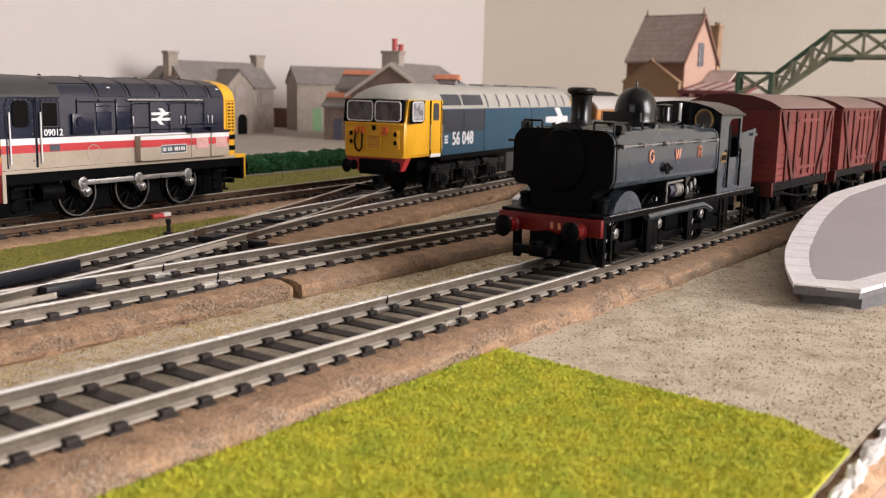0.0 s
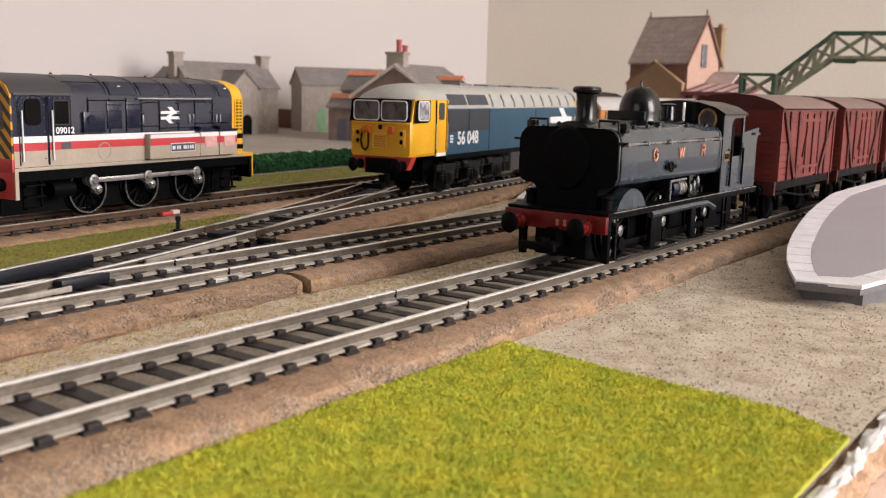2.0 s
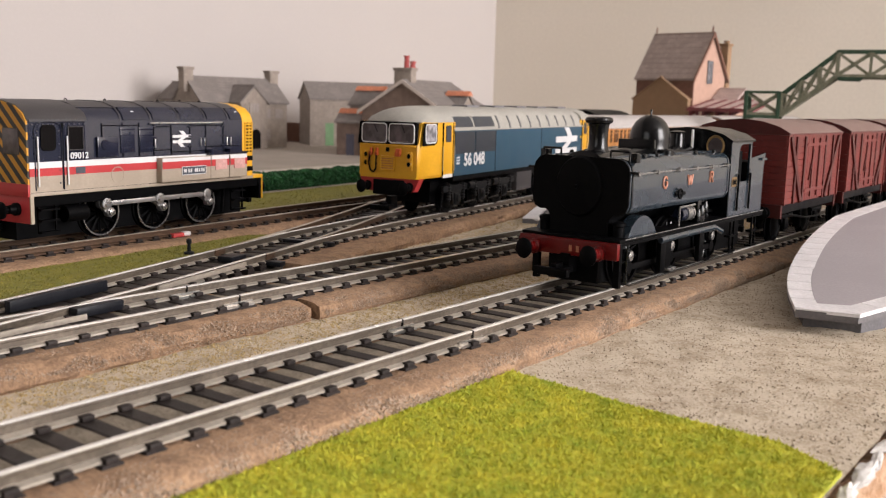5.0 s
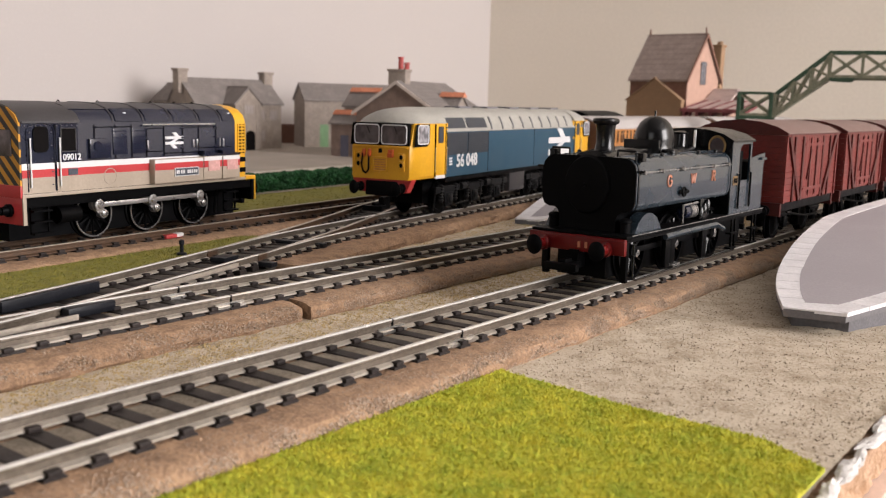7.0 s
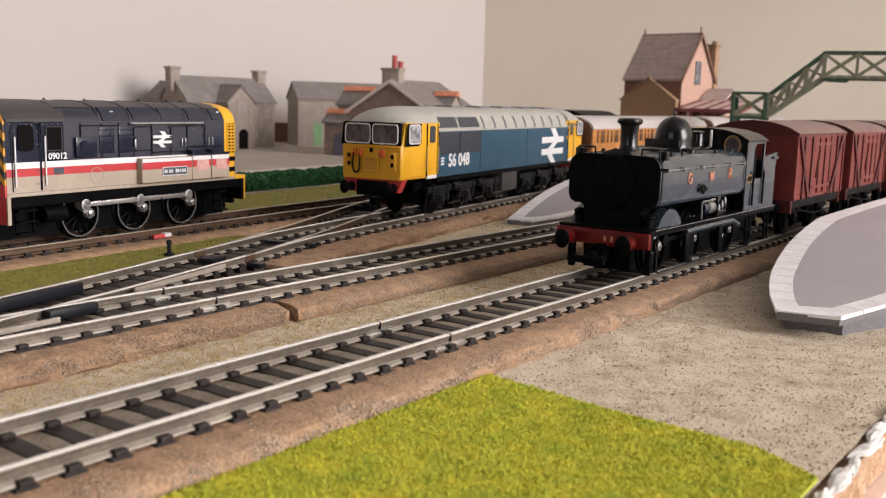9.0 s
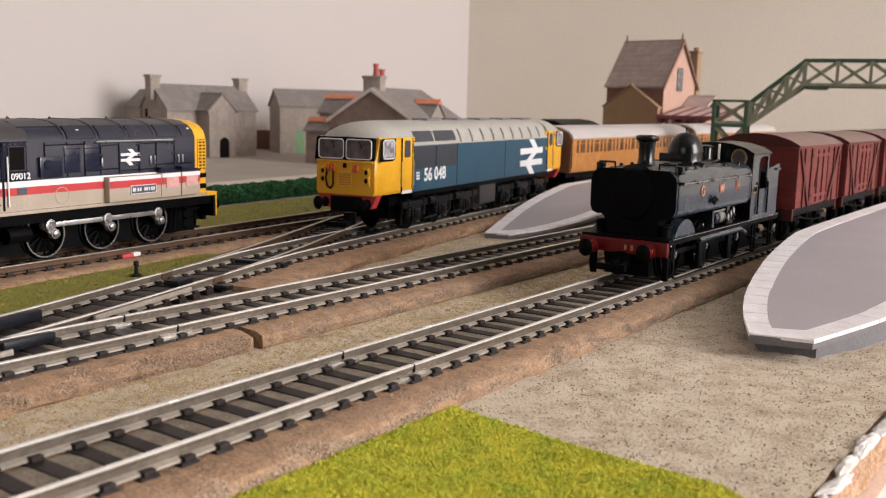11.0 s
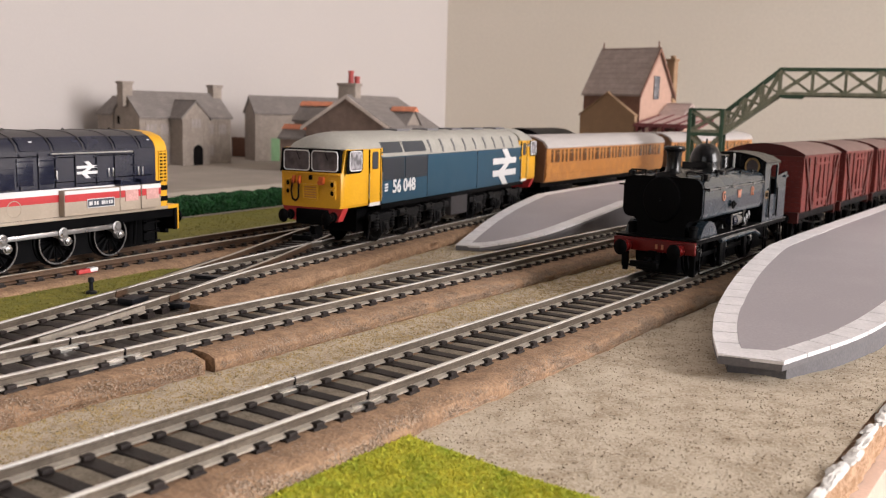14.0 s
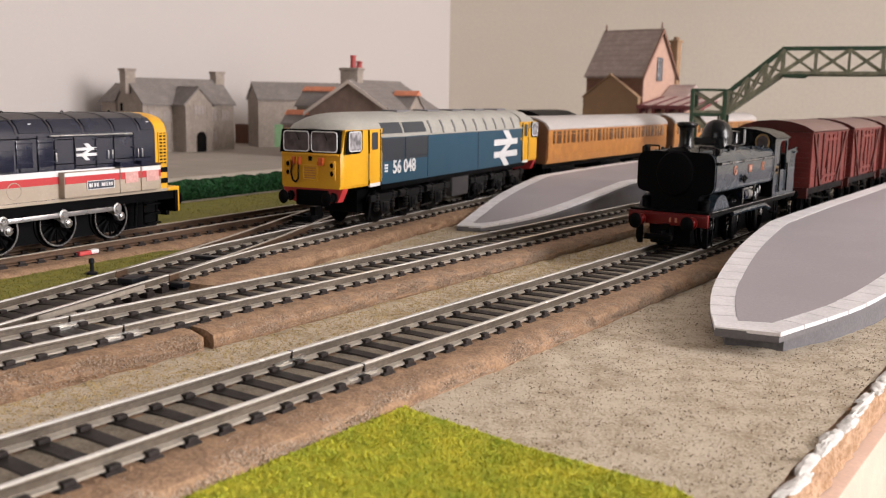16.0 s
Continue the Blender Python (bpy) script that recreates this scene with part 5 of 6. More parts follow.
        for i in range(3):
            box(bm, -35.2, -32.4, y - 0.12, y + 0.12, 21 + i * 1.2, 21.8 + i * 1.2)
        part("data_panel", bm, "white", e, "tiny white data panel")
        arrow(e, 97, 25.4, 33 if sgn > 0 else 33, 18.6, y - 0.1 * sgn)
    for x in (-5, 25, 52, 80, 110):
        part("roof_vent", box(BM(), x, x + 12, -5, 5, 44.6, 45.7, 0.4), "side", e, "low grille on the roof")
    # bogies
    for bx in (-7.5, 91):
        b = part("bogie", box(BM(), bx - 37, bx + 37, -9, 9, 5, 14), "matt", e)
        for sgn in (1, -1):
            Yb = -16.4 * sgn
            bm = box(BM(), bx - 37, bx + 37, Yb - 0.8, Yb + 0.8, 9.6, 12.2, 0.3)
            for x in (-25, 0, 25):
                prism(bm, [(bx + x - 4.6, 9.8), (bx + x + 4.6, 9.8), (bx + x + 2.8, 3.6), (bx + x - 2.8, 3.6)], Yb - 0.7, Yb + 0.7, "y")
            part("side_frame", bm, "bogieblack", b, "black bogie side frame")
            for x in (-25, 0, 25):
                part("axle_box", lathe(box(BM(), bx + x - 2.2, bx + x + 2.2, Yb - 1.5, Yb + 1.5, 4.2, 8.8, 0.4), [(1.7, -2.0 * sgn), (1.5, -2.4 * sgn), (0.5, -2.6 * sgn)], (bx + x, Yb, 6.5), 14, "y"), "bogieblack", b)
                disc_wheel(b, "wheel", bx + x, -10.9 * sgn, 6.4, -sgn)
                for q in (-6.6, 6.6):
                    coil = [(1.0, 5.4)] + [(1.0 + 0.7 * (k_ % 2), 5.8 + k_ * 0.6) for k_ in range(12)] + [(1.0, 12.9)]
                    part("coil_spring", lathe(BM(), coil, (bx + x + q, Yb, 0), 12), "bogieblack", b)
            for x in (-12.5, 12.5):
                part("brake_cylinder", cyl(BM(), (bx + x - 2.4, Yb - 1.2 * sgn, 11.4), (bx + x + 2.4, Yb - 1.2 * sgn, 11.4), 1.6, n=14), "bogieblack", b)
                part("brake_rod", rod(BM(), [(bx + x - 6, Yb - 0.8 * sgn, 4.0), (bx + x + 6, Yb - 0.8 * sgn, 4.4)], 0.4, 6), "bogieblack", b)
            part("sand_pipe", rod(BM(), [(bx - 36, Yb, 11), (bx - 34, Yb + 3 * sgn, 2.0)], 0.5, 6), "bogieblack", b)
    part("fuel_tank", box(BM(), 33, 52, -16.8, 16.8, 4.8, 15.5, 1.0), "engineroof", e, "dark grey fuel tank")
    part("battery_box", box(BM(), 53.5, 60, -14.5, 14.5, 6, 14, 0.6), "frame_black", e)
    e.scale = (1.021, 0.80, 1)
    return e


def BM_cab(end, d):
    """Cab shell: flat nose with a raked windscreen and slightly tapered sides."""
    secs = []
    for q, g, top in ((0.0, 0.90, 29.8), (0.6, 0.93, 30.0), (2.6, 0.955, 38.7), (8, 0.985, 38.7), (18, 1.0, 38.7), (30, 1.0, 38.7)):
        ring = []
        for y, z in ((-17.4, 16.4), (-18.2, 17.6), (-18.25, 29.5), (-17.9, top), (17.9, top), (18.25, 29.5), (18.2, 17.6), (17.4, 16.4)):
            ring.append((end + d * q, y * g, z))
        secs.append(ring)
    return loft(BM(), secs)


# shunting locomotive, bonnet end away from the viewer
def shunter():
    e = thing("shunting_locomotive", (-114.5, 329.0, 0, 0, 0, 61), "grey, white, red and cream diesel shunter with wasp-striped end", "locomotive")
    Y = 16.6
    # frames as one black block, which also stands for shade behind the wheels
    part("frames", box(BM(), -54, 47, -8.0, 8.0, 1.6, 15.5), "matt", e)
    part("running_plate", box(BM(), -55.6, 49.5, -17, 17, 15.6, 16.7, 0.2), "cream", e, "cream running plate edge")
    # bonnet
    prof = [(-Y, 16.7), (-Y, 38.0), (-15.6, 40.2), (-13.2, 42.3), (-9, 43.6), (-4, 44.1), (4, 44.1), (9, 43.6), (13.2, 42.3), (15.6, 40.2), (Y, 38.0), (Y, 16.7)]
    part("bonnet", prism(BM(), prof, -35, 39.3), "engine", e, "dark grey engine bonnet")
    part("bonnet_roof", prism(BM(), [(-13.4, 42.3), (-9.1, 43.75), (-4, 44.3), (4, 44.3), (9.1, 43.75), (13.4, 42.3), (9, 43.2), (0, 43.6), (-9, 43.2)], -35, 39.2), "engineroof", e)
    part("radiator_end", prism(BM(), [(y * 1.006, z if z < 20 else z * 1.003) for y, z in prof], 38.6, 44.2), "yellow", e, "yellow radiator end")
    for y in (-16.75, 16.75):
        g = part("radiator_grille", box(BM(), 40.0, 44.0, y - 0.15, y + 0.15, 25.8, 37.0), "matt", e, "black grille with yellow bars")
        for i in range(9):
            part("grille_bar", box(BM(), 39.8, 44.1, y - 0.3, y + 0.3, 26.4 + i * 1.22, 27.0 + i * 1.22), "yellow", g)
        for x in (39.9, 41.9, 43.7):
            part("grille_upright", box(BM(), x, x + 0.45, y - 0.32, y + 0.32, 25.8, 37.2), "yellow", g)
        bm = BM()
        for z in (18.6, 22.6):
            box(bm, 38.7, 44.3, y - 0.2, y + 0.2, z, z + 1.8)
        part("wasp_bar", bm, "matt", e, "black warning bars")
    # cab
    cprof = [(-Y - 0.3, 16.7), (-Y - 0.3, 38.2), (-15.4, 40.6), (-12, 42.6), (-6, 43.9), (0, 44.3), (6, 43.9), (12, 42.6), (15.4, 40.6), (Y + 0.3, 38.2), (Y + 0.3, 16.7)]
    part("cab", prism(BM(), cprof, -55.4, -34.6), "engine", e, "dark grey cab")
    part("cab_roof", prism(BM(), [(y * 1.01, z + 0.2) for y, z in cprof[1:-1]] + [(16.4, 38.0), (-16.4, 38.0)], -55.6, -33.8), "engineroof", e, "brownish grey weathered cab roof")
    part("cab_back", prism(BM(), [(y * 1.0, z) for y, z in cprof], -56.0, -55.35), "wasp", e, "yellow and black chevron cab end")
    for y in (-10, 10):
        part("rear_window", box(BM(), -56.4, -55.9, y - 3.6, y + 3.6, 28, 36, 0.4), "dark_glass", e)
    part("visor", box(BM(), -57.0, -55.8, -4, 4, 37.6, 38.2, 0.2), "engineroof", e)
    for sgn in (1, -1):
        y = -(Y + 0.35) * sgn
        yb = -(Y + 0.05) * sgn
        def band(name, z0, z1, m, t=0.16):
            part(name, box(BM(), -55.4, -34.4, y - t, y + t, z0, z1), m, e)
            part(name, box(BM(), -34.4, 38.6, yb - t, yb + t, z0, z1), m, e)
        band("cream_band", 16.8, 21.6, "cream")
        band("red_band", 21.6, 24.0, "redband")
        band("white_band", 24.0, 25.9, "white")
        for x0, x1, w in ((-41.0, -35.8, "side_window"),):
            part(w, box(BM(), x0, x1, y - 0.25, y + 0.25, 29.4, 36.2, 0.35), "hole", e, "dark open cab window")
        part("cab_door", box(BM(), -43.6, -43.0, y - 0.22, y + 0.22, 17.2, 37.6), "matt", e)
        part("door_window", prism(BM(), rounded(-51.2, -45.8, 29.2, 37.0, 1.6), y - 0.35, y + 0.35, "y"), "hole", e, "dark arched cab door window")
        part("door_outline", rod(BM(), [(-53.4, y - 0.2 * sgn, 17.4), (-53.4, y - 0.2 * sgn, 35.5), (-52.4, y - 0.2 * sgn, 37.4), (-50, y - 0.2 * sgn, 38.0), (-46.6, y - 0.2 * sgn, 38.0), (-44.4, y - 0.2 * sgn, 37.2), (-43.6, y - 0.2 * sgn, 35.5), (-43.6, y - 0.2 * sgn, 17.4)], 0.22, 6), "engine", e)
        for x in (-52.4, -44.6):
            for z in (19, 23, 27, 31, 35):
                part("rivet", box(BM(), x - 0.2, x + 0.2, y - 0.3, y + 0.3, z, z + 0.4), "engineroof", e)
        part("window_frame", rod(BM(), [(a, y - 0.25 * sgn, b) for a, b in ((-41.2, 29.2), (-35.6, 29.2), (-35.6, 36.4), (-41.2, 36.4), (-41.2, 29.2))], 0.2, 6), "engineroof", e)
        part("rain_strip", box(BM(), -55, -34.6, y - 0.4, y + 0.3, 38.0, 38.7), "engineroof", e)
        for x in (-52.6, -42.0):
            part("handrail", rod(BM(), [(x, y - 0.7 * sgn, 18.6), (x, y - 0.7 * sgn, 33.6)], 0.25, 8), "white", e, "white cab handrail")
        letters("09012", 2.0, 0.05, "white", e, (-40.6, y - 0.12, 26.5, 90, 0, 0) if sgn > 0 else (-34.5, y + 0.12, 26.5, 90, 0, 180), "running_number", "small white running number", 0.06)
        part("data_panel", box(BM(), -38.8, -35.2, y - 0.3, y + 0.3, 21.8, 23.8), "platedark", e)
        # bonnet doors and fittings
        for i, x in enumerate((-28, -19.5, -12.5, -6.0, 2.0, 11.0, 19.0, 28.0)):
            part("door_seam", box(BM(), x - 0.14, x + 0.14, yb - 0.22, yb + 0.22, 26.2, 37.4), "matt", e)
        part("bonnet_rail", rod(BM(), [(-8.0, yb - 0.6 * sgn, 37.2), (27.0, yb - 0.6 * sgn, 37.2)], 0.34, 8), "steel", e, "bright handrail along the bonnet")
        for x in (-5.5, 16.3, 18.2, 30.0, 32.0):
            part("door_handle", box(BM(), x - 0.22, x + 0.22, yb - 0.5, yb + 0.3, 28.8, 31.8, 0.1), "steel", e, "small bright door handle")
        for x0, x1, z in ((-6.0, 2.0, 28.0), (-6.0, 2.0, 36.0), (2.0, 11.0, 27.2), (11.0, 19.0, 27.2), (19.0, 28.0, 28.6), (28.0, 36.5, 28.6), (11.0, 28.0, 36.2), (-28, -12.5, 36.6)):
            part("door_seam", box(BM(), x0, x1, yb - 0.2, yb + 0.2, z - 0.13, z + 0.13), "matt", e)
        for x, z in [(x, z) for x in (-6.0, 11.0, 28.0) for z in (28.6, 32.2, 35.6)]:
            part("hinge", box(BM(), x - 0.9, x + 0.9, yb - 0.42, yb + 0.2, z, z + 0.6, 0.1), "engine", e)
        for x in [-54 + q * 1.9 for q in range(11)]:
            part("rivet", box(BM(), x - 0.22, x + 0.22, y - 0.28, y + 0.28, 37.0, 37.4), "engineroof", e)
        for x in (-17.5, -9.5):
            part("door_panel", box(BM(), x - 3.0, x + 3.0, yb - 0.3, yb + 0.2, 27.5, 36.2, 0.2), "engine", e)
            for z in (29, 31, 33, 35):
                part("panel_rib", box(BM(), x - 3.0, x + 3.0, yb - 0.42, yb + 0.2, z, z + 0.35), "engine", e)
        part("horn_box", box(BM(), -30.4, -22.0, yb - 1.0, yb + 0.3, 26.6, 33.0, 0.3), "engine", e)
        part("round_cover", cyl(BM(), (-27.6, yb, 30.6), (-27.6, yb - 1.4 * sgn, 30.6), 1.5, n=16), "engine", e)
        # three boxes along the running plate, with the bands carried round them
        def locker(x0, x1, out, zt):
            ya, yz = (yb - out, yb) if sgn > 0 else (yb, yb + out)
            yo = yb - (out + 0.08) * sgn
            k = part("locker", box(BM(), x0, x1, ya, yz, 17.0, zt, 0.25), "cream", e, "cream side locker with red and white bands")
            part("red_band", box(BM(), x0 + 0.2, x1 - 0.2, yo - 0.1, yo + 0.1, 21.6, 24.0), "redband", k)
            part("white_band", box(BM(), x0 + 0.2, x1 - 0.2, yo - 0.1, yo + 0.1, 24.0, zt - 0.2), "white", k)
            return k, yo
        lk, yo = locker(-5.0, 18.6, 2.7, 25.4)
        part("name_plate", box(BM(), 4.2, 15.8, yo - 0.25, yo + 0.25, 19.2, 22.0, 0.1), "platedark", lk, "dark nameplate with pale bars")
        for i, w in enumerate((1.2, 0.4, 0.9, 1.0, 0, 1.2, 0.8, 0.6, 0.9, 0.9)):
            if w:
                part("name_bar", box(BM(), 4.9 + i * 1.05, 4.9 + i * 1.05 + w * 0.72, yo - 0.35, yo + 0.35, 20.0, 21.2), "white", lk)
        part("plate_rim", rod(BM(), [(4.2, yo - 0.2 * sgn, 19.2), (15.8, yo - 0.2 * sgn, 19.2), (15.8, yo - 0.2 * sgn, 22.0), (4.2, yo - 0.2 * sgn, 22.0), (4.2, yo - 0.2 * sgn, 19.2)], 0.14, 6), "white", lk)
        for x0, x1 in ((18.9, 28.5), (28.9, 38.4)):
            lk, yo = locker(x0, x1, 2.6, 25.6)
            part("patch", box(BM(), x0 + 2.2, x1 - 1.4, yo - 0.2, yo + 0.2, 20.2, 24.0), "pinkpale", lk, "pale pink printed patch")
            bm = prism(BM(), [(x0, 25.6), (x1, 25.6), (x1, 26.3), (x0, 27.6)], min(yo, yb), max(yo, yb), "y")
            part("locker_lid", bm, "engine", lk, "dark sloping lid")
        arrow(e, 7.0, 31.6, 8.6, 5.6, yb - 0.1 * sgn)
        for x in (-14.0, 36.5):
            part("end_mark", box(BM(), x - 0.55, x + 0.55, -15.0 * sgn - 0.3, -15.0 * sgn + 0.3, 39.7, 41.3), "white", e)
        # conduits and pipe loops in the cream band
        part("pipe_loop", torus(BM(), (-22, yb - 0.1, 20.5), 2.6, 0.2, "y", 24, 6), "cream", e)
        # outside frame, cranks and rods
        for x in (-23.6, -0.5, 22.6):
            spoked_wheel(e, "wheel", x, -9.4 * sgn, 7.5, 12, "frame_black", "tyre", -sgn)
            cr = prism(BM(), [(-1.7, 1.0), (1.7, 1.0), (1.2, -4.4), (-1.2, -4.4)], -0.6, 0.6, "y")
            cyl(cr, (0, -0.8, 0), (0, 0.8, 0), 2.0, n=16)
            cyl(cr, (0, -1.0, -4.2), (0, 1.0, -4.2), 1.6, n=16)
            cr = part("crank", cr, "steel", e, "polished steel crank", (x - 2.4, -13.6 * sgn, 11.2, 0, -42, 0))
            part("crank_nut", lathe(BM(), [(1.3, 0), (1.3, -0.9), (0.5, -1.2)] if sgn > 0 else [(1.3, 0), (1.3, 0.9), (0.5, 1.2)], (0, -0.9 * sgn, -4.2), 6, "y"), "tyre", cr)
        bm = box(BM(), -26, 20.2, -15.3 * sgn - 0.4, -15.3 * sgn + 0.4, 10.4, 12.0, 0.25)
        for x in (-26.0, -2.9, 20.2):
            lathe(bm, [(1.8, -0.7), (1.9, 0.8), (1.2, 0.9), (0.9, 1.3)] if sgn < 0 else [(1.8, 0.7), (1.9, -0.8), (1.2, -0.9), (0.9, -1.3)], (x, -15.3 * sgn, 11.2), 18, "y")
        part("coupling_rod", bm, "steel", e, "polished steel coupling rod")
        part("valance", box(BM(), -54, 48, -15.6 * sgn - 0.4, -15.6 * sgn + 0.4, 12.4, 15.6), "frame_black", e)
        for x0 in (-48.5, 36.5):
            for z in (4.0, 7.6, 11.0):
                part("step", box(BM(), x0 - 3.4, x0 + 3.4, -16.2 * sgn - 1.0, -16.2 * sgn + 1.0, z, z + 0.6), "frame_black", e)
            for x in (x0 - 3.4, x0 + 2.8):
                part("step_hanger", box(BM(), x, x + 0.6, -15.4 * sgn - 0.3, -15.4 * sgn + 0.3, 4.0, 15), "frame_black", e)
        part("air_tank", cyl(BM(), (-41, -13.5 * sgn, 9), (-33, -13.5 * sgn, 9), 2.6, n=16), "frame_black", e)
        part("sand_pipe", rod(BM(), [(34, -11 * sgn, 13), (33, -11 * sgn, 3)], 0.6, 8), "frame_black", e)
    for end, d in ((-55.6, -1), (49.4, 1)):
        part("buffer_beam", box(BM(), min(end - d * 1.4, end), max(end - d * 1.4, end), -16.8, 16.8, 7.4, 15.6, 0.2), "redband" if d < 0 else "frame_black", e, "red buffer beam" if d < 0 else "black buffer beam")
        for y in (-11, 11):
            buffer(e, end, y, 11.6, d, "black sprung buffer", "frame_black")
        coupling(e, end - d * 1, d, 5.4)
    part("beam_edge", box(BM(), 44.2, 49.6, -17.1, 17.1, 15.6, 17.0, 0.2), "yellow", e, "yellow front plate edge")
    part("beam_edge", box(BM(), 49.2, 49.9, -17.1, -16.2, 7.6, 17.0, 0.2), "yellow", e, "yellow front plate edge")
    part("red_corner", box(BM(), -56.2, -55.4, -17.1, 17.1, 15.6, 19.4, 0.2), "redband", e, "red lower cab end")
    part("corner_bar", box(BM(), -55.6, -54.4, -17.3, -16.8, 7.4, 16.6), "cream", e)
    for x in (-20, -7, 6, 19, 31):
        part("bonnet_rib", prism(BM(), [(-16.7, 38.0), (-15.8, 40.4), (-13.4, 42.6), (-9.1, 43.95), (-4, 44.5), (4, 44.5), (9.1, 43.95), (13.4, 42.6), (15.8, 40.4), (16.7, 38.0), (15, 40), (9, 43), (0, 43.8), (-9, 43), (-15, 40)], x - 0.3, x + 0.3), "engineroof", e)
    for x0, x1 in ((-19, -8), (-6, 5), (7, 18), (20, 30), (32, 38)):
        for sgn in (1, -1):
            part("roof_panel", prism(BM(), [(-16.75 * sgn, 38.4), (-15.75 * sgn, 40.55), (-13.5 * sgn, 42.55), (-13.0 * sgn, 42.2), (-15.3 * sgn, 40.2), (-16.2 * sgn, 38.4)], x0, x1), "engine", e, "glossy dark roof-side panel")
    for x in (-28, -12, 12, 33):
        part("lifting_eye", torus(BM(), (x, 0, 44.4), 0.45, 0.2, "y", 12, 6), "frame_black", e)
    return e


# teak carriage
def carriage():
    v = thing("carriage", (0, 0, 0), "varnished teak carriage with a white roof", "carriage", "teak carriages")
    H, Y = 111.0, 16.8
    part("body", prism(BM(), [(-15.6, 12.8), (-16.7, 16), (-16.8, 33.6), (16.8, 33.6), (16.7, 16), (15.6, 12.8)], -H, H), "teak", v, "varnished teak body side")
    part("roof", prism(BM(), [(-17.3, 33.2), (-17.2, 34.6), (-14.6, 37.6), (-9.5, 39.8), (-4, 40.8), (0, 41.0), (4, 40.8), (9.5, 39.8), (14.6, 37.6), (17.2, 34.6), (17.3, 33.2)], -H - 0.6, H + 0.6), "coachroof", v, "matt white elliptical roof")
    for sgn in (1, -1):
        part("end_wall", prism(BM(), [(-15.4, 12.8), (-16.6, 33), (-13.8, 37), (-8, 39.4), (8, 39.4), (13.8, 37), (16.6, 33), (15.4, 12.8)], sgn * (H + 0.6) - 0.3, sgn * (H + 0.6) + 0.3), "teakend", v)
        part("gangway", box(BM(), min(sgn * H, sgn * (H + 7)), max(sgn * H, sgn * (H + 7)), -6, 6, 13, 36, 0.6), "frame_black", v)
        y = -Y * sgn
        xs = []
        x = -H + 6
        i = 0
        while x < H - 8:
            w = 3.0 if i % 3 != 1 else 6.6
            xs.append((x, w))
            x += w + 3.0
            i += 1
        for x, w in xs:
            fr = part("window", box(BM(), x, x + w, y - 0.14, y + 0.1, 24.6, 32.2, 0.1), "pane", v, "dark carriage window")
            part("toplight", box(BM(), x, x + w, y - 0.16, y + 0.1, 30.2, 30.5), "teak", fr)
        for z in (23.4, 17.2):
            part("beading", box(BM(), -H, H, y - 0.25, y + 0.1, z, z + 0.5), "teak", v)
        part("cornice", box(BM(), -H, H, y - 0.35, y + 0.1, 33.0, 33.6), "teakend", v)
    part("underframe", box(BM(), -H + 2, H - 2, -12, 12, 9.5, 13), "frame_black", v)
    part("battery_box", box(BM(), -20, 16, -14.4, 14.4, 5, 10, 0.4), "frame_black", v)
    for bx in (-78, 78):
        b = part("bogie", box(BM(), bx - 18, bx + 18, -12.4, 12.4, 5, 9.5, 0.5), "frame_black", v)
        for x in (-13, 13):
            for sgn in (1, -1):
                disc_wheel(b, "wheel", bx + x, -8.7 * sgn, 6.2, -sgn)
    return v


# ---- town and bridge ----
def gable_block(parent, name, x0, x1, y0, y1, zb, ze, zr, wallm, label="", along="x"):
    """A walled block with gable ends; the ridge runs along x or y."""
    bm = BM()
    if along == "x":
        ym = (y0 + y1) / 2
        prism(bm, [(y0, zb), (y1, zb), (y1, ze), (ym, zr), (y0, ze)], x0, x1, "x")
    else:
        xm = (x0 + x1) / 2
        prism(bm, [(x0, zb), (x1, zb), (x1, ze), (xm, zr), (x0, ze)], y0, y1, "y")
    return part(name, bm, wallm, parent, label)


def gable_roof(parent, x0, x1, y0, y1, ze, zr, roofm, along="x", t=1.6, over=2.5, label=""):
    a0, a1 = (y0, y1) if along == "x" else (x0, x1)
    m = (a0 + a1) / 2
    k = over * (zr - ze) / (m - a0)
    for sgn, e in ((-1, a0), (1, a1)):
        pts = [(m, zr + 0.1), (m, zr + t + 0.1), (e + sgn * over, ze - k + t + 0.1), (e + sgn * over, ze - k + 0.1)]
        bm = prism(BM(), pts, (x0 if along == "x" else y0) - 1.5, (x1 if along == "x" else y1) + 1.5, along)
        rf = part("roof_slope", bm, roofm, parent, label)
        # slate courses
        n = 9
        for i in range(n):
            f0, f1 = i / n, (i + 1) / n
            def P(f, up):
                return (m + (e + sgn * over - m) * f, zr + t + (ze - k - zr) * f + up)
            c = prism(BM(), [P(f0, 0.1), P(f0, 0.2), P(f1, 0.45), P(f1, 0.1)], (x0 if along == "x" else y0) - 1.5, (x1 if along == "x" else y1) + 1.5, along)
            part("slate_course", c, roofm, rf)
    bm = rod(BM(), [((x0 - 1.5, m, zr + t) if along == "x" else (m, y0 - 1.5, zr + t)), ((x1 + 1.5, m, zr + t) if along == "x" else (m, y1 + 1.5, zr + t))], 1.0, 8)
    return part("ridge", bm, roofm, parent)


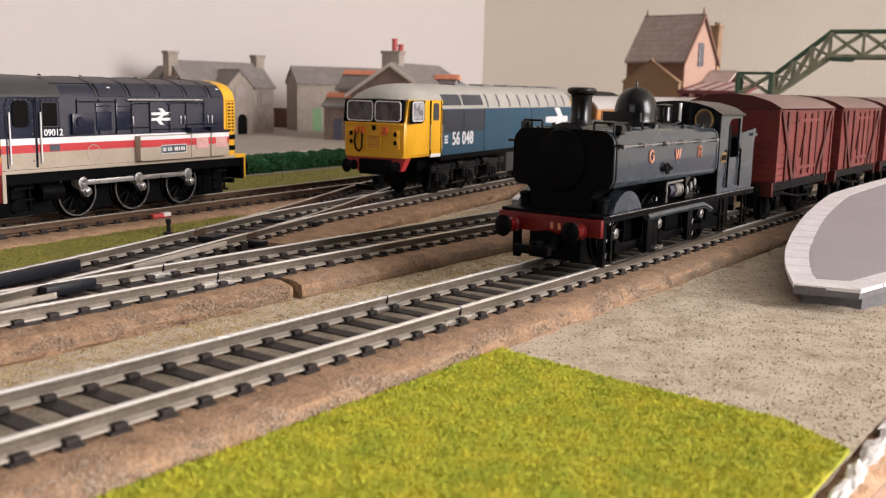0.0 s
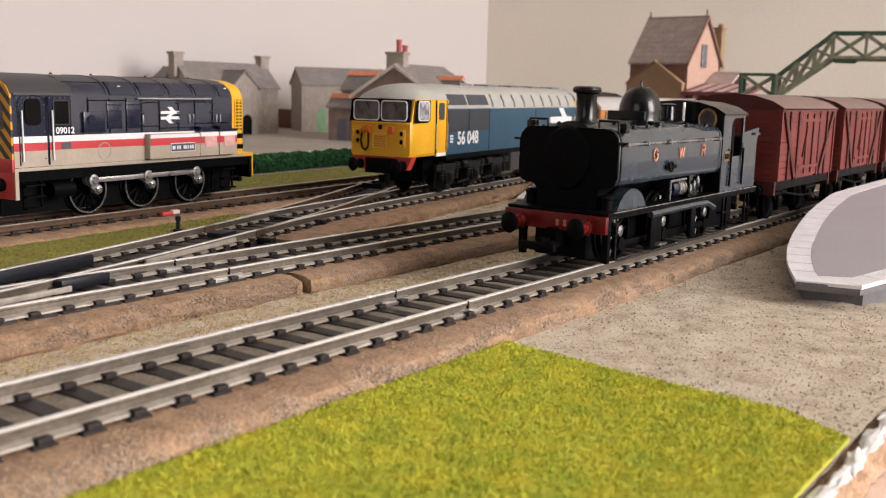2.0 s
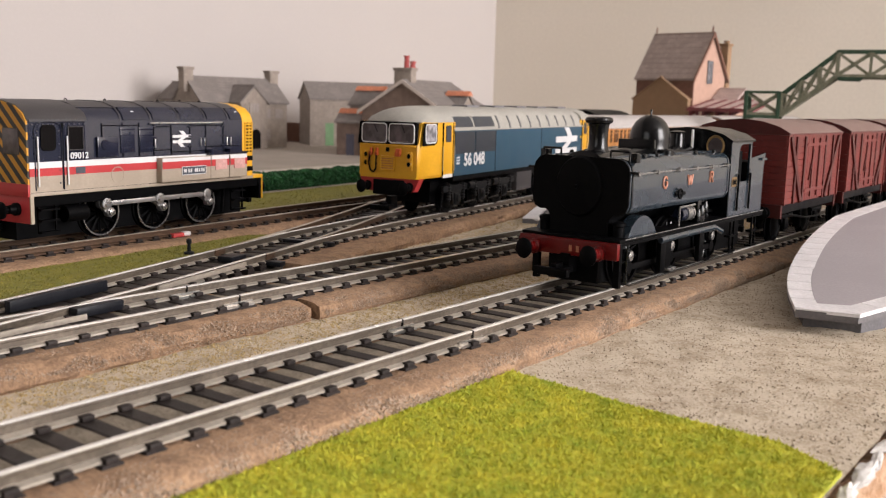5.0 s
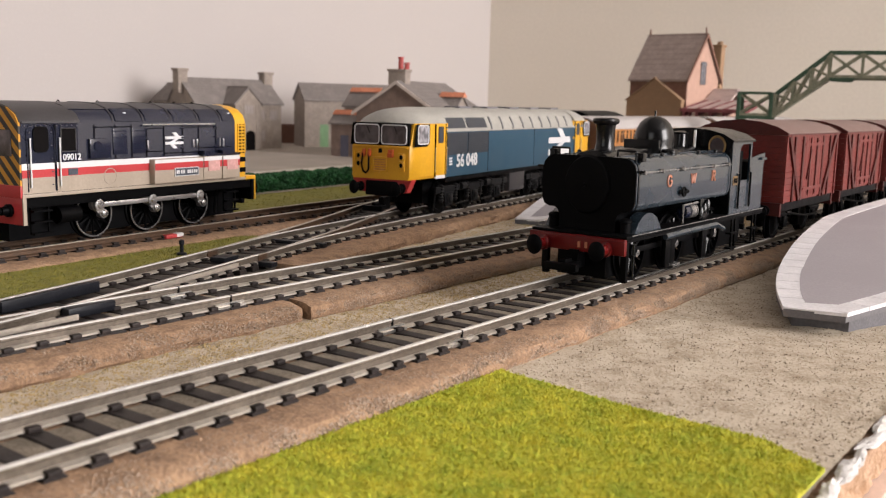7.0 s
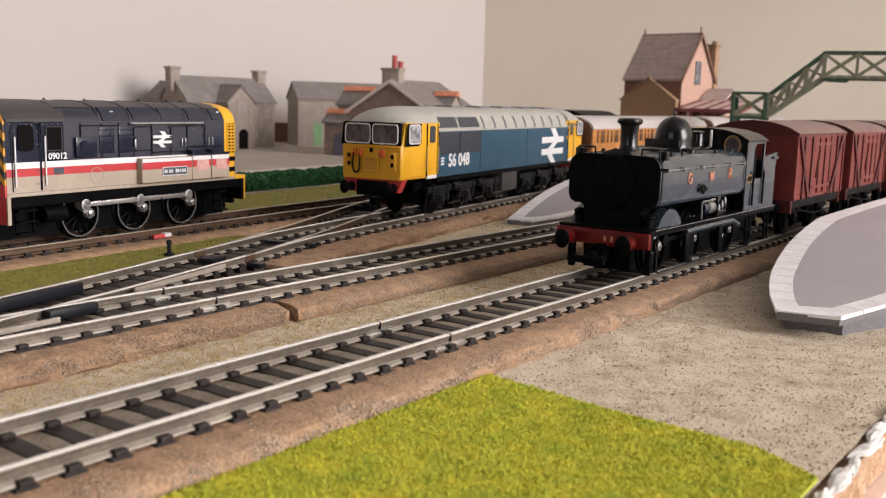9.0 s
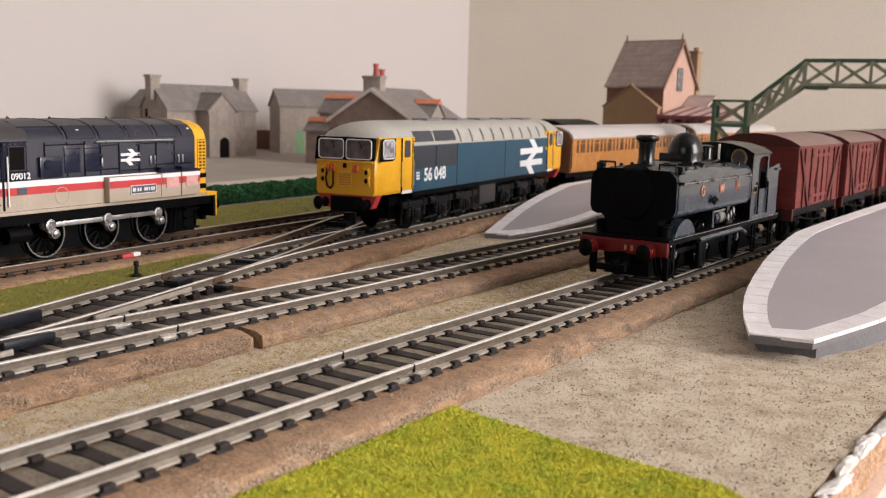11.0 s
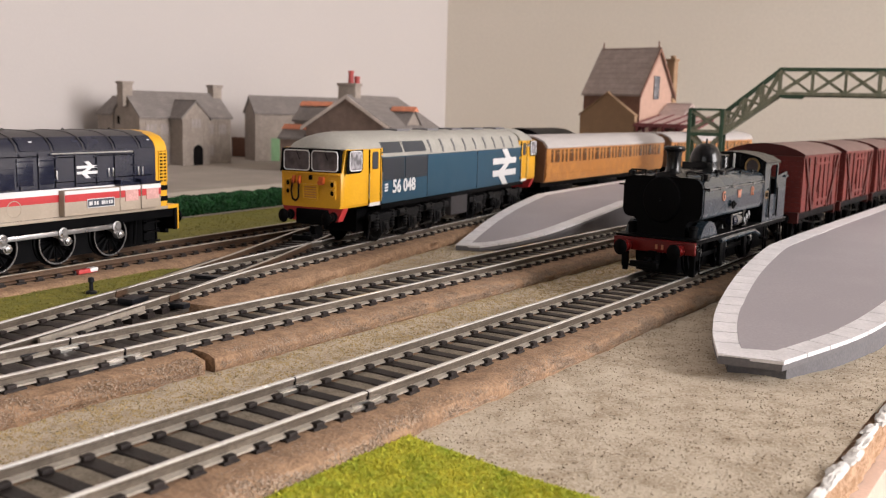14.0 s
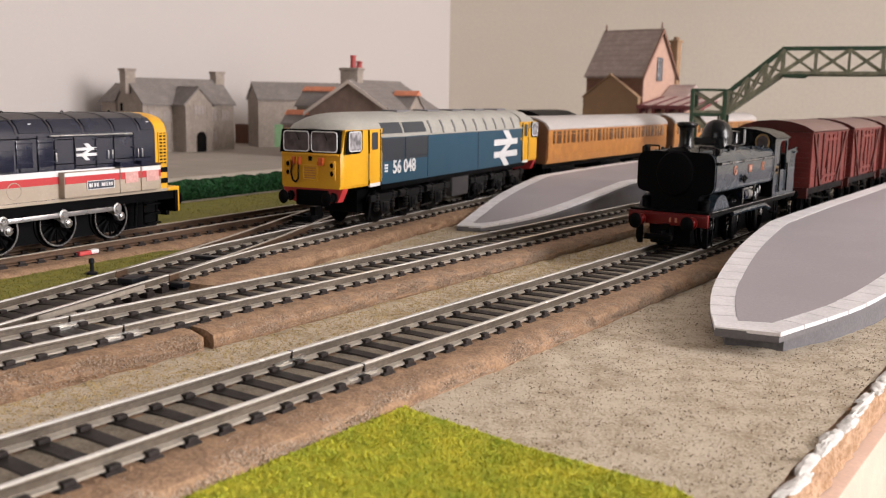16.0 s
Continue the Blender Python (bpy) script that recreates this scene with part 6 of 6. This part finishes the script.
def opening(parent, name, x0, x1, y, z0, z1, glassm, framem, label="", arch=False, bars=True):
    """A recessed opening on a wall that faces -y."""
    bm = BM()
    if arch:
        xm, r = (x0 + x1) / 2, (x1 - x0) / 2
        pts = [(x0, z0), (x1, z0)] + [(xm + r * math.cos(a), z1 - r + r * math.sin(a)) for a in np.linspace(0, math.pi, 9)]
        prism(bm, pts, y - 0.25, y + 0.4, "y")
    else:
        box(bm, x0, x1, y - 0.25, y + 0.4, z0, z1)
    o = part(name, bm, glassm, parent, label)
    if bars:
        fr = BM()
        for q in ((x0 - 0.8, x1 + 0.8, z1, z1 + 1.4), (x0 - 1.0, x1 + 1.0, z0 - 1.2, z0)):
            box(fr, q[0], q[1], y - 0.9, y + 0.3, q[2], q[3])
        part("lintel_and_sill", fr, framem, o)
        fr = BM()
        for x in np.linspace(x0, x1, 4):
            box(fr, x - 0.35, x + 0.35, y - 0.5, y + 0.3, z0, z1)
        part("mullion", fr, framem, o)
    return o


def chimney(parent, x0, x1, y0, y1, z0, z1, m, pots=(), potm="pot"):
    bm = box(BM(), x0, x1, y0, y1, z0, z1, 0.3)
    box(bm, x0 - 1, x1 + 1, y0 - 1, y1 + 1, z1 - 2.5, z1, 0.3)
    c = part("chimney", bm, m, parent)
    for x, y, h in pots:
        part("chimney_pot", lathe(BM(), [(2.6, z1), (2.2, z1 + h - 2), (2.8, z1 + h - 1.6), (2.8, z1 + h), (1.8, z1 + h), (1.7, z1 + h - 3)], (x, y, 0), 14), potm, c, "red clay chimney pot")
    return c


def stone_courses(parent, x0, x1, y, z0, z1, m, seed, h=3.0):
    """Blocks of stone standing a little proud of a wall that faces -y, joined as one skin."""
    rnd = random.Random(seed)
    bm = BM()
    z = z0
    while z < z1 - h * 0.6:
        x = x0
        while x < x1 - 1:
            w = min(rnd.uniform(3.5, 8), x1 - x)
            d = rnd.uniform(0.1, 0.45)
            box(bm, x + 0.12, x + w - 0.12, y - d, y + 0.2, z + 0.12, min(z + h - 0.12, z1))
            x += w
        z += h
    return part("stone_facing", bm, m, parent, kind="stuff")


def stone_house():
    h = thing("stone_house", (-272.5, 946.5, 0, 0, 0, 49), "grey stone model house with a slate roof and arched porch", "house")
    Z = GROUND
    b = gable_block(h, "wall", 5, 114, -24, 24, Z, 41.5, 63.5, "stone")
    gable_roof(h, 5, 114, -24, 24, 41.5, 63.5, "slate")
    gable_block(h, "porch_wing", 39.5, 71.5, -44, -20, Z, 41, 56, "stone", along="y")
    gable_roof(h, 39.5, 71.5, -44, -12, 41, 56, "slate", along="y")
    gable_block(h, "rear_wing", 3, 38, 20, 46, Z, 43, 58, "stone", along="y")
    gable_roof(h, 3, 38, 20, 46, 43, 58, "slate", along="y")
    chimney(h, -0.5, 10.5, -5, 5, 50, 74.5, "stone")
    chimney(h, 106.5, 117.5, -5, 5, 50, 74.5, "stone")
    opening(h, "doorway", 52, 63.5, -44.2, Z, 14, "hole", "stone", "dark arched doorway", True, False)
    opening(h, "window", 50, 61.5, -44.2, 31, 39.5, "interior", "stone", "small mullioned window")
    for x0, x1, z0, z1 in ((12, 24, 24, 34), (28, 37, 24, 34), (12, 24, 2, 13), (80, 92, 24, 34), (80, 92, 2, 13), (98, 108, 24, 34)):
        opening(h, "window", x0, x1, -24.2, z0, z1, "interior", "stone", "small mullioned window")
    stone_courses(h, 5, 39, -24, Z, 40, "stone", 1)
    stone_courses(h, 72, 114, -24, Z, 40, "stone", 2)
    stone_courses(h, 39.5, 51, -44, Z, 40, "stone", 3)
    stone_courses(h, 64.5, 71.5, -44, Z, 40, "stone", 4)
    part("gable_window", box(BM(), 4.6, 5.4, 10, 14, 33, 41), "hole", h)
    return h


def station_house():
    h = thing("station_house", (-48.5, 866.8, 0, 0, 0, -27), "brown model station house with orange ridge tiles", "house")
    Z = GROUND
    gable_block(h, "wall", -42, 44, 0, 96, Z, 38, 63.5, "brownwall", along="y")
    gable_roof(h, -42, 44, 0, 96, 38, 63.5, "slate", along="y", over=4)
    for sgn in (-1, 1):
        bm = prism(BM(), [(1, 65.6), (1, 62.4), (1 + sgn * 47.5, 33.2), (1 + sgn * 47.5, 36.4)], -2.6, -1.2, "y")
        part("bargeboard", bm, "board", h, "pale pinkish bargeboard")
    chimney(h, -13.0, 5.0, 8, 18, 52, 76.5, "stone", ((-2.5, 13, 11), (2.5, 15.5, 6)))
    gable_block(h, "side_wing", 20, 44, 34, 62, Z, 40, 53, "stone", along="x")
    gable_roof(h, 20, 44, 34, 62, 40, 53, "slate", along="x")
    gable_block(h, "side_wing", -82, -30, 40, 70, Z, 42, 56, "stone", along="x")
    gable_roof(h, -82, -30, 40, 70, 42, 56, "slate", along="x")
    for x0, x1, y, z in ((22, 47, 48, 55.5), (-83, -48, 55, 58.5), (-74, -47, 12, 36.5)):
        part("ridge_tiles", prism(BM(), [(y - 5.0, z - 3.2), (y, z + 1.4), (y + 5.0, z - 3.2)], x0, x1), "tile", h, "orange clay ridge tiles")
    gable_block(h, "porch", -72, -46, 2, 22, Z, 26, 34.5, "brownwall", along="x")
    gable_roof(h, -72, -46, 2, 22, 26, 34.5, "slate", along="x")
    opening(h, "door", -61, -52, 1.8, Z, 14, "doorblue", "board", "dark blue door", False, False)
    opening(h, "window", -14, 16, -0.2, 16, 32, "interior", "board", "wide window in the gable")
    stone_courses(h, -42, 44, 0, Z, 38, "brownwall", 7, 3.4)
    return h


def grey_cottage():
    h = thing("cottage", (-145.9, 1087.8, 0, 0, 0, 25), "grey stone model cottage with a green door", "house")
    Z = GROUND
    gable_block(h, "wall", -26, 92, -20, 22, Z, 47, 63, "stone")
    gable_roof(h, -26, 92, -20, 22, 47, 63, "slate")
    opening(h, "door", -8, 2, -20.2, Z, 19, "doorgreen", "stone", "pale green plank door", False, False)
    opening(h, "window", 14, 26, -20.2, 24, 36, "interior", "stone", "small mullioned window")
    stone_courses(h, -26, 92, -20, Z, 46, "stone", 9)
    return h


def tall_house():
    h = thing("tall_house", (239.5, 898.0, 0, 0, 0, -42), "tall brown and pink brick model house with a steep slate roof", "house")
    Z = GROUND
    gable_block(h, "wall", -60, 0, -30, 30, Z, 76, 115, "brickpink")
    part("front_wall", box(BM(), -60.3, -0.4, -30.6, -29.6, Z, 76), "darkbrick", h, "dark brick front wall")
    gable_roof(h, -60, 0, -30, 30, 76, 115, "slate_warm", over=3.5, label="steep grey-brown slate roof")
    for sgn in (-1, 1):
        part("bargeboard", prism(BM(), [(0, 117.5), (0, 113.8), (sgn * 34.5, 70.2), (sgn * 34.5, 73.5)], 1.6, 2.8), "darkbrick", h, "dark red bargeboard")
    gable_block(h, "front_wing", -60, -2, -36, -30, Z, 54, 74, "ochre", "ochre-brown front gable", along="y")
    gable_roof(h, -60, -2, -36, -30, 54, 74, "ochre", along="y", over=1.0, t=0.6)
    for x in (-59, 0):
        part("finial", lathe(BM(), [(1.0, 115), (0.8, 121), (0.2, 123.5)], (x, 0, 0), 8), "darkbrick", h)
    chimney(h, -8, 0, 33, 41, Z, 109, "ochre", ((-4, 38, 3),), "ochre")
    w = part("gable_window", box(BM(), -0.2, 0.5, -6, 3, 70, 90, 0.3), "grey_reflection", h, "tall gable window")
    fr = BM()
    for y in (-6, -1.5, 3):
        box(fr, 0.2, 0.9, y - 0.5, y + 0.5, 69.5, 90.5)
    for z in (69.5, 80, 90):
        box(fr, 0.2, 0.9, -6.5, 3.5, z, z + 0.9)
    part("window_frame", fr, "platedark", w)
    return h


def canopy():
    c = thing("station_canopy", (239.5, 898.0, 0, 0, 0, -42), "station building with a dark red glazed canopy", "canopy")
    part("building", box(BM(), 3, 26, 0, 40, GROUND, 52), "brickpink", c, "pale pink station building")
    gable_roof(c, 3, 26, 0, 40, 52, 64, "canopy")
    part("canopy_roof", prism(BM(), [(-44, 46), (-44, 47), (0, 55), (0, 54)], 3, 62), "canopy", c, "pinkish canopy glazing")
    for i in range(5):
        x = 4 + i * 13
        part("canopy_beam", prism(BM(), [(-44, 40), (-44, 47.6), (0, 55.6), (0, 51)], x, x + 2.6), "reddark", c, "dark red canopy beam")
    part("canopy_fascia", box(BM(), 2, 63, -45.2, -44, 44, 47.4), "reddark", c, "dark red canopy edge")
    for x in (10, 56):
        part("canopy_post", cyl(BM(), (x, -40, GROUND), (x, -40, 46), 1.3, n=10), "reddark", c)
    return c


def footbridge():
    b = thing("footbridge", (212.5, 693.3, 0, 0, 0, -24), "green and stone-coloured lattice footbridge over the tracks", "footbridge")
    Z, Wd = GROUND, 22.0

    def bar(p, q, w, m, name, d=0.9):
        p, q = Vector(p), Vector(q)
        a = (q - p)
        L = a.length
        ang = math.degrees(math.atan2(a.z, a.x))
        part(name, box(BM(), 0, L, -d, d, -w / 2, w / 2), m, b, at=(p.x, p.y, p.z, 0, -ang, 0))

    def panel(x0, z0, t0, x1, z1, t1, y, rail="bridge"):
        """A lattice panel between two posts; z0..t0 and z1..t1 are its heights at either end."""
        bar((x0, y, z0 + 1), (x1, y, z1 + 1), 2.0, "lattice", "bottom_rail", 1.1)
        bar((x0, y, t0 - 0.6), (x1, y, t1 - 0.6), 1.6, rail, "top_rail", 1.3)
        bar((x0, y, z0 + 1.5), (x1, y, t1 - 1.5), 1.5, "lattice", "brace")
        bar((x0, y + 0.6, t0 - 1.5), (x1, y + 0.6, z1 + 1.5), 1.5, "lattice", "brace")
        part("post", box(BM(), x0 - 0.9, x0 + 0.9, y - 1.2, y + 1.2, z0, t0), "lattice", b)
    for y in (0, Wd):
        # tower
        for x in (0, 22.5):
            part("tower_post", box(BM(), x - 1.3, x + 1.3, y - 1.3, y + 1.3, Z, 60.3, 0.2), "bridge", b, "green tower post")
        for z0, z1 in ((Z, 18), (18, 42)):
            bar((0, y, z0), (22.5, y, z1), 2.2, "lattice", "brace")
            bar((0, y + 0.6, z1), (22.5, y + 0.6, z0), 2.2, "lattice", "brace")
            bar((0, y, z1), (22.5, y, z1), 2.4, "bridge", "cross_beam", 1.2)
        panel(0, 43, 60.3, 22.5, 43, 60.3, y)
        # rising flight
        n = 3
        for i in range(n):
            f0, f1 = i / n, (i + 1) / n
            L0, L1 = 25 + 34.5 * f0, 25 + 34.5 * f1
            panel(L0, 44 + 27 * f0, 60 + 29 * f0, L1, 44 + 27 * f1, 60 + 29 * f1, y)
        # level span
        for i in range(8):
            x0 = 59.5 + i * 21.5
            panel(x0, 71, 89.5, x0 + 21.5, 71, 89.5, y)
        for x in (60.5, 146.5, 210):
            part("bracket", prism(BM(), [(x, 71), (x + 17, 71), (x + 14, 68.5), (x, 69)], y - 1, y + 1, "y"), "bridge", b, "green deck bracket")
    part("landing", box(BM(), -1, 24, 0, Wd, 42, 43.4), "lattice", b)
    part("deck", box(BM(), 59.5, 232, 0, Wd, 70, 71.6), "lattice", b)
    part("stringer", prism(BM(), [(24, 42), (24, 44.5), (59.5, 71.6), (59.5, 69)], 0, Wd, "y"), "lattice", b)
    for i in range(14):
        x = 25 + i * 2.5
        part("step", box(BM(), x, x + 2.6, 1, Wd - 1, 43.8 + i * 1.95, 45.4 + i * 1.95), "lattice", b)
    for y in (0, Wd):
        part("far_post", box(BM(), 229, 232, y - 1.3, y + 1.3, Z, 71, 0.2), "bridge", b)
    return b


stone_house()
station_house()
grey_cottage()
tall_house()
canopy()
footbridge()
f = thing("garden_fence", (-192.5, 1137.5, 0, 0, 0, -10), "small dark red-brown plank fence", "fence")
for i in range(6):
    part("board", box(BM(), -9 + i * 3.1, -9 + i * 3.1 + 2.9, -0.6, 0.6, GROUND, 16.5 + (i % 2) * 0.4), "darkbrick", f)
part("rail", box(BM(), -9, 9.6, 0.6, 1.2, 9, 11), "darkbrick", f)
rv = thing("covered_wagon", (97, 655, 0, 0, 0, 60), "dark covered wagon standing on a far line", "wagon")
part("body", box(BM(), -32, 32, -14, 14, 10, 40), "frame_black", rv)
part("roof", prism(BM(), [(-15, 39.5), (-15, 40.6), (-8, 43.4), (0, 44.2), (8, 43.4), (15, 40.6), (15, 39.5)], -33, 33), "frame_black", rv)
part("underframe", box(BM(), -28, 28, -10, 10, GROUND, 10), "frame_black", rv)


# ---- loose grains ----
def grains(name, material, label, n, areas, r0, r1, seed):
    """Loose chips lying on the ground, far too many to count, as one object."""
    rnd = random.Random(seed)
    vs, fs = [], []
    for i in range(n):
        s0, s1, o0, o1, z, zj = areas[i % len(areas)]
        x, y, _ = W(rnd.uniform(s0, s1), rnd.uniform(o0, o1))
        r = rnd.uniform(r0, r1)
        k = len(vs)
        a = rnd.uniform(0, 6.3)
        e = rnd.uniform(1.0, 2.2)
        if isinstance(z, tuple):
            f = (rnd.random())
            x, y, _ = W(rnd.uniform(s0, s1), o0 + (o1 - o0) * f)
            zz = z[0] + (z[1] - z[0]) * f
        else:
            zz = z + noise.noise((x * 0.09, y * 0.09, 0)) * 0.45 * zj + noise.noise((x * 0.45, y * 0.45, 3)) * 0.28 * zj
        for q in range(3):
            b = a + q * 2.1
            vs.append(((x + math.cos(b) * r * (e if q == 0 else 1)) * K, (y + math.sin(b) * r * (e if q == 0 else 1)) * K, (zz - 0.1) * K))
        vs.append((x * K, y * K, (zz + r * rnd.uniform(0.5, 1.1)) * K))
        fs += [(k, k + 1, k + 3), (k + 1, k + 2, k + 3), (k + 2, k, k + 3)]
    me = bpy.data.meshes.new(name)
    me.from_pydata(vs, [], fs)
    me.materials.append(M[material])
    return tagged(new(name, me), label, "scatter", kind="stuff")


G0 = GROUND + 0.05
FRONT = [(-40, 330, 19, 86, G0, 1)] * 3 + [(-170, 250, -42, -19, G0, 1)] * 2 + [(60, 330, -112, -82, G0, 1)]
grains("dark_grains", "grit_dark", "dark brown chips in the sandy scatter", 12000, FRONT[:3], 0.08, 0.22, 21)
grains("pale_grains", "grit_pale", "pale sandy chips in the scatter", 16000, FRONT, 0.10, 0.26, 22)
BEDS = []
for o, s0, s1 in [(0, a, a + 60) for a in range(-150, 330, 60)] + [(-61.9, -120, -20.5), (-61.9, -15.5, 60)] + [(-61.9, a, a + 60) for a in range(60, 330, 60)]:
    BEDS += [(s0, s1, o + 12.0, o + 16.6, (-3.2, -3.45), 0), (s0, s1, o + 16.6, o + 18.3, (-3.5, -4.35), 0), (s0, s1, o + 18.3, o + 19.0, (-4.35, -5.6), 0), (s0, s1, o + 18.95, o + 18.9, (-5.6, -6.9), 0)]
grains("foam_granules", "grit_foam", "coarse granules on the brown foam underlay", 56000, BEDS, 0.12, 0.27, 23)
grains("foam_granules", "grit_dark", "dark granules on the brown foam underlay", 12000, BEDS, 0.08, 0.19, 24)
MIDDLE = [(-178, 330, -43, -19, G0, 1)] * 3 + [(60, 400, -122, -82, G0, 1)]
grains("yellow_grains", "grit_yellow", "yellow sandy chips in the scatter between the lines", 46000, MIDDLE, 0.10, 0.26, 25)
grains("olive_grains", "grit_olive", "olive chips in the scatter between the lines", 9000, MIDDLE, 0.10, 0.24, 26)

engine, engine_wheels, engine_rods = tank_engine()
first_van = goods_van()
vans = []
for i in range(5):
    v = first_van if i == 0 else copy_thing(first_van, upose(0, 0, 0))
    vans.append((v, 177.0 + i * 78.6))
van_axles = [(v, van_wheels(v)) for v, _ in vans]
diesel()
shunter()
coach = carriage()
COACH_AT = [(77.8 + math.cos(radians(57.4)) * 112, 579.7 + math.sin(radians(57.4)) * 112, 57.4), (*W(560 + 132, -187.5)[:2], 54.0)]
coach.matrix_basis = upose(*COACH_AT[0][:2], 0, 0, 0, COACH_AT[0][2])
copy_thing(coach, upose(*COACH_AT[1][:2], 0, 0, 0, COACH_AT[1][2]))


# ---- motion ----
RUN = [(0, 0), (3.9, 0), (4.5, 2.2), (5, 4.7), (7.5, 17.6), (8, 21.8), (8.5, 26.7), (9, 34.3), (11.5, 72.9), (12, 80.8), (12.5, 88.8), (13, 96.7), (13.5, 104.9), (14, 112.5), (14.5, 119.0), (15, 123.2), (15.5, 125.0), (16, 125.1)]


def run(t):
    """How far the train has rolled back at t seconds: a smooth line through RUN."""
    ts, ds = [r[0] for r in RUN], [r[1] for r in RUN]
    sl = []
    for i in range(len(ts)):
        if i in (0, len(ts) - 1):
            sl.append(0.0)
        else:
            a, b = (ds[i] - ds[i - 1]) / (ts[i] - ts[i - 1]), (ds[i + 1] - ds[i]) / (ts[i + 1] - ts[i])
            sl.append(0.0 if a * b <= 0 else 2 * a * b / (a + b))
    i = min(max(int(np.searchsorted(ts, t, side="right")) - 1, 0), len(ts) - 2)
    d = ts[i + 1] - ts[i]
    u = (t - ts[i]) / d
    return (2 * u**3 - 3 * u**2 + 1) * ds[i] + (u**3 - 2 * u**2 + u) * sl[i] * d + (-2 * u**3 + 3 * u**2) * ds[i + 1] + (u**3 - u**2) * sl[i + 1] * d


def motions():
    times = [i * 0.25 for i in range(65)]
    walk(engine, [(t, upose(*W(3.8 + run(t), 0), 0, 0, ANG)) for t in times])
    for v, s in vans:
        walk(v, [(t, upose(*W(s + run(t), 0), 0, 0, ANG)) for t in times])

    def roll(wheel, r, x, y, side):
        flip = 180 if side > 0 else 0
        k = -1 if side > 0 else 1
        walk(wheel, [(t, upose(x, y, r, 0, 0, flip) @ pose(0, 0, 0, 0, k * math.degrees(run(t) / r))) for t in times])
    for w in engine_wheels:
        roll(*w)
    for _, axles in van_axles:
        for w in axles:
            roll(*w)
    for ob, sgn in engine_rods:
        rows = []
        for t in times:
            a = run(t) / 8.1 + (0 if sgn > 0 else math.pi / 2)
            rows.append((t, upose(35.7 - 3.4 * math.sin(a), -12.4 * sgn, 8.1 - 3.4 * math.cos(a))))
        walk(ob, rows)


motions()
